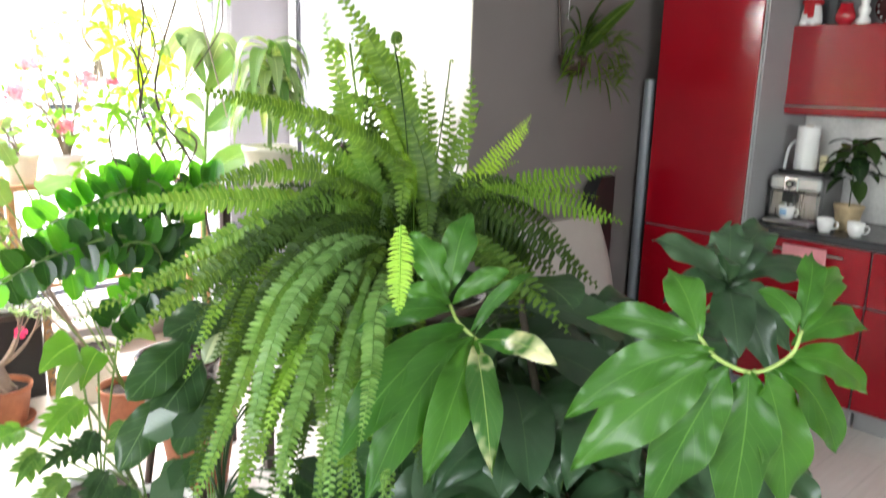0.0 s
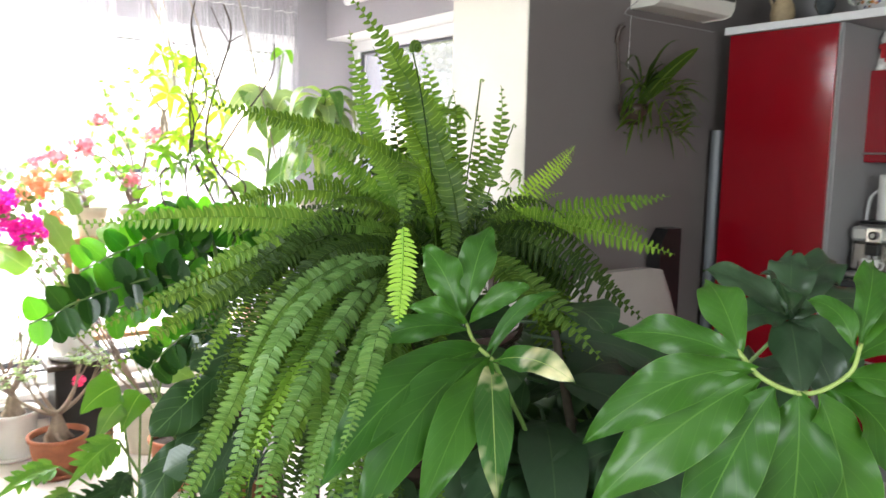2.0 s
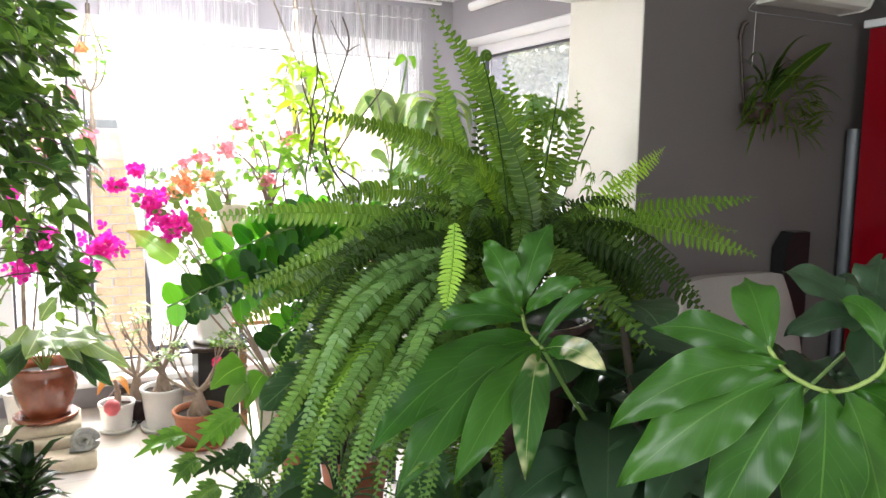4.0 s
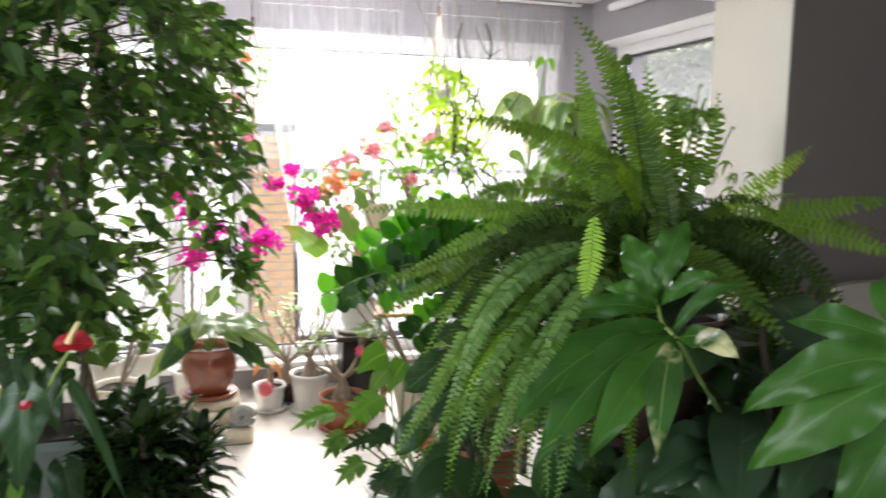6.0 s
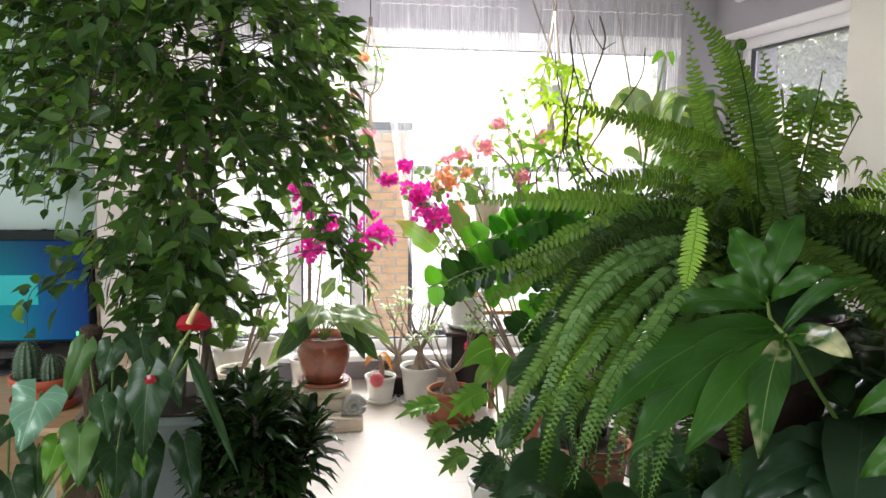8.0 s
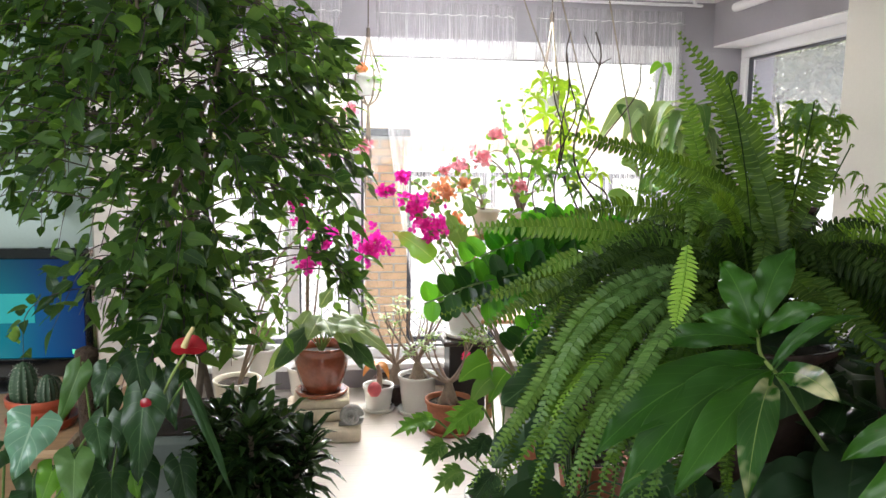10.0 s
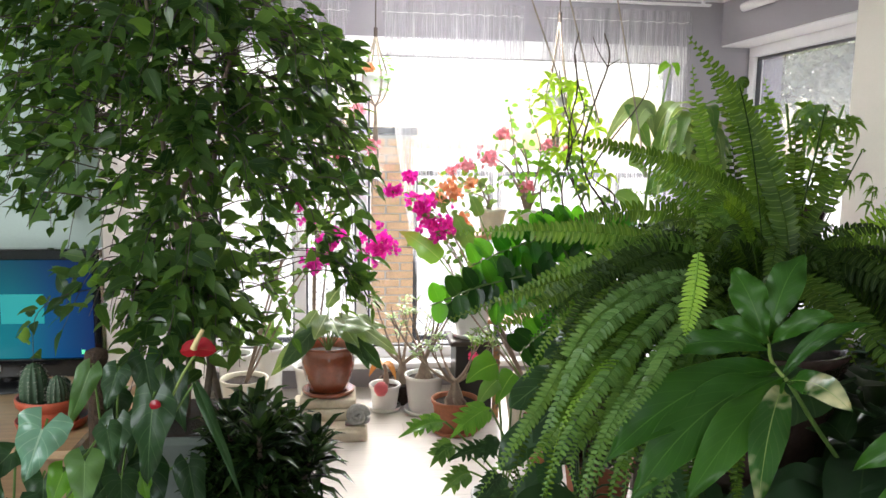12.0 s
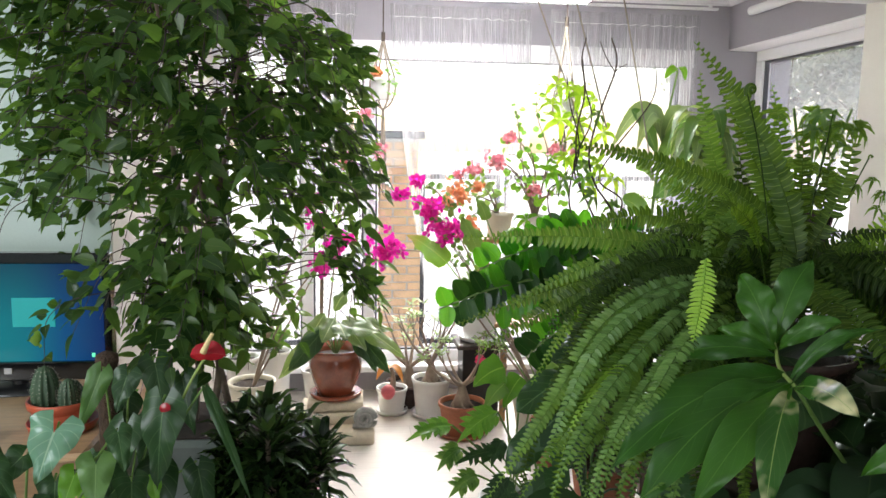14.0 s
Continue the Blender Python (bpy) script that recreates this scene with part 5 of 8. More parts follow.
arch(FERN_MID, 0.030, (0.230, 0.900, 1.420), (-0.060, 0.650, 1.050), HANG, (-0.016, -0.002))
arch(FERN_DARK, 0.030, (0.290, 0.900, 1.440), (0.060, 0.690, 1.060), HANG, (0.010, 0.004))
arch(FERN_DARK, 0.030, (0.310, 0.860, 1.420), (0.110, 0.640, 1.070), HANG, (0.012, -0.004))
arch(FERN_MID, 0.030, (0.270, 0.840, 1.380), (0.070, 0.560, 1.040), HANG, (0.004, -0.010))
arch(FERN_DARK, 0.030, (0.330, 0.900, 1.430), (0.150, 0.700, 1.000), HANG, (0.012, 0.010))
arch(FERN_YOUNG, 0.026, (0.290, 0.930, 1.440), (0.020, 0.700, 1.100), HANG, (0.004, 0.010))
# the pale young frond that hangs down over the crown, green where it leaves it
knee = [C, Vector((0.42, 0.85, 1.44)), Vector((0.30, 0.73, 1.520)), Vector((0.238, 0.66, 1.512)), Vector((0.215, 0.638, 1.440))]
frond(fern, FERN, spline(knee, 10), (-0.5, -0.8, 0.25), 0.021, 0.45, 0.0085, 0.0040, 0.05, 8.0)
frond(fern, FERN_YOUNG, spline([(0.215, 0.638, 1.440), (0.211, 0.632, 1.40), (0.201, 0.620, 1.36), (0.185, 0.602, 1.316)], 10), (-0.55, -0.85, 0.05), 0.0215, 0.0, 0.0064, 0.0034, 0.02, 2.6)
# fronds that fill the heart of the plant, most in the shaded green
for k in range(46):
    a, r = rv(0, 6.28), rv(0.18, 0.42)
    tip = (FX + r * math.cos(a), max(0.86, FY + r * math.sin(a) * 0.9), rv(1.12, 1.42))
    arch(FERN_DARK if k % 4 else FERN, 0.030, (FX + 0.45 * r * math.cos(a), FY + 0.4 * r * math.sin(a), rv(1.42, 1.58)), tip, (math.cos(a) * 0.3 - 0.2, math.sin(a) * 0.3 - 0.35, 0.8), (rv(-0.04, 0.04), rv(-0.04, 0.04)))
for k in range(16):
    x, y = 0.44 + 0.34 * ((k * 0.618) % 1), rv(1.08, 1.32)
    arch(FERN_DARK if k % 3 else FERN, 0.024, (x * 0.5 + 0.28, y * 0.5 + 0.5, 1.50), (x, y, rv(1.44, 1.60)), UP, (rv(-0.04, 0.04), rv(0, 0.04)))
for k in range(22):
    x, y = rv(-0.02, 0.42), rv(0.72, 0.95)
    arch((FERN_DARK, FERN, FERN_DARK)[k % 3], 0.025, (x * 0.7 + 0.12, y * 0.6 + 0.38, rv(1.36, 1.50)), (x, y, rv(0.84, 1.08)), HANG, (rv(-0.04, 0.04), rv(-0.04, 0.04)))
for k in range(7):
    x, y, z = rv(-0.04, 0.16), rv(0.48, 0.66), rv(0.96, 1.10)
    arch(FERN_LIT, 0.021, (x * 0.6 + 0.20, y * 0.6 + 0.48, z + rv(0.26, 0.40)), (x, y, z), HANG, (rv(-0.04, 0.04), rv(-0.04, 0.04)))
for k in range(8):
    x = rv(0.72, 1.0)
    arch(FERN_DARK if k % 2 else FERN, 0.032, (x * 0.6 + 0.22, 0.98, rv(1.44, 1.54)), (x, rv(0.78, 0.98), rv(1.02, 1.25)), RIGHT, (rv(-0.04, 0.04), rv(-0.04, 0.04)))


def fiddlehead(top, curl):
    """A young shoot that is still rolled up at its end."""
    top = Vector(top)
    acc = Acc()
    tube(acc, bez(C, C.lerp(top, 0.6) + Vector((0.02, 0, 0.06)), top, 12), 0.0014, 6)
    part("shoot", acc, FERN_DARK, fern)
    acc = Acc()
    tube(acc, [top + Vector((0.8 * curl * (1 - i / 30) * math.cos(4.0 - 0.42 * i) + curl * 0.5, -0.0004 * i, curl * (1 - i / 30) * math.sin(4.0 - 0.42 * i) + curl * 0.75)) for i in range(26)], lambda v: curl * (0.45 - 0.25 * v), 7)
    part("coil", acc, FERN, fern, "rolled young frond tip")


fiddlehead((0.40, 0.89, 1.715), 0.011)
fiddlehead((0.66, 1.02, 1.69), 0.004)
fiddlehead((0.735, 1.0, 1.60), 0.004)


# palmate philodendron
def leaflet(parent, base, tip, half, material=PALMATE, sag=0.0, face=(-0.5, -0.75, 0.45), fold=0.30):
    """A finger of a palmate leaf: narrow at its foot, waved along the edge, bent a little to one side."""
    base, tip, face = Vector(base), Vector(tip), Vector(face)
    L = (tip - base).length
    aside = (tip - base).cross(face).normalized() * L * rv(-0.07, 0.07)
    mid = base.lerp(tip, 0.5) + Vector((0, 0, 0.15 * L + sag)) + face * 0.03 + aside
    acc = Acc()
    blade(acc, bez(base, mid, tip - Vector((0, 0, 0.01)), 26), face, half, FINGER, fold, half * rv(0.18, 0.34), rv(1.6, 2.8), 8, 0.25, phase=rv(0, 6))
    return part("leaflet", acc, material, parent)


phil = thing("palmate_philodendron", "big palmate philodendron with glossy finger leaves", "house plant", (0.95, 0.80, 0))
top = pot(phil, (0.95, 0.80, 0), 0.19, 0.34, DARKGLAZE, DARKGLAZE)
acc = Acc()
tube(acc, spline([(0.95, 0.80, top - 0.03), (0.93, 0.78, 0.55), (0.90, 0.78, 0.82)], 6), lambda v: 0.028 - 0.006 * v, 10)
part("stem", acc, TWIG, phil)


def petiole(*pts, material=GREENSTEM, r=0.0042):
    acc = Acc()
    tube(acc, spline(pts, 8), lambda v: r * (1.15 - 0.3 * v), 8)
    return part("leaf_stalk", acc, material, phil)


petiole((0.90, 0.78, 0.80), (0.67, 0.80, 0.95), (0.50, 0.70, 1.10), (0.37, 0.62, 1.235))
petiole((0.37, 0.62, 1.235), (0.365, 0.66, 1.255), (0.38, 0.70, 1.275), (0.385, 0.72, 1.29), material=PALESTEM, r=0.0031)
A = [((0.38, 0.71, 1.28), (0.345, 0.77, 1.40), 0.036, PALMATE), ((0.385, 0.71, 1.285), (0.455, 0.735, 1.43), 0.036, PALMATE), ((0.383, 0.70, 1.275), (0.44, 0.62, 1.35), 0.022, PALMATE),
     ((0.37, 0.64, 1.24), (0.46, 0.60, 1.34), 0.015, PALMATE), ((0.365, 0.62, 1.235), (0.345, 0.43, 1.262), 0.026, PALMATE_FLECKED), ((0.366, 0.625, 1.24), (0.52, 0.63, 1.335), 0.010, PALMATE), ((0.38, 0.70, 1.275), (0.29, 0.73, 1.315), 0.022, PALMATE),
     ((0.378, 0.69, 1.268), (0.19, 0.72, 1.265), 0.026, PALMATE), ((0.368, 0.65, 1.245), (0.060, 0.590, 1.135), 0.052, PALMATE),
     ((0.362, 0.63, 1.24), (0.085, 0.545, 1.085), 0.048, PALMATE), ((0.36, 0.62, 1.235), (0.15, 0.50, 1.11), 0.040, PALMATE), ((0.36, 0.615, 1.232), (0.225, 0.44, 1.125), 0.032, PALMATE_FLECKED)]
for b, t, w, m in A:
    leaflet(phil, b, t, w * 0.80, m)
petiole((0.90, 0.78, 0.80), (0.82, 0.55, 0.95), (0.66, 0.34, 1.13), (0.545, 0.235, 1.258))
petiole((0.51, 0.31, 1.30), (0.512, 0.275, 1.272), (0.54, 0.232, 1.258), (0.575, 0.20, 1.285), (0.578, 0.19, 1.325), material=PALESTEM, r=0.0031)
B = [((0.51, 0.305, 1.295), (0.55, 0.39, 1.385), 0.030), ((0.51, 0.30, 1.29), (0.455, 0.47, 1.305), 0.026), ((0.512, 0.285, 1.28), (0.34, 0.41, 1.19), 0.034),
     ((0.513, 0.275, 1.272), (0.35, 0.40, 1.11), 0.046), ((0.52, 0.26, 1.265), (0.43, 0.32, 1.04), 0.044), ((0.535, 0.24, 1.26), (0.55, 0.25, 1.0), 0.050),
     ((0.55, 0.225, 1.26), (0.64, 0.20, 1.02), 0.044), ((0.56, 0.215, 1.265), (0.76, 0.18, 1.09), 0.040), ((0.57, 0.205, 1.28), (0.80, 0.16, 1.19), 0.036), ((0.576, 0.20, 1.30), (0.78, 0.17, 1.30), 0.030),
     ((0.576, 0.195, 1.315), (0.58, 0.26, 1.375), 0.022), ((0.577, 0.192, 1.32), (0.70, 0.24, 1.42), 0.026), ((0.577, 0.19, 1.315), (0.80, 0.22, 1.37), 0.028)]
for k, (b, t, w) in enumerate(B):
    leaflet(phil, b, t, w * (0.95 if k < 8 else 0.76), PALMATE, 0.0, (-0.62, -0.6, 0.5))
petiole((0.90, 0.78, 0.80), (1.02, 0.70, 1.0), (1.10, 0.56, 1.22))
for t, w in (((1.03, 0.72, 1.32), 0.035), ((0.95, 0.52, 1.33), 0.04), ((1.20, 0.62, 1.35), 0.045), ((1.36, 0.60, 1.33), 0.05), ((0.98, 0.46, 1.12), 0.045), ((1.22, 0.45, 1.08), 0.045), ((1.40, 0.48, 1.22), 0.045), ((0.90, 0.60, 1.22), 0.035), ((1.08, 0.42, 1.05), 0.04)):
    leaflet(phil, (1.10, 0.56, 1.225), t, w, PALMATE_SHADED, 0.0, (-0.5, -0.4, 0.75))

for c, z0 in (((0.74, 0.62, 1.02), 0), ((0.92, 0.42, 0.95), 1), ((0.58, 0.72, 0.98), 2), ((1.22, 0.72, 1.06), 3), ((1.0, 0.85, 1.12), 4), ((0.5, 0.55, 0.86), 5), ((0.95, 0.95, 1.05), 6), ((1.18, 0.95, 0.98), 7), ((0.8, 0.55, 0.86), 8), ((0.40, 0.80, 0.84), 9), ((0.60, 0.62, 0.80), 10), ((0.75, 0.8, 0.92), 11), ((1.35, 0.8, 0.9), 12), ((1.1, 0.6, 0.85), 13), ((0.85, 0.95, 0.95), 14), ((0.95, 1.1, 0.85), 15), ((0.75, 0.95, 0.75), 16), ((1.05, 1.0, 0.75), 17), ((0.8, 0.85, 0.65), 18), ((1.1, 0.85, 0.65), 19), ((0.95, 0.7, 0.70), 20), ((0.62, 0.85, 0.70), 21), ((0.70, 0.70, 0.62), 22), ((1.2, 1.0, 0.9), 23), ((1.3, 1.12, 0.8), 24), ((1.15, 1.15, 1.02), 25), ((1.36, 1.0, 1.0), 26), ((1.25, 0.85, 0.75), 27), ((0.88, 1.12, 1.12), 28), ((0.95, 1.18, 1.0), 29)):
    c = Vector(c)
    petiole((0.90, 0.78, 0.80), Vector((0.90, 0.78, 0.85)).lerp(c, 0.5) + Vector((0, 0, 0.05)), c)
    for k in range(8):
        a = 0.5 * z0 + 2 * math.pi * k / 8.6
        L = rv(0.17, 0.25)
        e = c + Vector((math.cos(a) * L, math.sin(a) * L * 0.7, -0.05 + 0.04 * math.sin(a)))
        leaflet(phil, c, e, 0.042, PALMATE_SHADED, 0.0, (-0.3, -0.5, 0.8))

# dark leaves low between fern and philodendron
rub = thing("rubber_plant", "dark leaved rubber plant in a brown pot", "house plant", (0.66, 0.68, 0))
top = pot(rub, (0.66, 0.68, 0), 0.15, 0.28, DARKGLAZE)
acc = Acc()
tube(acc, spline([(0.66, 0.68, top - 0.02), (0.65, 0.67, 0.6), (0.67, 0.72, 0.95), (0.70, 0.82, 1.2)], 6), lambda v: 0.014 - 0.006 * v, 8)
part("stem", acc, TWIG, rub)
for k in range(34):
    z = 0.45 + 0.024 * k
    a = 2.4 * k + 0.6
    x0, y0 = 0.66 + 0.02 * math.sin(k), 0.68 + 0.005 * k
    L = rv(0.24, 0.36)
    d = Vector((math.cos(a), math.sin(a) * 0.8 - 0.15, rv(-0.2, 0.35)))
    b = Vector((x0, y0, z))
    acc = Acc()
    tube(acc, [b, b + d * 0.05], 0.004, 6)
    blade(acc, bez(b + d * 0.05, b + d * (0.05 + L * 0.5) + Vector((0, 0, 0.03)), b + d * L + Vector((0, 0, -rv(0.02, 0.1))), 12), Vector((-0.2, -0.5, 1)) - d * 0.4, 0.062, OVAL, 0.2, 0.003, 3, 6)
    part("leaf", acc, PALMATE_SHADED if k % 3 else ANTH, rub)

asp = thing("aspidistra", "clump of long dark ribbed leaves in a brown pot", "house plant", (0.30, 0.98, 0))
top = pot(asp, (0.30, 0.98, 0), 0.15, 0.26, DARKGLAZE)
for k in range(44):
    dx, dy, z = -0.36 + 0.95 * ((k * 0.618) % 1), rv(-0.42, 0.05), rv(0.66, 0.96)
    b = Vector((0.30 + dx * 0.12, 0.98 + dy * 0.12, top))
    m = b + Vector((dx * 0.35, dy * 0.35, (z - top) * 1.15))
    t = Vector((0.30 + dx, 0.98 + dy, z - 0.04))
    pts = bez(b, m, t, 24)
    acc = Acc()
    tube(acc, pts[:11], 0.0045, 6)
    blade(acc, pts[9:], (rv(-0.3, 0.3), -0.6, 0.8), 0.068, LANCE, 0.35, 0.003, 4, 6)
    part("leaf", acc, ANTH if k % 2 else PALMATE_SHADED, asp)


# weeping fig
FIGLEAF = lambda v: max(0.0, math.sin(math.pi * v ** 0.78)) ** 0.95 * (1 - 0.42 * v) * 1.25


def fig():
    t = thing("weeping_fig", "tall weeping fig with dense drooping leaves in a grey planter", "tree", (-0.78, 1.98, 0))
    px, py = -0.78, 1.98
    part("planter", boxes(((px - 0.23, py - 0.2, 0), (px + 0.21, py + 0.2, 0.72)), bevel=0.015), GREENPOT, t, "grey green square planter")
    part("soil", boxes(((px - 0.2, py - 0.17, 0.715), (px + 0.18, py + 0.17, 0.726)), bevel=0.002), SOIL, t)
    acc = Acc()
    stems = []
    for k in range(4):
        a = 1.6 * k
        pts = spline([(px + 0.06 * math.cos(a), py + 0.05 * math.sin(a), 0.71), (px + 0.05 * math.cos(a + 1.5) - 0.02, py + 0.04 * math.sin(a + 1.5), 1.05),
                      (px + 0.06 * math.cos(a + 3) - 0.03, py + 0.05 * math.sin(a + 3), 1.45), (px + 0.15 * math.cos(a + 4), py + 0.14 * math.sin(a + 4), 1.85), (px + 0.2 * math.cos(a + 4), py + 0.18 * math.sin(a + 4), 2.2)], 8)
        tube(acc, pts, lambda v: 0.012 * (1 - 0.65 * v), 8)
        stems.append(pts)
    part("trunk", acc, BARK, t)
    twigs, crown = Acc(), Acc()
    rng.seed(21)
    # outline of the crown to the east, by height, with a bay under the upper mass
    rim = ((1.02, -0.62), (1.20, -0.55), (1.28, -0.42), (1.40, -0.29), (1.50, -0.24), (1.60, -0.30), (1.68, -0.35), (1.80, -0.28), (1.90, -0.35), (1.98, -0.44), (2.08, -0.56), (2.32, -0.70))

    def inside(x, z):
        east = next((p[1] + (q[1] - p[1]) * (z - p[0]) / (q[0] - p[0]) for p, q in zip(rim[:-1], rim[1:]) if p[0] <= z <= q[0]), -0.5)
        west = -1.42 if z > 1.38 else -1.0
        return west < x < east

    spots = []
    while len(spots) < 350:
        x, y, z = rv(-1.42, -0.24), py + rv(-0.36, 0.34), 2.32 - 1.32 * rng.random() ** 0.9
        thin = 0.40 if z < 1.20 else 0.38 if z < 1.46 else 0.92
        if x < -1.0:
            thin *= 0.60 if z > 1.62 else 0.45
        elif z > 1.46:
            thin *= 0.72
        if x > -0.75 and 1.22 < z < 1.52:
            thin *= 0.6
        if inside(x, z) and rng.random() < thin:
            spots.append((x, y, z))
    for k in range(42):
        spots.append((rv(-0.97, -0.68), py + rv(-0.3, 0.2), rv(0.98, 1.34)))
    for k in range(3):
        spots.append((rv(-1.20, -1.06), py + rv(-0.25, 0.0), rv(1.08, 1.22)))
    for k in range(7):
        spots.append((rv(-0.36, -0.28), py + rv(-0.15, 0.1), rv(1.16, 1.32)))
    for x, y, z in spots:
        st = rng.choice(stems)
        b = min(st, key=lambda q: abs(q.z - (z + rv(-0.1, 0.15))))
        e = Vector((x, y, z))
        out = Vector((x - px, y - py, 0))
        out = out.normalized() if out.length > 0.05 else Vector((rv(-1, 1), rv(-1, 1), 0)).normalized()
        drop = e + out * rv(0.02, 0.08) + Vector((rv(-0.03, 0.03), rv(-0.03, 0.03), -rv(0.06, 0.17)))
        pts = spline([b.lerp(e, 0.35) + Vector((0, 0, 0.02)), b.lerp(e, 0.75) + Vector((0, 0, 0.06)), e + Vector((0, 0, 0.02)), drop], 6)
        tube(twigs, pts, lambda v: 0.0024 * (1 - 0.6 * v), 5, False)
        n = rng.randint(11, 16)
        for i in range(n):
            v = 0.40 + 0.60 * (i + rv(0, 0.6)) / n
            q = pts[min(int(v * (len(pts) - 1)), len(pts) - 1)]
            side = Vector((-out.y, out.x, 0)) * (1 if i % 2 else -1)
            d = (side * rv(0.2, 0.9) + out * rv(0.0, 1.1) + Vector((rv(-0.4, 0.4), rv(-0.4, 0.4), -rv(-0.4, 1.0)))).normalized()
            L = rv(0.044, 0.082)
            a = q + d * 0.012
            bow = Vector((0, 0, -0.10 * L))
            blade(crown, [a, a + d * L * 0.14, a + d * L * 0.34, a + d * L * 0.58, a + d * L * 0.80 + bow * 0.5, a + d * L + bow * 1.4], out * rv(0.2, 1.0) + Vector((rv(-0.7, 0.7), rv(-0.9, 0.5), rv(0.3, 1.2))), L * rv(0.22, 0.28), FIGLEAF, rv(0.1, 0.35), nu=2)
    tagged(part("twig_mass", twigs, TWIG, t), kind="stuff")
    tagged(part("crown", crown, FICUS, t, "dense crown of small pointed leaves"), kind="stuff")


fig()


# dark dragon plant bush
def bush():
    x0, y0 = -0.575, 1.78
    t = thing("dragon_plant", "dense dark dragon plant with short strap leaves", "house plant", (x0, y0, 0))
    top = pot(t, (x0, y0, 0), 0.16, 0.30, DARKGLAZE)
    acc = Acc()
    for k in range(46):
        a, r = rv(0, 6.28), 0.165 * math.sqrt(rng.random())
        z = rv(0.44, 0.87) - 0.5 * max(0, r - 0.10) - 0.35 * max(0, r * math.cos(a))
        if r > 0.10 and z < 0.56:
            continue
        h = Vector((x0 + r * math.cos(a), y0 + r * math.sin(a) * 0.8, z))
        st = Acc()
        tube(st, spline([(x0 + 0.3 * r * math.cos(a), y0 + 0.3 * r * math.sin(a), top - 0.02), (x0 + 0.6 * r * math.cos(a), y0 + 0.6 * r * math.sin(a), (top + z) / 2), h], 5), 0.008, 6)
        part("stem", st, BARK, t)
        for i in range(34):
            b = 2.39996 * i
            s = i / 34
            L = rv(0.10, 0.15)
            d = Vector((math.cos(b), math.sin(b), 1.5 * s - 0.25 + rv(-0.2, 0.2))).normalized()
            p = h + Vector((0, 0, -0.10 + 0.11 * s))
            e = p + d * L
            blade(acc, [p, p + d * L * 0.35 + Vector((0, 0, 0.006)), p + d * L * 0.7 + Vector((0, 0, 0.006)), e - Vector((0, 0, 0.018))], Vector((0, 0, 1)) - d * 0.3, 0.0165, LANCE, 0.4, nu=2)
    tagged(part("foliage", acc, BUSH, t), kind="stuff")


bush()


# anthurium with moss pole
def heart_leaf(parent, base, stalk, tip, half, material, face=(0.1, -0.9, 0.3), fold=0.18, shape=HEART):
    """A heart shaped leaf on a stalk: stalk is where the blade begins."""
    base, stalk, tip = Vector(base), Vector(stalk), Vector(tip)
    acc = Acc()
    tube(acc, bez(base, base.lerp(stalk, 0.5) + Vector((0, 0, 0.05)), stalk, 8), 0.003, 6)
    stem = part("leaf_stalk", acc, GREENSTEM, parent)
    acc = Acc()
    d = (tip - stalk).normalized()
    blade(acc, bez(stalk - d * half * 0.35, stalk.lerp(tip, 0.5) + Vector(face) * 0.02, tip, 18), face, half, shape, fold, half * 0.15, 2.2, 10, 0.35, phase=rv(0, 6), notch=half * 0.75 if shape is HEART else 0.0)
    return part("leaf", acc, material, parent)


an = thing("anthurium", "tall anthurium tied to a coir pole with one red flower", "house plant", (-0.95, 1.56, 0.0))
top = pot(an, (-0.95, 1.56, 0.0), 0.16, 0.36, TERRA)
acc = Acc()
tube(acc, [(-0.98, 1.58, 0.33), (-0.982, 1.58, 0.6), (-0.98, 1.58, 0.85), (-0.98, 1.58, 1.03)], 0.026, 14)
lathe(acc, [(0.026, 0), (0.030, 0.01), (0.028, 0.028), (0.012, 0.036), (0.0, 0.037)], (-0.98, 1.58, 1.022), 14)
part("coir_pole", acc, MOSS, an, "brown coir covered pole")
for st, tp, w, m in (((-0.805, 1.46, 0.975), (-0.820, 1.42, 0.745), 0.066, ANTH), ((-0.965, 1.50, 1.04), (-1.02, 1.46, 0.88), 0.034, SPATH), ((-0.90, 1.50, 1.03), (-0.925, 1.46, 0.93), 0.040, ANTH),
                   ((-0.705, 1.45, 1.0), (-0.585, 1.40, 0.70), 0.018, ANTH), ((-0.945, 1.40, 0.845), (-0.925, 1.35, 0.70), 0.060, ANTH), ((-0.91, 1.50, 0.90), (-0.93, 1.45, 0.74), 0.055, ANTH),
                   ((-0.84, 1.5, 0.78), (-0.83, 1.42, 0.58), 0.060, ANTH), ((-0.74, 1.5, 0.78), (-0.70, 1.43, 0.62), 0.045, ANTH), ((-0.98, 1.42, 0.80), (-1.0, 1.38, 0.70), 0.022, BRIGHT), ((-0.84, 1.46, 0.76), (-0.82, 1.42, 0.70), 0.026, BRIGHT), ((-0.88, 1.66, 1.02), (-0.84, 1.60, 0.86), 0.05, ANTH), ((-0.80, 1.64, 0.98), (-0.76, 1.58, 0.82), 0.045, ANTH), ((-0.95, 1.64, 0.92), (-0.97, 1.58, 0.78), 0.05, ANTH), ((-0.86, 1.58, 0.88), (-0.88, 1.52, 0.72), 0.055, ANTH)):
    heart_leaf(an, (-0.95, 1.56, 0.55), st, tp, w, m, (rv(-0.3, 0.5), -0.85, rv(0.0, 0.4)), 0.3)
acc = Acc()
tube(acc, bez((-0.80, 1.50, 0.86), (-0.76, 1.46, 1.0), (-0.685, 1.44, 1.095), 10), 0.0035, 6)
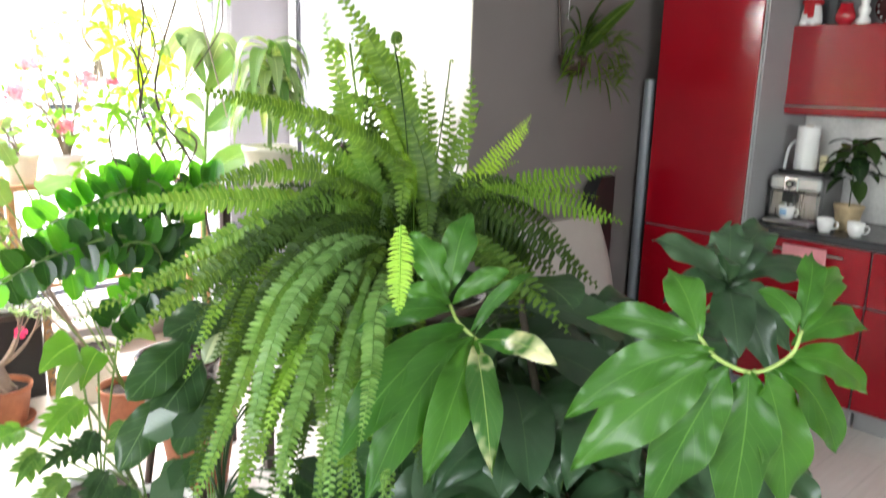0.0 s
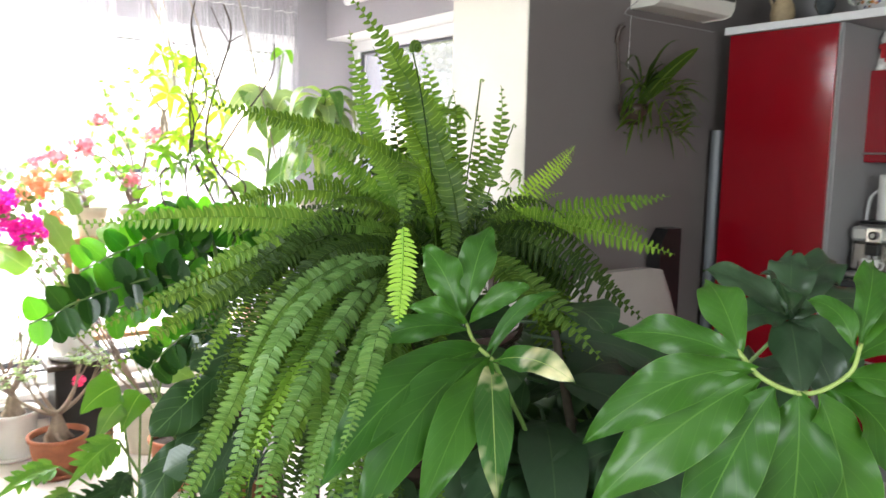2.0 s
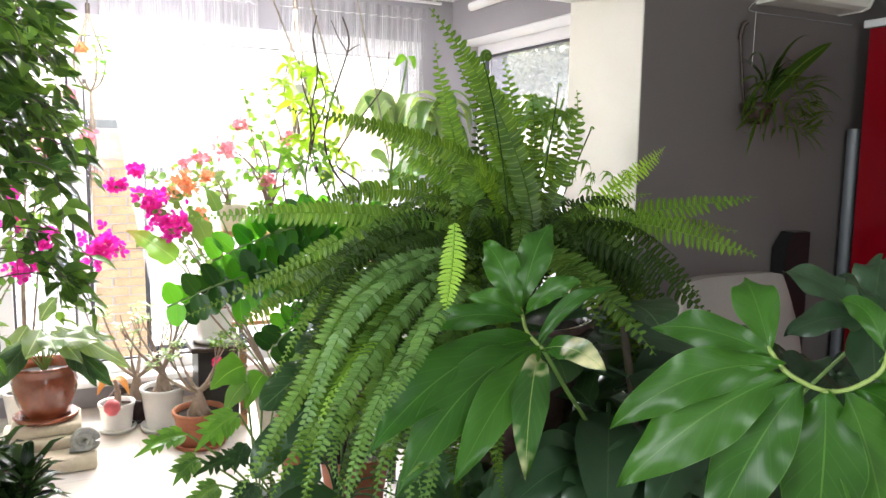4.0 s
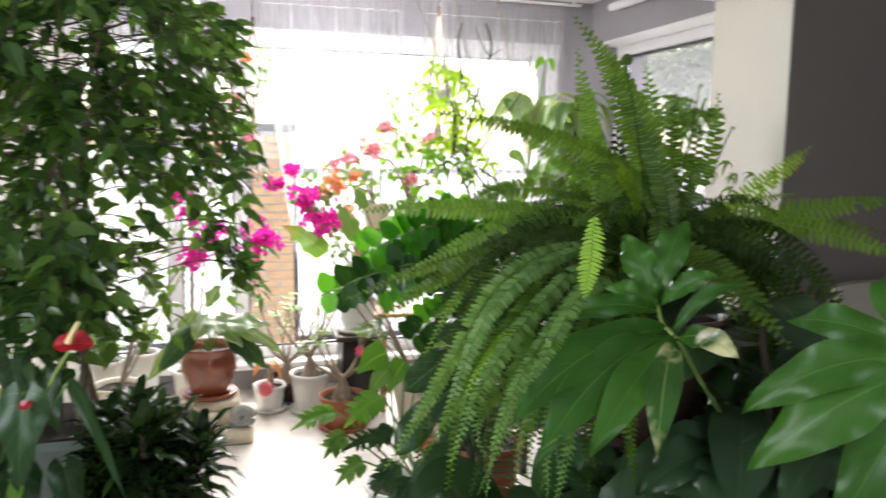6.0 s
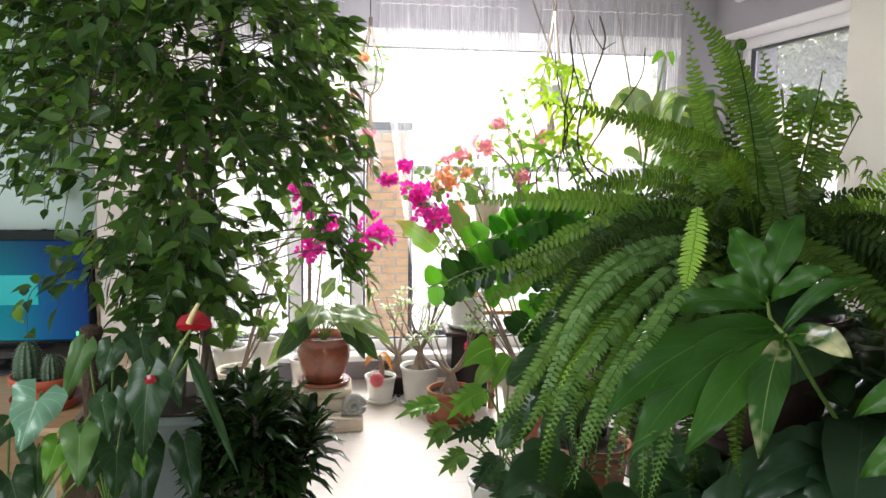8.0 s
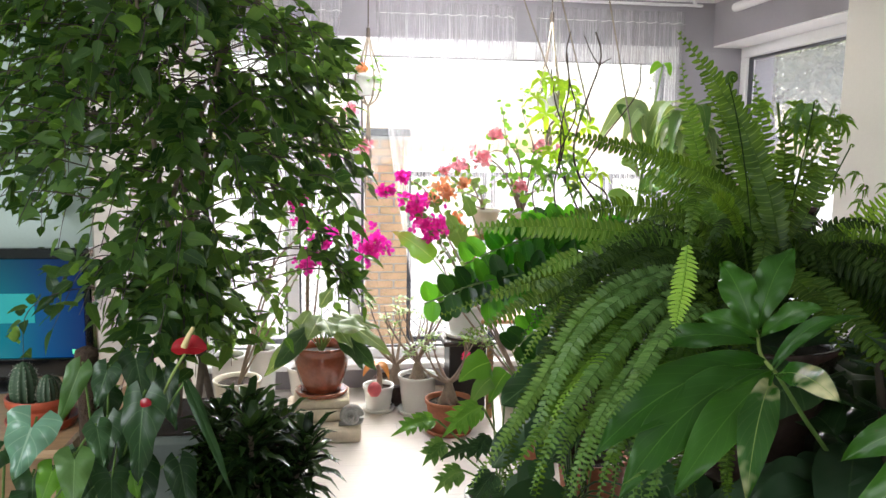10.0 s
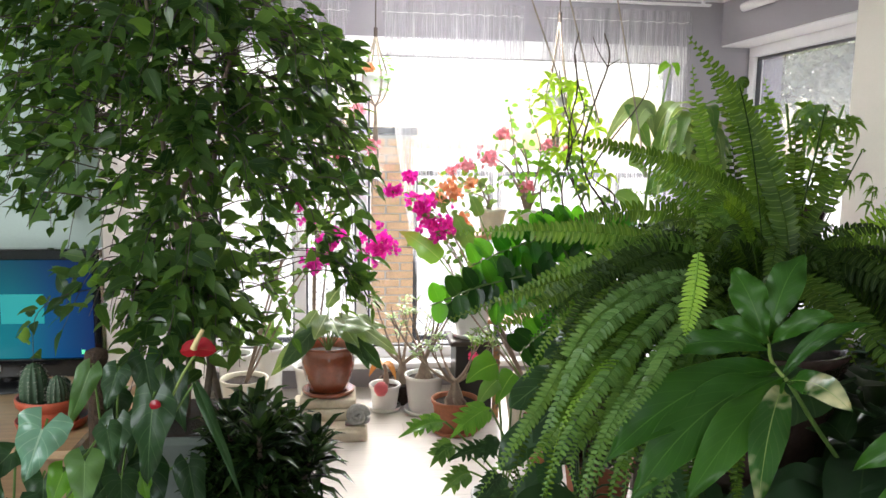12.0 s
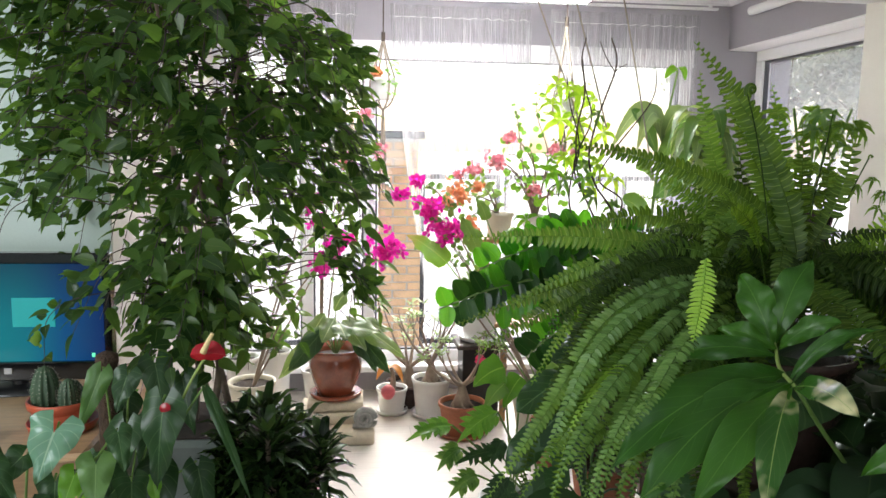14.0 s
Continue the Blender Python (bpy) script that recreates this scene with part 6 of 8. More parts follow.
part("flower_stalk", acc, PALESTEM, an)
acc = Acc()
blade(acc, bez((-0.735, 1.43, 1.085), (-0.69, 1.42, 1.10), (-0.645, 1.42, 1.085), 12), (0.1, -0.6, 0.8), 0.031, OVAL, 0.3, 0.003, 2, 8)
part("spathe", acc, SPATHE, an, "glossy red spathe")
acc = Acc()
tube(acc, bez((-0.70, 1.415, 1.095), (-0.69, 1.41, 1.12), (-0.675, 1.41, 1.145), 6), lambda v: 0.008 * (1 - 0.4 * v), 8)
part("spadix", acc, surface("cream spadix", (0.75, 0.60, 0.28), 0.6, 0.1, 60, 200, 0.3), an, "cream spadix")
acc = Acc()
blade(acc, bez((-0.815, 1.44, 0.945), (-0.80, 1.43, 0.955), (-0.785, 1.43, 0.945), 8), (0.1, -0.8, 0.5), 0.012, OVAL, 0.3, nu=4)
part("spathe", acc, SPATHE, an, "small red spathe")

# pale leaved plant before the desk
sy = thing("arrowhead_plant", "pale grey green arrowhead plant before the desk", "house plant", (-1.12, 1.34, 0))
top = pot(sy, (-1.12, 1.34, 0), 0.16, 0.55, CREAMPOT)
for st, tp, w, m in (((-0.985, 1.25, 0.985), (-1.015, 1.19, 0.868), 0.066, PALELEAF), ((-0.905, 1.24, 0.905), (-0.895, 1.18, 0.790), 0.046, SPATH), ((-1.145, 1.20, 0.945), (-1.035, 1.13, 0.850), 0.050, ANTH), ((-1.14, 1.18, 0.86), (-1.03, 1.10, 0.775), 0.052, ANTH),
                     ((-1.05, 1.24, 0.92), (-1.11, 1.18, 0.855), 0.040, ANTH), ((-0.87, 1.28, 0.955), (-0.84, 1.22, 0.875), 0.034, ANTH), ((-0.945, 1.23, 0.88), (-0.965, 1.18, 0.80), 0.036, BRIGHT), ((-1.04, 1.2, 0.82), (-0.99, 1.14, 0.72), 0.05, ANTH), ((-1.00, 1.26, 0.86), (-0.985, 1.20, 0.76), 0.05, ANTH), ((-0.90, 1.32, 0.87), (-0.93, 1.27, 0.75), 0.05, ANTH), ((-0.85, 1.30, 0.83), (-0.84, 1.24, 0.72), 0.045, ANTH)):
    heart_leaf(sy, (-1.12, 1.34, top), st, tp, w, m, (rv(-0.1, 0.6), -0.55, rv(0.6, 1.0)), 0.3)


# cactus bowl
def cactus(parent, x, y, z, r, h):
    acc = Acc()
    rows = []
    for i in range(13):
        v = i / 12
        rr = r * (math.sin(math.pi * (0.16 + 0.84 * v) * 0.98) ** 0.5 if v < 1 else 0.02)
        row = []
        for k in range(48):
            a = 2 * math.pi * k / 48
            q = rr * (1 + 0.10 * math.cos(a * 12))
            row.append((x + q * math.cos(a), y + q * math.sin(a), z + h * v))
        rows.append(row)
    acc.grid(rows, wrap=True)
    body = part("cactus", acc, surface("cactus skin", (0.045, 0.085, 0.04), 0.6, 0.2, 12, 80, 0.2) if "cactus skin" not in bpy.data.materials else bpy.data.materials["cactus skin"], parent)
    acc = Acc()
    for k in range(12):
        a = 2 * math.pi * k / 12
        for i in range(1, 12):
            v = i / 12
            rr = r * math.sin(math.pi * (0.16 + 0.84 * v) * 0.98) ** 0.5 * 1.1
            p = Vector((x + rr * math.cos(a), y + rr * math.sin(a), z + h * v))
            for _ in range(3):
                d = Vector((math.cos(a) + rv(-0.7, 0.7), math.sin(a) + rv(-0.7, 0.7), rv(-0.7, 0.7))).normalized()
                e = p + d * 0.010
                s = d.cross(Vector((0, 0, 1))) * 0.0006
                acc.poly([p - s, p + s, e])
    tagged(part("spines", acc, CREAMPOT, body), kind="stuff")


cb = thing("cactus_bowl", "round cacti in an orange red plastic bowl with saucer", "cactus", (-1.15, 1.72, 0.8))
top = pot(cb, (-1.15, 1.72, 0.8), 0.088, 0.080, REDPOT, REDPOT, 0.78)
cactus(cb, -1.190, 1.71, top - 0.01, 0.035, 0.135)
cactus(cb, -1.125, 1.70, top - 0.01, 0.026, 0.100)
cactus(cb, -1.135, 1.77, top - 0.01, 0.024, 0.075)
cactus(cb, -1.088, 1.73, top - 0.01, 0.022, 0.07)
for k in range(30):
    a, r = rv(0, 6.28), 0.074 * math.sqrt(rng.random())
    acc = Acc()
    q = rv(0.004, 0.008)
    lathe(acc, [(0.001, -q), (q, -q * 0.4), (q * 0.9, q * 0.4), (0.001, q * 0.8)], (-1.15 + r * math.cos(a), 1.72 + r * math.sin(a), top + 0.004), 6)
    part("pebble", acc, STONE if k % 2 else GREYSTONE, cb)
solo("computer_mouse", (lambda q: (lathe(q, [(0.03, 0), (0.034, 0.01), (0.028, 0.026), (0.0, 0.033)], (-1.33, 1.64, 0.801), 20, (0.8, 1.4)), q)[1])(Acc()), BLACK, "black computer mouse on the desk", "mouse", base=(-1.33, 1.64, 0.801))


# ---- bay plants on the floor ----
def adenium(x, y, r, h, material, saucer, height, spread, seed_turn, label, leaves, bare=0.0):
    t = thing("adenium", label, "succulent", (x, y, 0), "adeniums on the floor")
    top = pot(t, (x, y, 0), r, h, material, saucer, 0.8)
    acc = Acc()
    caud = spread * 0.25
    lathe(acc, [(caud * 0.9, -0.02), (caud * 1.05, 0.015), (caud * 0.85, 0.05), (caud * 0.5, 0.10), (caud * 0.3, 0.14)], (x, y, top), 18)
    for k in range(5):
        a = seed_turn + 1.25 * k
        tube(acc, spline([(x + caud * 0.3 * math.cos(a), y + caud * 0.3 * math.sin(a), top + 0.05), (x + caud * 1.0 * math.cos(a), y + caud * 1.0 * math.sin(a), top + 0.02), (x + caud * 1.35 * math.cos(a + 0.5), y + caud * 1.35 * math.sin(a + 0.5), top - 0.01)], 5), lambda v: caud * 0.32 * (1 - 0.5 * v), 8)
    part("caudex", acc, CAUDEX, t, "swollen pale trunk")
    lv = Acc()
    base = Vector((x, y, top + 0.12))
    for k in range(6):
        acc = Acc()
        a = seed_turn + 1.05 * k
        e = Vector((x + spread * rv(0.7, 1.1) * math.cos(a), y + spread * rv(0.5, 0.8) * math.sin(a), top + 0.12 + (height - 0.12) * rv(0.35, 0.7)))
        tube(acc, bez(base, base.lerp(e, 0.6) + Vector((rv(-0.02, 0.02), 0, -0.04)), e, 7), lambda v: 0.012 - 0.007 * v, 7)
        for j in range(3):
            b = a + rv(-0.8, 0.8)
            f = e + Vector((math.cos(b) * spread * 0.3, math.sin(b) * spread * 0.25, rv(0.06, height * 0.32)))
            tube(acc, bez(e, e.lerp(f, 0.5) + Vector((math.cos(b) * 0.015, 0, 0)), f, 5), lambda v: 0.004 - 0.0015 * v, 6)
            if j == 2:
                part("branch", acc, CAUDEX, t)
            if rng.random() < bare:
                continue
            for i in range(leaves):
                c = 2.4 * i
                d = Vector((math.cos(c), math.sin(c), rv(0.0, 0.8))).normalized()
                L = rv(0.035, 0.065)
                p = f - Vector((0, 0, 0.003 * i))
                blade(lv, [p, p + d * L * 0.4, p + d * L * 0.75, p + d * L - Vector((0, 0, 0.008))], Vector((0, 0, 1)) - d * 0.3, L * 0.2, OBOV, 0.25, nu=2)
    tagged(part("foliage", lv, ADEN, t), kind="stuff")
    return t, top


adenium(0.03, 4.23, 0.145, 0.13, DARKGLAZE, DARKGLAZE, 0.58, 0.20, 0.3, "branching adenium in a dark brown pot by the window", 9)
adenium(0.145, 3.99, 0.115, 0.225, WHITEPOT, WHITEPOT, 0.50, 0.17, 1.1, "bare branched adenium in a ribbed white pot", 6, 0.4)
ad, _ = adenium(0.287, 3.66, 0.130, 0.18, TERRA, TERRA, 0.42, 0.20, 2.0, "thick rooted adenium in a terracotta pot with a pink bloom", 8)
acc = Acc()
for k in range(5):
    a = 1.257 * k
    d = Vector((math.cos(a), -0.25, math.sin(a)))
    p = Vector((0.375, 3.60, 0.45))
    blade(acc, [p, p + d * 0.014, p + d * 0.028, p + d * 0.032], (0, -1, 0.2), 0.014, OBOV, 0.1, nu=2)
part("bloom", acc, leaf("pink bloom", (0.75, 0.03, 0.12), (0.85, 0.08, 0.22), None, 0.5, 0.3, thru=(1.1, 1.1, 1.1)), ad, "pink five petalled bloom")

# small white pot with a pink ball and an orange leaf
sw = thing("small_potted_plant", "small white pot with a pink ball and orange leaf", "house plant", (-0.12, 3.66, 0))
top = pot(sw, (-0.12, 3.66, 0), 0.092, 0.15, WHITEPOT, WHITEPOT, 0.8)
acc = Acc()
tube(acc, bez((-0.12, 3.66, top - 0.01), (-0.10, 3.66, top + 0.1), (-0.13, 3.65, top + 0.16), 6), lambda v: 0.022 - 0.014 * v, 8)
part("caudex", acc, CAUDEX, sw)
acc = Acc()
lathe(acc, [(0.001, -0.045), (0.025, -0.038), (0.042, -0.01), (0.04, 0.02), (0.02, 0.04), (0.001, 0.044)], (-0.150, 3.515, 0.175), 18)
part("pink_ball", acc, surface("pink foil", (0.75, 0.14, 0.17), 0.35, 0.15, 20, 60, 0.1), sw, "round pink ornament")
for dx, dz in ((-0.09, -0.07), (0.07, -0.09), (-0.03, -0.02)):
    acc = Acc()
    blade(acc, bez((-0.13, 3.64, 0.30), (-0.13 + dx * 0.6, 3.57, 0.335), (-0.13 + dx, 3.54, 0.31 + dz), 8), (0.1, -0.6, 0.8), 0.022, LANCE, 0.2, nu=4)
    part("leaf", acc, leaf("orange leaf", (0.55, 0.16, 0.05), (0.65, 0.28, 0.08), None, 0.5, 0.35, thru=(1.2, 1.2, 1.0)) if "orange leaf" not in bpy.data.materials else bpy.data.materials["orange leaf"], sw)

sw.location.x += 0.03
sw.location.y += 0.39

# peace lily in a brown glazed pot on cream stones
def stone_block(x0, x1, y0, y1, z0, z1, label, material=STONE):
    acc = Acc()
    lo, hi = Vector((x0, y0, z0)), Vector((x1, y1, z1))
    box(acc, lo, hi, 0.012)
    return solo("stone_block", acc, material, label, "stone", group="stacked stone blocks", base=((x0 + x1) / 2, (y0 + y1) / 2, z0))


stone_block(-0.70, -0.21, 3.52, 3.94, 0.0, 0.085, "flat cream stone slab on the floor")
stone_block(-0.62, -0.28, 3.62, 3.92, 0.0855, 0.15, "smaller cream stone block on a slab")
stone_block(-0.58, -0.27, 3.64, 3.92, 0.1505, 0.205, "smaller cream stone block on a slab")
sn = thing("snail_ornament", "round grey stone snail ornament on a slab", "ornament", (-0.26, 3.36, 0.086))
acc = Acc()
pts = []
for i in range(40):
    a = i / 39 * 4.2 * math.pi
    r = 0.052 * (1 - i / 46)
    pts.append((-0.265 + r * math.cos(a), 3.36 - 0.012 - 0.02 * i / 39, 0.145 + r * math.sin(a)))
tube(acc, pts, lambda v: 0.022 * (1 - 0.55 * v), 10)
lathe(acc, [(0.001, -0.03), (0.03, -0.02), (0.042, 0.0), (0.03, 0.02), (0.001, 0.03)], (-0.265, 3.362, 0.145), 16, (1, 0.6))
part("shell", acc, GREYSTONE, sn)
acc = Acc()
tube(acc, spline([(-0.33, 3.36, 0.098), (-0.26, 3.36, 0.098), (-0.215, 3.36, 0.105), (-0.205, 3.36, 0.13)], 5), lambda v: 0.013, 8)
part("foot", acc, GREYSTONE, sn)
sn.location.y += 0.205

pl = thing("peace_lily", "broad leaved peace lily in a glazed brown pot", "house plant", (-0.45, 3.55, 0.206))
acc = Acc()
lathe(acc, [(0.12, 0), (0.145, 0.006), (0.15, 0.025), (0.14, 0.028)], (-0.45, 3.55, 0.206), 32)
part("saucer", acc, GLAZE, pl)
acc = Acc()
lathe(acc, [(0.095, 0.018), (0.105, 0.026), (0.125, 0.08), (0.145, 0.15), (0.15, 0.19), (0.142, 0.225), (0.138, 0.24), (0.155, 0.262), (0.157, 0.28), (0.148, 0.282), (0.13, 0.24), (0.125, 0.225)], (-0.45, 3.55, 0.206), 36)
part("pot", acc, GLAZE, pl, "glossy brown glazed pot")
acc = Acc()
lathe(acc, [(0.128, 0.232), (0.06, 0.238), (0.0, 0.24)], (-0.45, 3.55, 0.206), 20)
part("soil", acc, SOIL, pl)
LILY = leaf("striped soft leaf", (0.07, 0.13, 0.055), (0.16, 0.24, 0.11), (0.34, 0.44, 0.26), 0.32, 0.28, 13.0, 0.06, 0.4, side_veins=0.5)
for st, tp, w, m in (((-0.40, 3.50, 0.62), (-0.20, 3.40, 0.60), 0.055, LILY), ((-0.37, 3.52, 0.66), (-0.06, 3.46, 0.44), 0.052, LILY), ((-0.50, 3.48, 0.62), (-0.68, 3.42, 0.44), 0.050, LILY), ((-0.52, 3.55, 0.66), (-0.60, 3.5, 0.52), 0.05, LILY), ((-0.45, 3.6, 0.70), (-0.38, 3.62, 0.80), 0.04, LILY),
                     ((-0.52, 3.45, 0.60), (-0.70, 3.36, 0.40), 0.048, ANTH), ((-0.55, 3.5, 0.56), (-0.76, 3.44, 0.34), 0.045, LILY), ((-0.35, 3.6, 0.62), (-0.12, 3.6, 0.56), 0.045, LILY), ((-0.43, 3.44, 0.64), (-0.39, 3.34, 0.58), 0.048, LILY), ((-0.36, 3.50, 0.60), (-0.22, 3.40, 0.38), 0.050, ANTH), ((-0.40, 3.48, 0.64), (-0.28, 3.40, 0.50), 0.045, LILY),
                     ((-0.34, 3.50, 0.58), (-0.14, 3.42, 0.36), 0.045, ANTH), ((-0.46, 3.46, 0.66), (-0.52, 3.36, 0.56), 0.045, LILY)):
    heart_leaf(pl, (-0.45, 3.55, 0.43), st, tp, w * 1.25, m, (rv(-0.3, 0.4), -0.6, rv(0.5, 0.9)), 0.3, LANCE)

pl.location.x += 0.025
pl.location.y += 0.23

# pots on the window ledge
for x, r, h, m in ((-0.80, 0.085, 0.15, WHITEPOT), (-1.0, 0.10, 0.13, WHITEPOT)):
    t = thing("potted_seedling", "small plant in a plain white pot on the ledge", "house plant", (x, 4.30 if x > -0.9 else 4.2, 0.0), "pots by the window")
    y = 4.26 if x > -0.9 else 4.2
    zt = pot(t, (x, y, 0.0), r, h + 0.2, m, None, 0.85)
    for k in range(9):
        a = 0.7 * k
        acc = Acc()
        e = Vector((x + 0.12 * math.cos(a), y + 0.1 * math.sin(a), zt + rv(0.08, 0.25)))
        blade(acc, bez((x, y, zt), (x + 0.03 * math.cos(a), y, zt + 0.15), e, 8), (0, -0.4, 0.9), 0.025, LANCE, 0.2, nu=4)
        part("leaf", acc, SPATH, t)


# bougainvilleas
YOUNG = leaf("soft green leaf", (0.09, 0.24, 0.03), (0.17, 0.36, 0.05), (0.28, 0.44, 0.1), 0.4, 0.4, 7.0, 0.04, 0.7)
def flower_head(parent, c, size, material, n, label=""):
    acc = Acc()
    for k in range(n):
        q = Vector((rng.gauss(0, 0.42), rng.gauss(0, 0.38), rng.gauss(0, 0.34))) * size
        o = Vector(c) + q
        face = Vector((rv(-1, 1), rv(-1.4, 0.4), rv(-0.6, 1))).normalized()
        side = face.cross(Vector((0.2, 0.1, 1))).normalized()
        up = face.cross(side)
        L = rv(0.024, 0.036)
        for j in range(3):
            a = 2.094 * j + k
            d = (side * math.cos(a) + up * math.sin(a) + face * 0.55).normalized()
            blade(acc, [o, o + d * L * 0.35, o + d * L * 0.75, o + d * L], face - d * 0.4, L * 0.42, OVAL, 0.15, nu=2)
    return tagged(part("flower_head", acc, material, parent, label), kind="stuff")


def bougainvillea(name_label, root, base_z, pot_args, shoots, material, count):
    """shoots: rows of points for a woody shoot; flowers sit at its end."""
    x, y = root
    t = thing("bougainvillea", name_label, "flowering plant", (x, y, base_z), "bougainvilleas at the window")
    r, h, pm = pot_args
    top = pot(t, (x, y, base_z), r, h, pm)
    acc, lv = Acc(), Acc()
    for pts, size in shoots:
        path = spline([(x, y, top - 0.02), *pts], 8)
        acc = Acc()
        tube(acc, path, lambda v: 0.007 * (1 - 0.75 * v), 6)
        part("branch", acc, CAUDEX, t)
        for q in path[len(path) // 3::2]:
            for _ in range(1 if material is ROSE else 2):
                d = Vector((rv(-1, 1), rv(-1, 1), rv(-0.5, 0.7))).normalized()
                L = rv(0.03, 0.055)
                q2 = q + Vector((rv(-0.03, 0.03), rv(-0.03, 0.03), rv(-0.03, 0.03)))
                blade(lv, [q2, q2 + d * L * 0.2, q2 + d * L * 0.5, q2 + d * L * 0.8, q2 + d * L], (rv(-0.6, 0.6), -0.8, rv(0.0, 0.8)), L * (0.42 if material is ROSE else 0.34), OVAL, 0.2, nu=2)
        if size:
            flower_head(t, pts[-1], size * (1.05 if material is MAGENTA else 0.95), material, int(count * (2.1 if material is MAGENTA else 1.7 if material is PEACH else 1.4) * size / 0.1))
    tagged(part("foliage", lv, YOUNG if material is ROSE else ADEN if material is PEACH else SPATH, t), kind="stuff")
    return t


bougainvillea("magenta bougainvillea with arching shoots in a cream pot", (0.72, 3.72), 0.0, (0.14, 0.28, CREAMPOT),
              [([(0.35, 3.7, 0.7), (0.2, 3.68, 1.0), (-0.14, 3.70, 1.06)], 0.105), ([(0.4, 3.7, 0.8), (0.25, 3.55, 1.05), (0.16, 3.50, 1.17)], 0.105), ([(0.38, 3.7, 0.9), (0.2, 3.55, 1.2), (0.06, 3.50, 1.30)], 0.075),
               ([(0.36, 3.7, 1.0), (0.15, 3.6, 1.35), (0.02, 3.60, 1.435)], 0.035), ([(0.34, 3.7, 0.9), (0.05, 3.6, 1.3), (-0.08, 3.60, 1.365)], 0.035)], MAGENTA, 30)
bougainvillea("magenta bougainvillea behind the fig in a cream pot", (-0.90, 3.85), 0.0, (0.13, 0.28, CREAMPOT),
              [([(-0.7, 3.75, 0.7), (-0.5, 3.6, 1.0), (-0.39, 3.50, 1.12)], 0.07), ([(-0.7, 3.75, 0.6), (-0.55, 3.6, 0.9), (-0.47, 3.50, 1.01)], 0.075), ([(-0.72, 3.8, 0.8), (-0.62, 3.65, 1.2), (-0.54, 3.60, 1.31)], 0.06),
               ([(-0.7, 3.8, 0.9), (-0.5, 3.6, 1.15), (-0.50, 3.55, 1.22)], 0.05)], MAGENTA, 26)
bougainvillea("rose pink bougainvillea on a trellis behind the fig", (-0.52, 4.15), 0.0, (0.12, 0.26, WHITEPOT),
              [([(-0.45, 4.1, 0.8), (-0.4, 3.95, 1.3), (-0.35, 3.80, 1.55)], 0.07), ([(-0.5, 4.1, 0.9), (-0.3, 3.95, 1.4), (-0.19, 3.80, 1.585)], 0.05), ([(-0.5, 4.1, 1.0), (-0.45, 3.95, 1.5), (-0.40, 3.82, 1.66)], 0.04), ([(-0.5, 4.1, 1.0), (-0.3, 3.95, 1.6), (-0.27, 3.85, 1.80)], 0.045)], ROSE, 26)

sh = thing("plant_shelf", "narrow pine shelf on legs before the window", "shelf", (0.95, 4.05, 0))
part("board", boxes(((0.42, 3.93, 1.06), (1.50, 4.20, 1.085)), bevel=0.004), WOOD, sh)
part("board", boxes(((0.42, 3.93, 0.55), (1.50, 4.20, 0.575)), bevel=0.004), WOOD, sh)
for x in (0.46, 1.46):
    for y in (3.95, 4.18):
        part("leg", boxes(((x - 0.018, y - 0.018, 0), (x + 0.018, y + 0.018, 1.059)), bevel=0.003), WOOD, sh)
bougainvillea("peach bougainvillea in a cream pot on the shelf", (0.55, 4.05), 1.086, (0.085, 0.15, CREAMPOT),
              [([(0.5, 4.0, 1.3), (0.4, 3.8, 1.4), (0.22, 3.60, 1.37)], 0.085), ([(0.5, 4.0, 1.25), (0.35, 3.75, 1.25), (0.28, 3.6, 1.19)], 0.07), ([(0.5, 4.0, 1.3), (0.3, 3.8, 1.35), (0.12, 3.65, 1.30)], 0.06), ([(0.52, 4.0, 1.3), (0.45, 3.85, 1.42), (0.36, 3.7, 1.40)], 0.03)], PEACH, 28)
bougainvillea("rose pink bougainvillea in a cream pot on the shelf", (0.77, 4.05), 1.086, (0.08, 0.14, WHITEPOT),
              [([(0.75, 4.0, 1.4), (0.6, 3.85, 1.58), (0.46, 3.70, 1.55)], 0.06), ([(0.7, 4.0, 1.4), (0.5, 3.85, 1.55), (0.32, 3.70, 1.50)], 0.05), ([(0.75, 4.0, 1.3), (0.73, 3.95, 1.35), (0.72, 3.9, 1.38)], 0.045), ([(0.8, 4.0, 1.4), (0.84, 3.95, 1.55), (0.85, 3.9, 1.62)], 0.04),
               ([(0.75, 4.0, 1.5), (0.6, 3.9, 1.7), (0.55, 3.8, 1.68)], 0.035), ([(0.76, 4.0, 1.4), (0.70, 3.9, 1.6), (0.62, 3.85, 1.62)], 0.0), ([(0.7, 4.0, 1.35), (0.55, 3.8, 1.5), (0.24, 3.68, 1.47)], 0.03), ([(0.7, 4.0, 1.4), (0.62, 3.9, 1.75), (0.60, 3.85, 1.85)], 0.0), ([(0.8, 4.0, 1.4), (0.80, 3.9, 1.6), (0.72, 3.85, 1.80), (0.70, 3.8, 1.95)], 0.0), ([(0.8, 4.0, 1.3), (0.90, 3.9, 1.45), (0.95, 3.85, 1.6)], 0.03), ([(0.75, 4.0, 1.3), (0.62, 3.85, 1.42), (0.52, 3.8, 1.38)], 0.0), ([(0.75, 4.0, 1.3), (0.86, 3.85, 1.36), (0.92, 3.8, 1.30)], 0.0)], ROSE, 26)

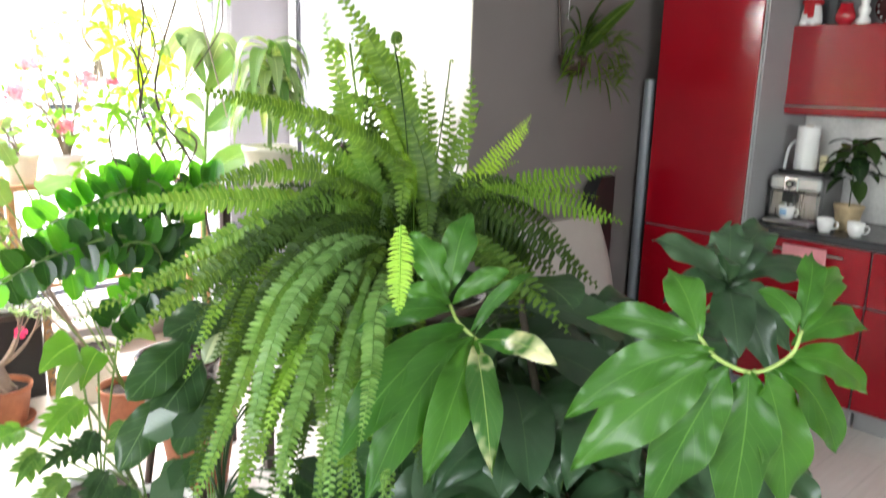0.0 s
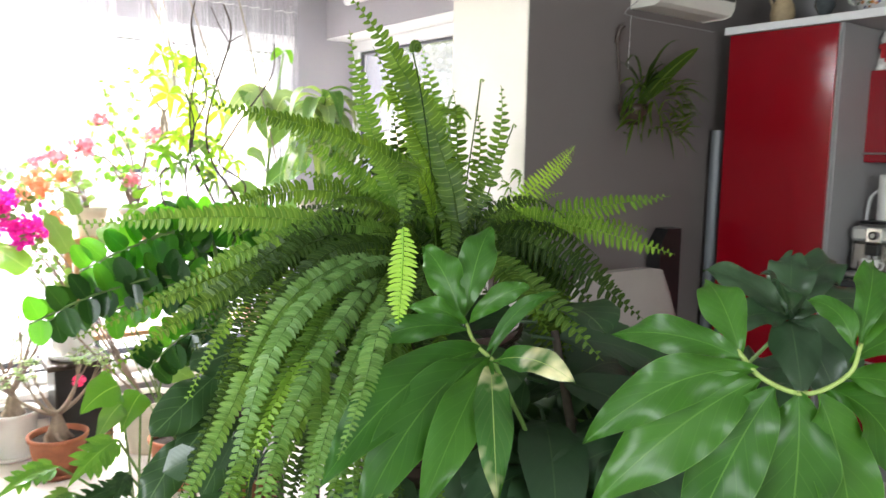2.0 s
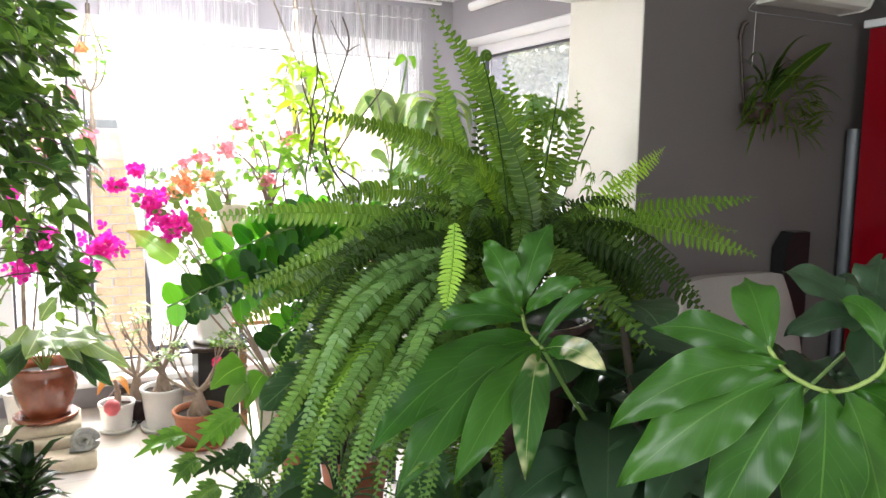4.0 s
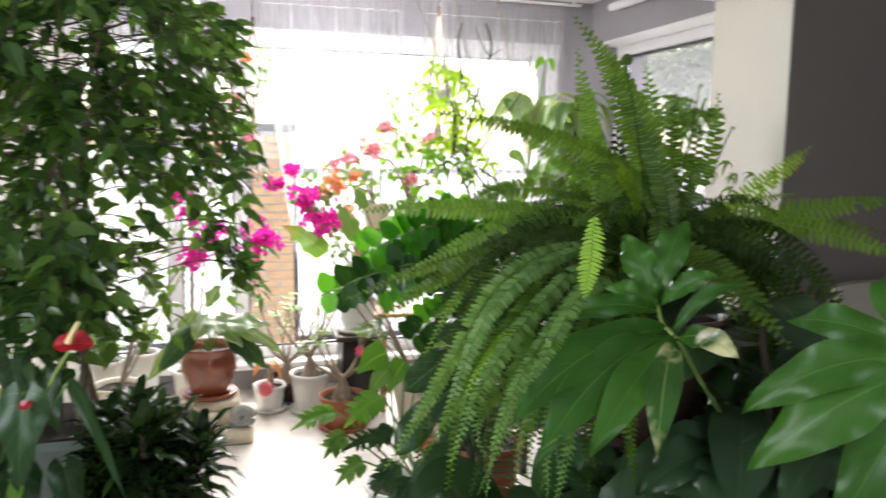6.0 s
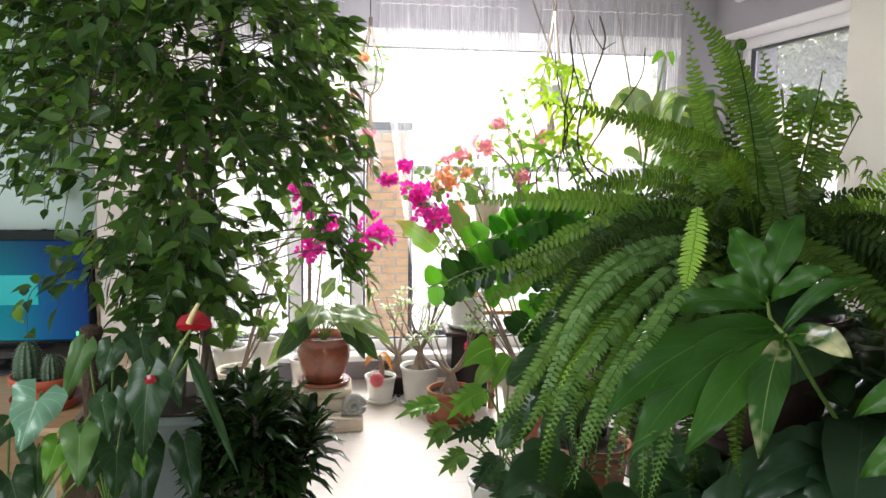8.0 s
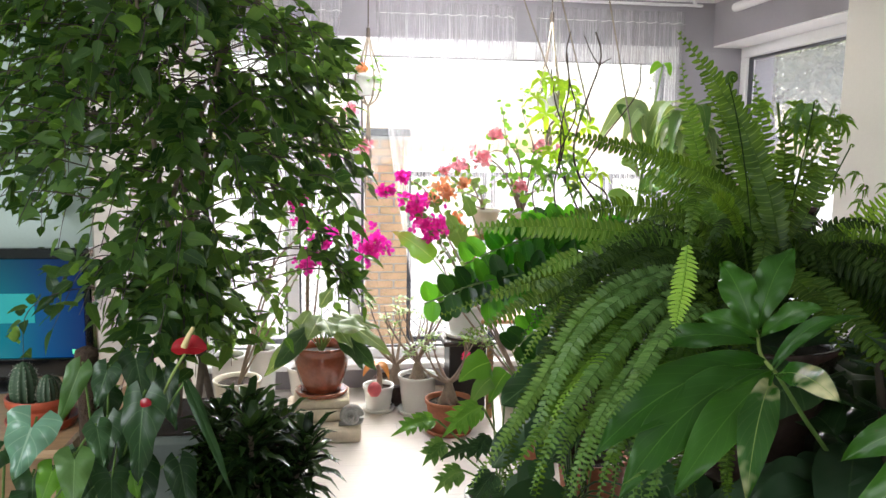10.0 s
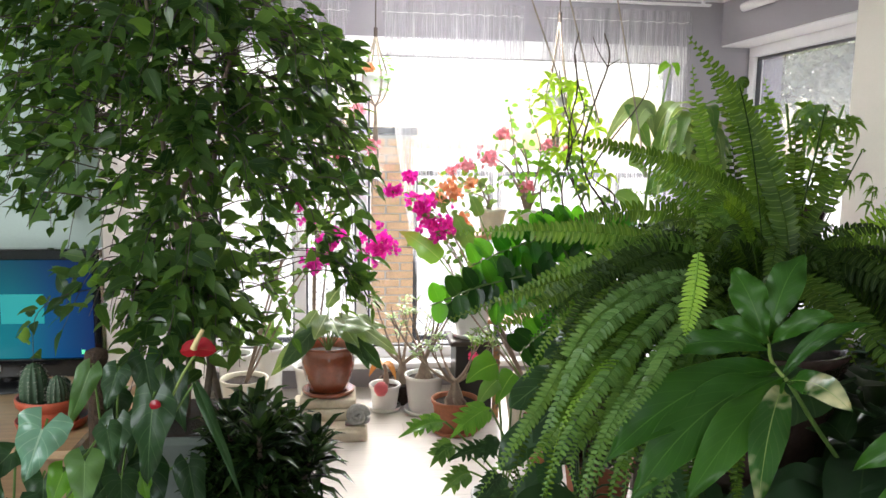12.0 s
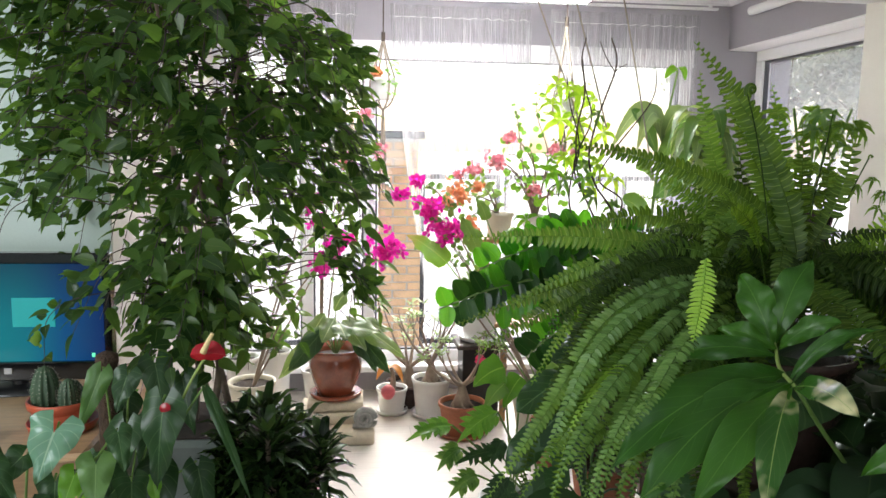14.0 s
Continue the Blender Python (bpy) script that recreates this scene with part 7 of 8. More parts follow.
# white pot on a carved stand
wx, wy = 0.43, 3.985
zs = thing("carved_stand", "black stand with a carved wooden frame", "plant stand", (wx, wy, 0))
part("body", boxes(((wx - 0.11, wy - 0.11, 0.0), (wx + 0.11, wy + 0.11, 0.44)), bevel=0.006), BLACK, zs)
part("top", boxes(((wx - 0.15, wy - 0.15, 0.44), (wx + 0.15, wy + 0.15, 0.468)), bevel=0.006), DARKWOOD, zs)
for sx in (1,):
    part("corner_post", boxes(((wx + sx * 0.13 - 0.018, wy - 0.148, 0), (wx + sx * 0.13 + 0.018, wy - 0.112, 0.439)), bevel=0.005), WOOD, zs)
for k in range(6):
    acc = Acc()
    tube(acc, spline([(wx + 0.13, wy - 0.15, 0.06 + 0.065 * k), (wx + 0.145, wy - 0.152, 0.08 + 0.065 * k), (wx + 0.13, wy - 0.152, 0.10 + 0.065 * k), (wx + 0.115, wy - 0.152, 0.085 + 0.065 * k)], 4), 0.006, 6)
    part("carved_scroll", acc, CAUDEX, zs)
wpt = thing("potted_seedling", "small leafy plant in a white pot on a stand", "house plant", (wx, wy, 0.469))
zt = pot(wpt, (wx, wy, 0.469), 0.115, 0.19, WHITEPOT, WHITEPOT, 0.8)
for k in range(9):
    a = 0.7 * k
    acc = Acc()
    e = Vector((wx + 0.14 * math.cos(a), wy + 0.12 * math.sin(a), zt + rv(0.08, 0.25)))
    blade(acc, bez((wx, wy, zt), (wx + 0.03 * math.cos(a), wy, zt + 0.15), e, 8), (0, -0.4, 0.9), 0.03, LANCE, 0.2, nu=4)
    part("leaf", acc, SPATH, wpt)

# darker leaflet copy, the shade of the lower stems is in its colour
ZZSHADED = leaf("shaded thick leaflet", (0.012, 0.050, 0.010), (0.028, 0.095, 0.018), (0.05, 0.13, 0.03), 0.22, 0.2, 6.0, 0.03, 0.7)
# ZZ plant whose stems arch out from beside the fern
zx, zy = 0.62, 2.40
stand((zx, zy, 0), 0.16, 0.40, DARKWOOD, "low dark wooden plant stand")
zz = thing("zz_plant", "ZZ plant with arching stems of dark thick leaflets", "house plant", (zx, zy, 0.401))
top = pot(zz, (zx, zy, 0.401), 0.15, 0.24, DARKGLAZE, None, 0.78)
for mid, tip in (((0.48, 2.36, 1.14), (0.03, 2.30, 1.01)), ((0.44, 2.28, 1.11), (-0.02, 2.22, 1.03)), ((0.50, 2.36, 1.23), (0.14, 2.31, 1.16)), ((0.58, 2.38, 1.25), (0.26, 2.32, 1.21)), ((0.60, 2.42, 1.25), (0.42, 2.40, 1.27)),
                 ((0.50, 2.28, 1.08), (0.20, 2.24, 1.03)), ((0.66, 2.40, 1.18), (0.76, 2.34, 1.27)), ((0.52, 2.24, 0.94), (0.30, 2.18, 0.86))):
    b = Vector((zx + rv(-0.03, 0.03), zy + rv(-0.03, 0.03), top - 0.01))
    pts = spline([b, Vector((b.x - 0.01, b.y, b.z + 0.22)), mid, Vector(mid).lerp(Vector(tip), 0.5) + Vector((0, 0, 0.035)), tip], 7)
    n = len(pts) - 1
    acc = Acc()
    tube(acc, pts, lambda v: 0.008 * (1 - 0.65 * v), 7)
    stem = part("stem", acc, GREENSTEM, zz)
    for i in range(9):
        k = min(n - 1, int(n * (0.42 + 0.57 * i / 8)))
        d = (pts[k + 1] - pts[k - 1]).normalized()
        side = d.cross(Vector((rv(-0.2, 0.2), -0.9, rv(0.0, 0.3)))).normalized()
        for sg in (1, -1):
            dirn = (side * sg + d * rv(0.15, 0.4) + Vector((rv(-0.1, 0.1), rv(-0.25, 0.1), 0.1))).normalized()
            L = rv(0.088, 0.110) * (1 - 0.02 * i)
            acc = Acc()
            p = pts[k]
            f = (rv(-0.5, 0.5), -0.8, rv(0.1, 0.8))
            blade(acc, [p, p + dirn * L * 0.12, p + dirn * L * 0.35, p + dirn * L * 0.6, p + dirn * L * 0.82, p + dirn * L * 0.95, p + dirn * L], f, 0.031, FIGLEAF, 0.22, nu=4)
            # low leaflets mostly get the shaded colour, high ones the backlit green
            part("leaflet", acc, ZZ if rng.random() < (0.95 if p.z > 1.13 else 0.25) else ZZSHADED, stem)

MONST = leaf("split leaf green", (0.07, 0.20, 0.02), (0.14, 0.32, 0.035), (0.24, 0.42, 0.09), 0.3, 0.2, 7.0, 0.04, 0.5)
# young split leaf plant and lobed philodendron low in the middle
sm = thing("young_monstera", "young split leaf plant with bright leaves", "house plant", (0.30, 2.35, 0))
top = pot(sm, (0.30, 2.35, 0), 0.13, 0.24, WHITEPOT)


def lobed_leaf(parent, base, stalk, tip, half, material, lobes, depth, face=(0.0, -0.6, 0.8)):
    base, stalk, tip = Vector(base), Vector(stalk), Vector(tip)
    acc = Acc()
    tube(acc, bez(base, base.lerp(stalk, 0.5) + Vector((0, 0, 0.06)), stalk, 8), 0.004, 6)
    part("leaf_stalk", acc, GREENSTEM, parent)
    acc = Acc()
    pts = bez(stalk, stalk.lerp(tip, 0.5) + Vector((0, 0, 0.03)), tip, 24)
    if lobes < 4:
        blade(acc, pts, face, half, HEART, 0.2, 0.004, 2, 6, 0.2, lobes, depth, rv(0, 6))
    else:
        blade(acc, pts, face, half * 0.42, LANCE, 0.2, 0.002, 2, 4)
        for i in range(lobes):
            k = 2 + int(17 * i / lobes)
            d = (pts[k + 1] - pts[k]).normalized()
            side = d.cross(Vector(face)).normalized()
            L = half * (1.25 - 0.5 * abs(i / lobes - 0.3)) * rv(0.85, 1.1)
            for sg in (1, -1):
                w = (side * sg + d * rv(0.35, 0.6)).normalized()
                p = pts[k]
                blade(acc, [p, p + w * L * 0.35, p + w * L * 0.7 + d * L * 0.06, p + w * L + d * L * 0.16], face, L * 0.26, LANCE, 0.2, nu=2)
    return part("leaf", acc, material, parent)


lobed_leaf(sm, (0.30, 2.35, top), (0.26, 2.38, 0.76), (0.13, 2.33, 0.70), 0.080, MONST, 2, 0.16, (-0.1, -0.8, 0.6))
lobed_leaf(sm, (0.30, 2.35, top), (0.33, 2.38, 0.72), (0.25, 2.33, 0.61), 0.06, MONST, 2, 0.14, (-0.1, -0.8, 0.6))
lobed_leaf(sm, (0.30, 2.35, top), (0.26, 2.36, 0.70), (0.17, 2.32, 0.60), 0.05, SPATH, 2, 0.14, (-0.1, -0.7, 0.7))
lobed_leaf(sm, (0.30, 2.35, top), (0.40, 2.36, 0.80), (0.50, 2.30, 0.74), 0.06, SPATH, 2, 0.14, (-0.1, -0.8, 0.6))
lp = thing("lobed_philodendron", "sprawling philodendron with deeply lobed leaves", "house plant", (0.36, 2.08, 0))
top = pot(lp, (0.36, 2.08, 0), 0.15, 0.26, WHITEPOT)
for st, tp, w, m in (((0.006, 2.0, 0.672), (-0.157, 1.93, 0.646), 0.042, MONST), ((0.162, 2.0, 0.716), (0.013, 1.93, 0.635), 0.05, MONST), ((0.039, 2.0, 0.588), (-0.052, 1.93, 0.538), 0.04, SPATH), ((0.166, 2.0, 0.572), (0.005, 1.93, 0.558), 0.036, ANTH), ((0.10, 2.0, 0.489), (-0.012, 1.93, 0.443), 0.04, SPATH),
                     ((0.184, 2.0, 0.612), (0.13, 1.93, 0.542), 0.034, ANTH), ((0.20, 1.95, 0.50), (0.10, 1.88, 0.40), 0.045, ANTH), ((0.28, 2.0, 0.62), (0.22, 1.93, 0.50), 0.045, SPATH), ((0.24, 1.9, 0.46), (0.16, 1.84, 0.34), 0.045, ANTH)):
    lobed_leaf(lp, (0.36, 2.08, top), st, tp, w, m, 5, 0.62, (rv(-0.3, 0.3), -0.6, 0.7))
VARIE = leaf("cream edged leaf", (0.05, 0.11, 0.05), (0.40, 0.46, 0.34), (0.5, 0.55, 0.4), 0.35, 0.2, 5.0, 0.2, 0.2)
# round dark leaved plant
rd = thing("peperomia", "round dark leaved trailing plant in a brown pot", "house plant", (0.30, 1.42, 0.351))
stand((0.30, 1.42, 0), 0.14, 0.35, DARKWOOD, "dark wooden plant stand")
top = pot(rd, (0.30, 1.42, 0.351), 0.12, 0.18, DARKGLAZE)
for k in range(18):
    a = rv(2.2, 5.6)
    q = Vector((0.32 + 0.14 * math.cos(a), 1.36 + 0.14 * math.sin(a), rv(0.60, 0.98)))
    d = Vector((math.cos(a), math.sin(a), -0.5)).normalized()
    acc = Acc()
    tube(acc, bez((0.30, 1.42, top), (0.28, 1.40, q.z + 0.05), q, 8), 0.0028, 6)
    L = rv(0.07, 0.10)
    blade(acc, [q - d * 0.01, q + d * L * 0.3, q + d * L * 0.65, q + d * L], (math.cos(a) * 0.5, -0.7, 0.6), L * 0.46, OVAL, 0.15, nu=4)
    part("leaf", acc, ANTH if k % 2 else PALMATE_SHADED, rd)

dk = thing("dark_philodendron", "philodendron with broad dark leaves and pale veins", "house plant", (0.42, 1.72, 0))
top = pot(dk, (0.42, 1.72, 0), 0.14, 0.30, DARKGLAZE)
for st, tp, w, m in (((0.40, 1.58, 1.05), (0.22, 1.54, 1.02), 0.062, ANTH), ((0.30, 1.62, 0.965), (0.13, 1.56, 0.87), 0.055, ANTH), ((0.33, 1.60, 0.90), (0.19, 1.55, 0.80), 0.058, ANTH), ((0.42, 1.60, 1.02), (0.33, 1.56, 0.92), 0.035, VARIE), ((0.46, 1.60, 1.0), (0.42, 1.56, 0.88), 0.045, ANTH),
                     ((0.36, 1.60, 0.84), (0.24, 1.54, 0.70), 0.055, ANTH), ((0.24, 1.66, 0.80), (0.12, 1.62, 0.66), 0.05, ANTH), ((0.48, 1.62, 1.10), (0.44, 1.56, 1.0), 0.04, ANTH)):
    heart_leaf(dk, (0.42, 1.72, top), st, tp, w, m, (rv(-0.4, 0.1), -0.6, rv(0.5, 0.9)), 0.25, OVAL)

# big leaf with rusty edge, on a low pot behind
bl = thing("broad_leaf_plant", "plant with one large rusty edged lobed leaf", "house plant", (0.70, 3.20, 0))
top = pot(bl, (0.70, 3.20, 0), 0.12, 0.24, TERRA)
lobed_leaf(bl, (0.70, 3.20, top), (0.16, 3.42, 1.02), (-0.05, 3.50, 1.16), 0.09, LOBED, 3, 0.25, (0.15, -0.8, 0.55))
lobed_leaf(bl, (0.70, 3.20, top), (0.30, 3.3, 1.10), (0.20, 3.3, 1.28), 0.07, SPATH, 3, 0.3, (0, -0.8, 0.6))
lobed_leaf(bl, (0.70, 3.20, top), (0.42, 3.3, 1.15), (0.62, 3.3, 1.18), 0.07, SPATH, 3, 0.3, (0, -0.8, 0.6))
lobed_leaf(bl, (0.70, 3.20, top), (0.36, 3.4, 1.25), (0.30, 3.4, 1.36), 0.05, SPATH, 3, 0.3, (0, -0.8, 0.6))


# ---- hanging plants ----
def macrame(x, y, z_pot, r, h, material, leaf_mat, spread, label, z_hook, rise=0.22, tail=0.6):
    t = thing("hanging_planter", label, "hanging plant", (x, y, z_pot), "hanging planters")
    top = pot(t, (x, y, z_pot), r, h, material)
    knot = Vector((x, y, z_pot + h + rise))
    for k in range(4):
        a = 0.4 + 1.571 * k
        acc = Acc()
        tube(acc, spline([(x, y, z_pot - 0.06), (x + r * 0.8 * math.cos(a), y + r * 0.8 * math.sin(a), z_pot - 0.006), (x + r * 1.12 * math.cos(a), y + r * 1.12 * math.sin(a), z_pot + h * 0.8), (x + r * 0.4 * math.cos(a), y + r * 0.4 * math.sin(a), z_pot + h + rise * 0.55), knot], 5), 0.0055, 6)
        part("cord", acc, ROPE, t)
    acc = Acc()
    tube(acc, [knot - Vector((0, 0, 0.02)), knot + Vector((0, 0, 0.03))], 0.011, 8)
    tube(acc, [knot, (x, y, z_hook)], 0.0035, 6)
    part("top_cord", acc, TWIG, t)
    acc = Acc()
    for k in range(16):
        tube(acc, [(x + 0.004 * math.cos(k), y + 0.004 * math.sin(k), z_pot - 0.05), (x + 0.02 * math.cos(k), y + 0.02 * math.sin(k), z_pot - rv(tail * 0.5, tail))], 0.0036, 4, False)
    part("tassel", acc, ROPE, t)
    acc = Acc()
    for k in range(60):
        a = rv(0, 6.28)
        q = Vector((x + rv(0.2, 1) * spread * math.cos(a), y + rv(0.2, 1) * spread * math.sin(a), top + rv(-0.06, 0.12)))
        d = Vector((math.cos(a), math.sin(a), rv(-0.7, 0.4))).normalized()
        L = rv(0.03, 0.055)
        blade(acc, [q, q + d * L * 0.5, q + d * L], (rv(-0.5, 0.5), -0.4, 1), L * 0.3, OVAL, 0.2, nu=2)
    tagged(part("foliage", acc, leaf_mat, t), kind="stuff")
    return t


hp = macrame(-0.16, 3.90, 1.88, 0.07, 0.12, WHITEPOT, BRIGHT, 0.08, "small white pot in a knotted cord hanger", 2.64)
flower_head(hp, (-0.19, 3.86, 2.02), 0.035, PEACH, 10)
macrame(0.81, 3.62, 1.78, 0.07, 0.11, WHITEPOT, YELLOWGREEN, 0.16, "trailing plant in a knotted cord hanger", 2.64, 0.40, 0.22)

pv = thing("passion_vine", "climbing vine with palmate leaves on hanging cords", "climbing plant", (0.75, 2.55, 0))
top = pot(pv, (0.75, 2.55, 0), 0.15, 0.30, TERRA)
acc = Acc()
for a, b in (((0.34, 2.96, 2.64), (0.555, 2.40, 1.66)), ((0.55, 2.96, 2.64), (0.64, 2.40, 1.70)), ((0.80, 2.96, 2.64), (0.83, 2.38, 1.50))):
    c = Acc()
    tube(c, bez(a, Vector(a).lerp(Vector(b), 0.5) + Vector((0.0, -0.05, -0.03)), b, 10), 0.0032, 6)
    part("cord", c, ROPE, pv)
stems = [[(0.75, 2.55, top - 0.02), (0.8, 2.45, 0.8), (0.70, 2.38, 1.3), (0.59, 2.36, 1.485), (0.563, 2.36, 1.592), (0.585, 2.36, 1.709), (0.62, 2.36, 1.815), (0.651, 2.36, 1.905), (0.655, 2.36, 1.965), (0.632, 2.36, 2.03)],
         [(0.75, 2.55, top - 0.02), (0.65, 2.45, 1.0), (0.50, 2.38, 1.40), (0.53, 2.38, 1.62), (0.50, 2.42, 1.78), (0.49, 2.45, 1.9)],
         [(0.7, 2.5, 1.2), (0.58, 2.36, 1.38), (0.50, 2.34, 1.55), (0.56, 2.34, 1.72), (0.54, 2.36, 1.84), (0.53, 2.38, 1.95)],
         [(0.72, 2.5, 1.3), (0.70, 2.36, 1.42), (0.60, 2.34, 1.50), (0.66, 2.34, 1.62), (0.80, 2.36, 1.80), (0.82, 2.37, 1.92)],
         [(0.651, 2.36, 1.905), (0.672, 2.36, 1.922), (0.698, 2.36, 1.936)], [(0.651, 2.36, 1.905), (0.615, 2.36, 1.958), (0.589, 2.36, 2.015)],
         [(0.72, 2.5, 1.2), (0.546, 2.38, 1.463), (0.516, 2.38, 1.655), (0.543, 2.38, 1.824), (0.527, 2.38, 1.948), (0.541, 2.38, 2.03)],
         [(0.75, 2.5, 1.2), (0.62, 2.4, 1.30), (0.45, 2.38, 1.32), (0.42, 2.4, 1.45), (0.50, 2.42, 1.5)]]
for st in stems:
    acc = Acc()
    tube(acc, spline(st, 8), lambda v: (0.0024 if len(st) == 3 else 0.0050 if st is stems[0] else 0.0038) * (1 - 0.35 * v), 6)
    part("stem", acc, TWIG, pv)


def palm(parent, c, n, L, material, face=(0, -0.8, 0.6)):
    acc = Acc()
    c, face = Vector(c), Vector(face).normalized()
    s = face.cross(Vector((0.1, 0.2, 1))).normalized()
    u = face.cross(s)
    a0 = rv(0, 6.28)
    for k in range(n):
        a = a0 + (2 * math.pi * 0.86) * k / n
        d = (s * math.cos(a) + u * math.sin(a)).normalized()
        l = L * rv(0.8, 1.1)
        blade(acc, [c, c + d * l * 0.3 + face * 0.01, c + d * l * 0.65, c + d * l - face * 0.02 - Vector((0, 0, 0.015))], face, l * 0.16, LANCE, 0.2, nu=2)
    return part("leaf", acc, material, parent)


spots = [q for st in stems for q in spline(st, 7)[4:]]
for k in range(26):
    q = rng.choice(spots)
    c = q + Vector((rv(-0.10, 0.08), rv(-0.06, 0.10), rv(-0.06, 0.06)))
    if c.z < 1.2 or c.z > 1.86:
        continue
    # higher leaves mostly take yellow green, their yellow backlight given as colour
    palm(pv, c, rng.choice((3, 5, 5, 6)), rv(0.04, 0.07), YELLOWGREEN if c.z > 1.55 and rng.random() < 0.65 else BRIGHT if rng.random() < 0.6 else SPATH, (rv(-0.5, 0.4), -0.8, rv(0.1, 1.0)))
for c, n, L in (((0.48, 2.55, 1.87), 5, 0.075), ((0.55, 2.52, 1.84), 6, 0.085), ((0.49, 2.52, 1.73), 5, 0.08), ((0.57, 2.55, 1.71), 5, 0.08), ((0.64, 2.45, 1.68), 5, 0.07), ((0.46, 2.55, 1.79), 5, 0.07), ((0.61, 2.5, 1.80), 5, 0.06), ((0.55, 2.45, 1.60), 5, 0.07), ((0.62, 2.42, 1.56), 5, 0.06), ((0.68, 2.42, 1.50), 5, 0.065), ((0.60, 2.42, 1.47), 5, 0.06)):
    palm(pv, c, n, L, YELLOWGREEN, (rv(-0.4, 0.3), -0.8, rv(0.2, 0.9)))

# drooping leaved plants and umbrella plant by the side window
hs = thing("tall_shelf", "tall dark plant shelf by the side wall", "shelf", (1.55, 2.65, 0))
part("board", boxes(((1.0, 2.45, 1.16), (2.0, 2.85, 1.185)), bevel=0.004), DARKWOOD, hs)
part("board", boxes(((1.0, 2.45, 0.55), (2.0, 2.85, 0.575)), bevel=0.004), DARKWOOD, hs)
for x in (1.03, 1.97):
    for y in (2.48, 2.82):
        part("leg", boxes(((x - 0.018, y - 0.018, 0), (x + 0.018, y + 0.018, 1.159)), bevel=0.003), DARKWOOD, hs)
dr = thing("drooping_plant", "plant with long drooping pale green leaves", "house plant", (1.16, 2.66, 1.186))
top = pot(dr, (1.16, 2.66, 1.186), 0.11, 0.18, CREAMPOT)
acc = Acc()
tube(acc, spline([(1.16, 2.66, top - 0.02), (1.17, 2.66, 1.6), (1.18, 2.68, 1.80)], 6), 0.010, 8)
part("stem", acc, GREENSTEM, dr)
for k in range(40):
    a = 2.4 * k
    z = 1.50 + 0.0072 * k
    d = Vector((math.cos(a), math.sin(a), 0))
    b = Vector((1.175, 2.67, z))
    L = rv(0.17, 0.24)
    acc = Acc()
    blade(acc, bez(b, b + d * L * 0.70 + Vector((0, 0, 0.09)), b + d * L * 0.80 - Vector((0, 0, rv(0.08, 0.20))), 12), Vector((0, 0, 1)) + d * 0.7, 0.034, LANCE, 0.25, nu=4)
    part("leaf", acc, DROOP if k % 3 else SPATH, dr)
ru = thing("broad_leaf_fig", "broad leaved fig beside the voile curtain", "house plant", (1.35, 3.75, 0))
top = pot(ru, (1.35, 3.75, 0), 0.16, 0.30, TERRA)
acc = Acc()
tube(acc, spline([(1.35, 3.75, top - 0.02), (1.36, 3.72, 1.0), (1.40, 3.70, 1.6), (1.46, 3.66, 2.06)], 6), lambda v: 0.014 - 0.009 * v, 8)
part("stem", acc, GREENSTEM, ru)
for b, e, w, m in (((1.38, 3.70, 1.60), (1.18, 3.6, 1.84), 0.056, SPATH), ((1.38, 3.70, 1.55), (1.55, 3.6, 1.80), 0.05, SPATH), ((1.37, 3.70, 1.45), (1.22, 3.6, 1.52), 0.045, SPATH), ((1.37, 3.70, 1.35), (1.6, 3.6, 1.5), 0.07, SPATH),
                   ((1.46, 3.66, 2.06), (1.37, 3.62, 2.01), 0.022, BRIGHT), ((1.46, 3.66, 2.07), (1.48, 3.6, 2.0), 0.02, BRIGHT), ((1.40, 3.7, 1.75), (1.28, 3.62, 1.82), 0.02, BRIGHT), ((1.36, 3.7, 1.2), (1.15, 3.6, 1.35), 0.07, SPATH), ((1.36, 3.7, 1.1), (1.6, 3.6, 1.25), 0.07, SPATH)):
    acc = Acc()
    b, e = Vector(b), Vector(e)
    blade(acc, bez(b, b.lerp(e, 0.5) + Vector((0, -0.03, 0.06)), e, 14), (0, -0.8, 0.5), w, OVAL, 0.2, 0.002, 3, 6)
    part("leaf", acc, m, ru)
for ctrl, e, w in (((1.28, 3.62, 2.06), (1.06, 3.58, 1.60), 0.050), ((1.32, 3.60, 2.02), (1.20, 3.55, 1.60), 0.055), ((1.46, 3.60, 2.02), (1.52, 3.55, 1.62), 0.050)):
    acc = Acc()
    blade(acc, bez((1.405, 3.70, 1.66), ctrl, e, 18), (0.1, -0.8, 0.5), w, LANCE, 0.2, 0.003, 3, 6)
    part("leaf", acc, DROOP, ru)
um = thing("umbrella_plant", "umbrella plant with palmate green leaves", "house plant", (1.62, 2.62, 1.186))
top = pot(um, (1.62, 2.62, 1.186), 0.12, 0.18, DARKGLAZE)
acc = Acc()
for dx in (-0.10, 0.0, 0.09, 0.16):
    acc = Acc()
    tube(acc, spline([(1.62, 2.62, top - 0.02), (1.62 + dx * 0.5, 2.60, 1.55), (1.60 + dx, 2.56, 1.80)], 6), 0.006, 7)
    part("stem", acc, GREENSTEM, um)
for k in range(24):
    c = (1.60 + rv(-0.22, 0.18), 2.52 + rv(-0.12, 0.1), rv(1.40, 1.79))
    palm(um, c, 8, rv(0.055, 0.085), FERN_MID if k % 3 else SPATH, (rv(-0.6, 0.3), -0.6, rv(0.3, 1)))
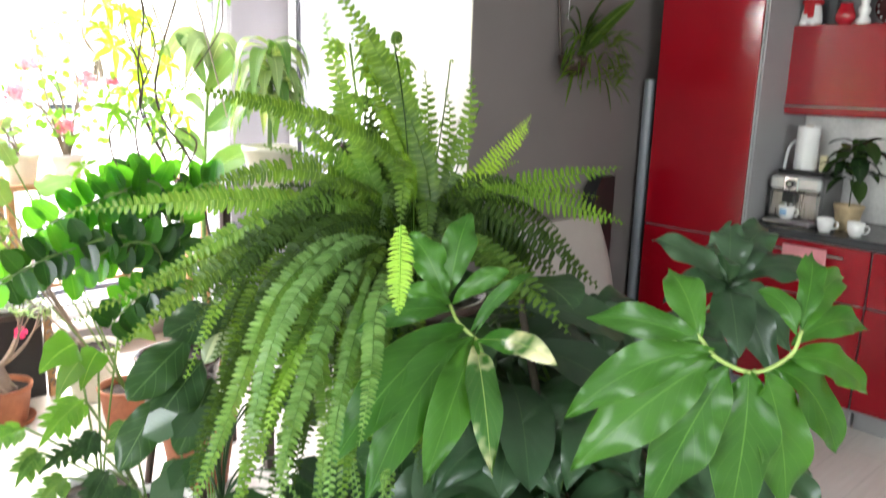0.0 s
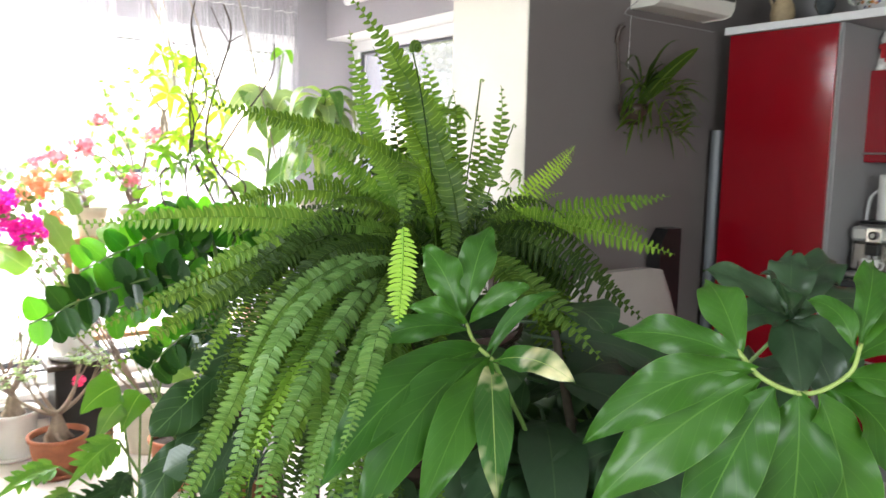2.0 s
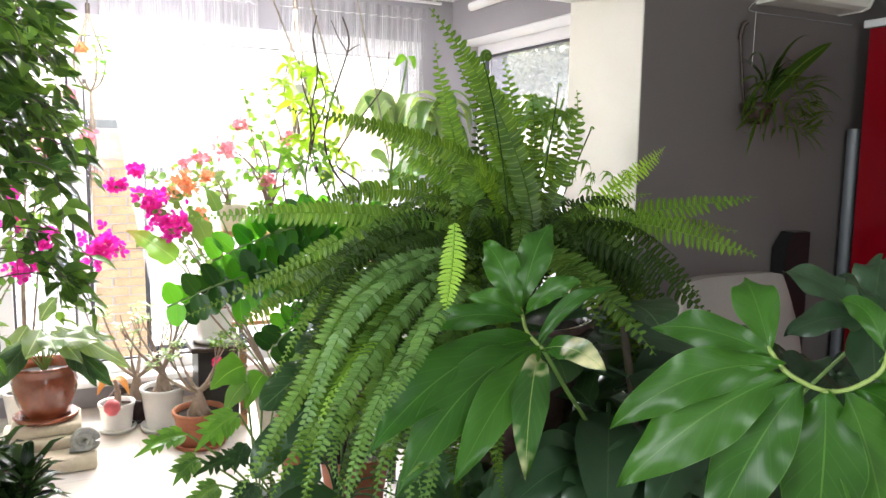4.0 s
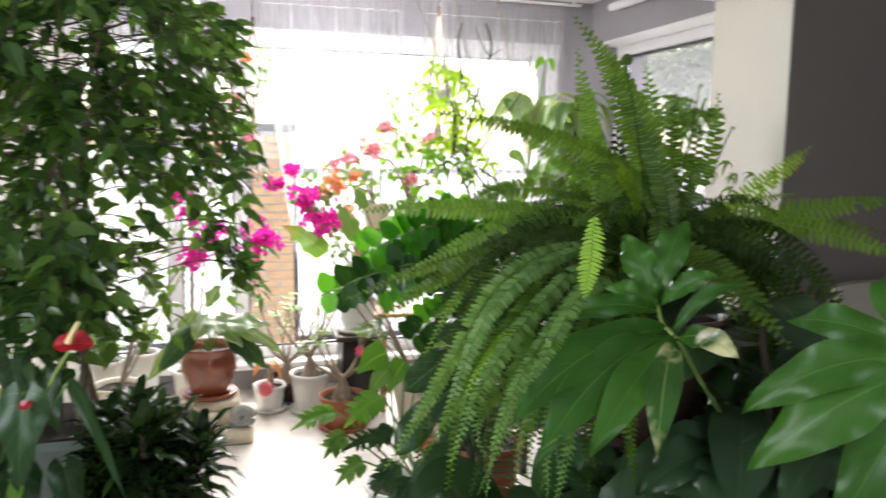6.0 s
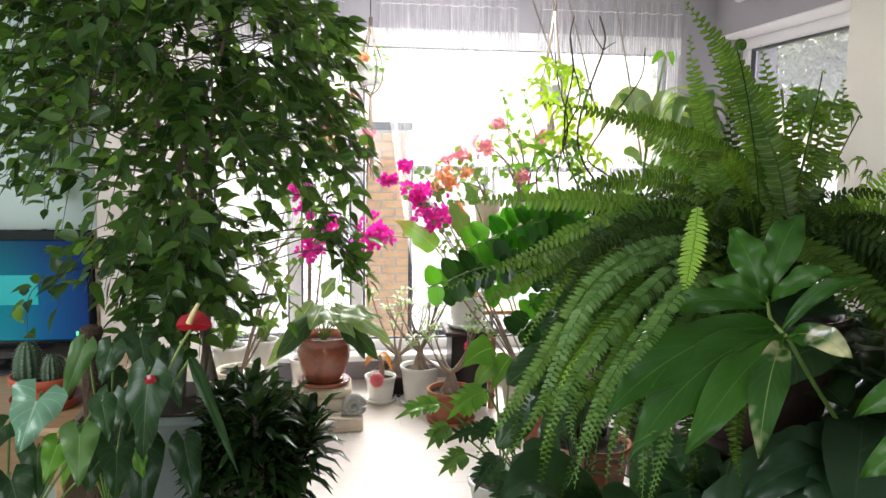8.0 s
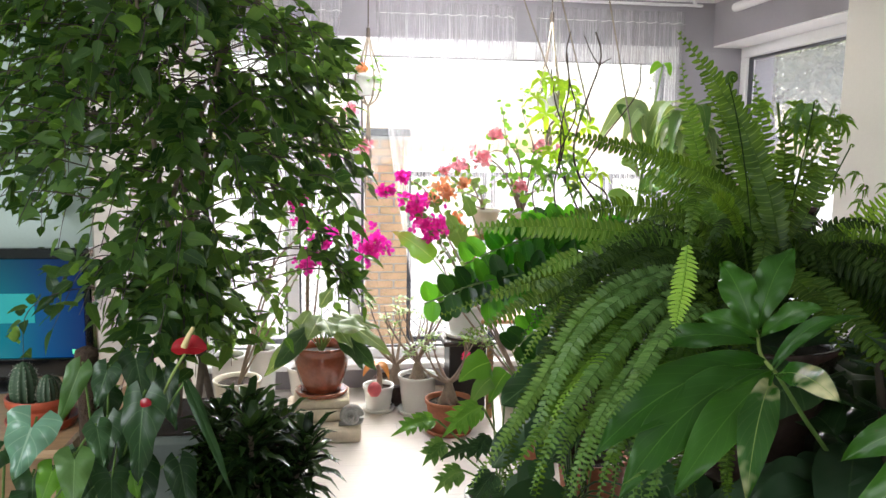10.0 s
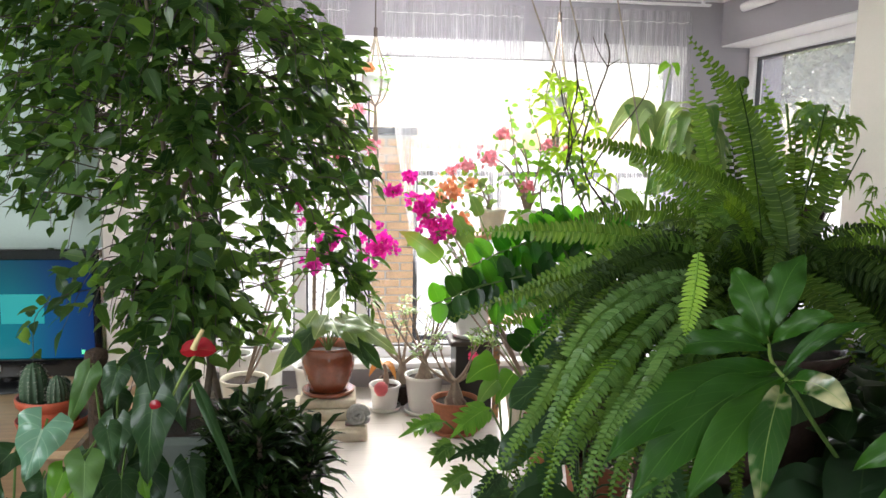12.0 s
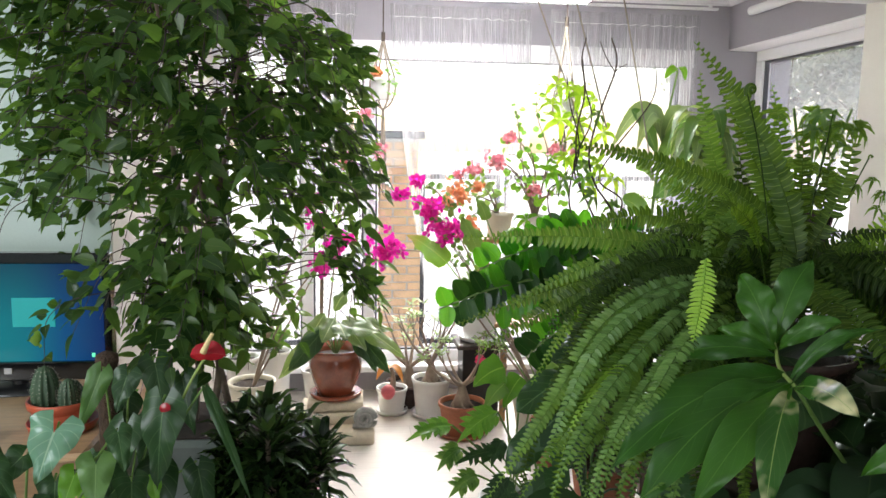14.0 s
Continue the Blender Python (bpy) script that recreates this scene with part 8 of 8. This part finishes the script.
for k in range(12):
    c = (1.78 + rv(-0.1, 0.16), 2.3 + rv(-0.06, 0.06), rv(1.30, 1.52))
    palm(um, c, 5, rv(0.028, 0.045), FERN_MID, (rv(-0.6, 0.3), -0.6, rv(0.3, 1)))

# plant on the bracket of the taupe wall
wp = thing("wall_planter", "spider plant in a small dark wall basket", "hanging plant", (2.68, 2.29, 1.70))
acc = Acc()
lathe(acc, [(0.03, 0), (0.055, 0.02), (0.075, 0.07), (0.078, 0.10), (0.07, 0.10), (0.05, 0.05), (0.0, 0.04)], (2.66, 2.265, 1.70), 20)
part("basket", acc, DARKWOOD, wp)
acc = Acc()
tube(acc, [(2.655, 2.335, 1.78), (2.60, 2.335, 2.12)], 0.007, 6)
tube(acc, spline([(2.60, 2.335, 2.10), (2.60, 2.32, 2.16), (2.61, 2.30, 2.18)], 4), 0.012, 8)
part("bracket", acc, DARKWOOD, wp)
acc = Acc()
tube(acc, [(2.70, 2.34, 2.24), (2.69, 2.335, 1.98)], 0.0015, 5)
part("wire", acc, PAPER, wp)
acc = Acc()
for k in range(120):
    a = rv(2.4, 7.0)
    rad = math.sqrt(rng.random())
    c = Vector((2.79 + 0.21 * rad * math.cos(a), 2.25 - 0.10 * rad * abs(math.sin(a)), rv(1.70, 1.97) - 0.06 * rad))
    d = Vector((math.cos(a) * 0.8 + rv(-0.5, 0.5), -abs(math.sin(a)) * 0.4 + rv(-0.3, 0.1), rv(-0.9, 0.5))).normalized()
    L = rv(0.08, 0.17)
    blade(acc, bez(c, c + d * L * 0.5 + Vector((0, 0, 0.02)), c + d * L - Vector((0, 0, rv(0.0, 0.05))), 5), Vector((0, -0.5, 0.8)) - d * 0.2, rv(0.005, 0.009), LANCE, 0.3, nu=2)
tagged(part("foliage", acc, FERN, wp), kind="stuff")
for k in range(16):
    a = rv(2.6, 6.8)
    d = Vector((math.cos(a), math.sin(a) * 0.4 - 0.1, 0))
    L = rv(0.14, 0.26)
    b = Vector((2.72, 2.26, 1.85))
    up = rv(0.1, 0.32)
    acc = Acc()
    blade(acc, bez(b, b + d * L * 0.4 + Vector((0, 0, up)), b + d * L + Vector((0, 0, up - rv(0.0, 0.2))), 10), Vector((0, -0.3, 1)) - d * 0.2, 0.009, LANCE, 0.3, nu=2)
    part("leaf", acc, FERN_DARK, wp)
acc = Acc()
blade(acc, bez((2.70, 2.26, 1.80), (2.82, 2.20, 1.98), (3.03, 2.17, 2.10), 10), (-0.3, -0.8, 0.4), 0.034, STRAP, 0.2, nu=4)
part("leaf", acc, FERN, wp)

# dark leaved plant on the worktop
kp = thing("kitchen_plant", "dark leaved plant in a terracotta coloured pot", "house plant", (3.66, 1.22, K))
top = pot(kp, (3.66, 1.22, K), 0.07, 0.13, CERAMIC)
for k in range(22):
    a = 2.4 * k
    d = Vector((math.cos(a) * 0.8, math.sin(a), 0))
    b = Vector((3.66, 1.22, top + 0.14 + 0.010 * k))
    L = rv(0.13, 0.19)
    acc = Acc()
    tube(acc, [(3.66, 1.22, top - 0.01), b], 0.003, 5)
    blade(acc, bez(b, b + d * L * 0.5 + Vector((0, 0, 0.05)), b + d * L + Vector((0, 0, rv(-0.15, 0.07))), 8), Vector((0, 0, 1)) + d * 0.3, 0.042, OBOV, 0.2, nu=4)
    part("leaf", acc, BUSH, kp)
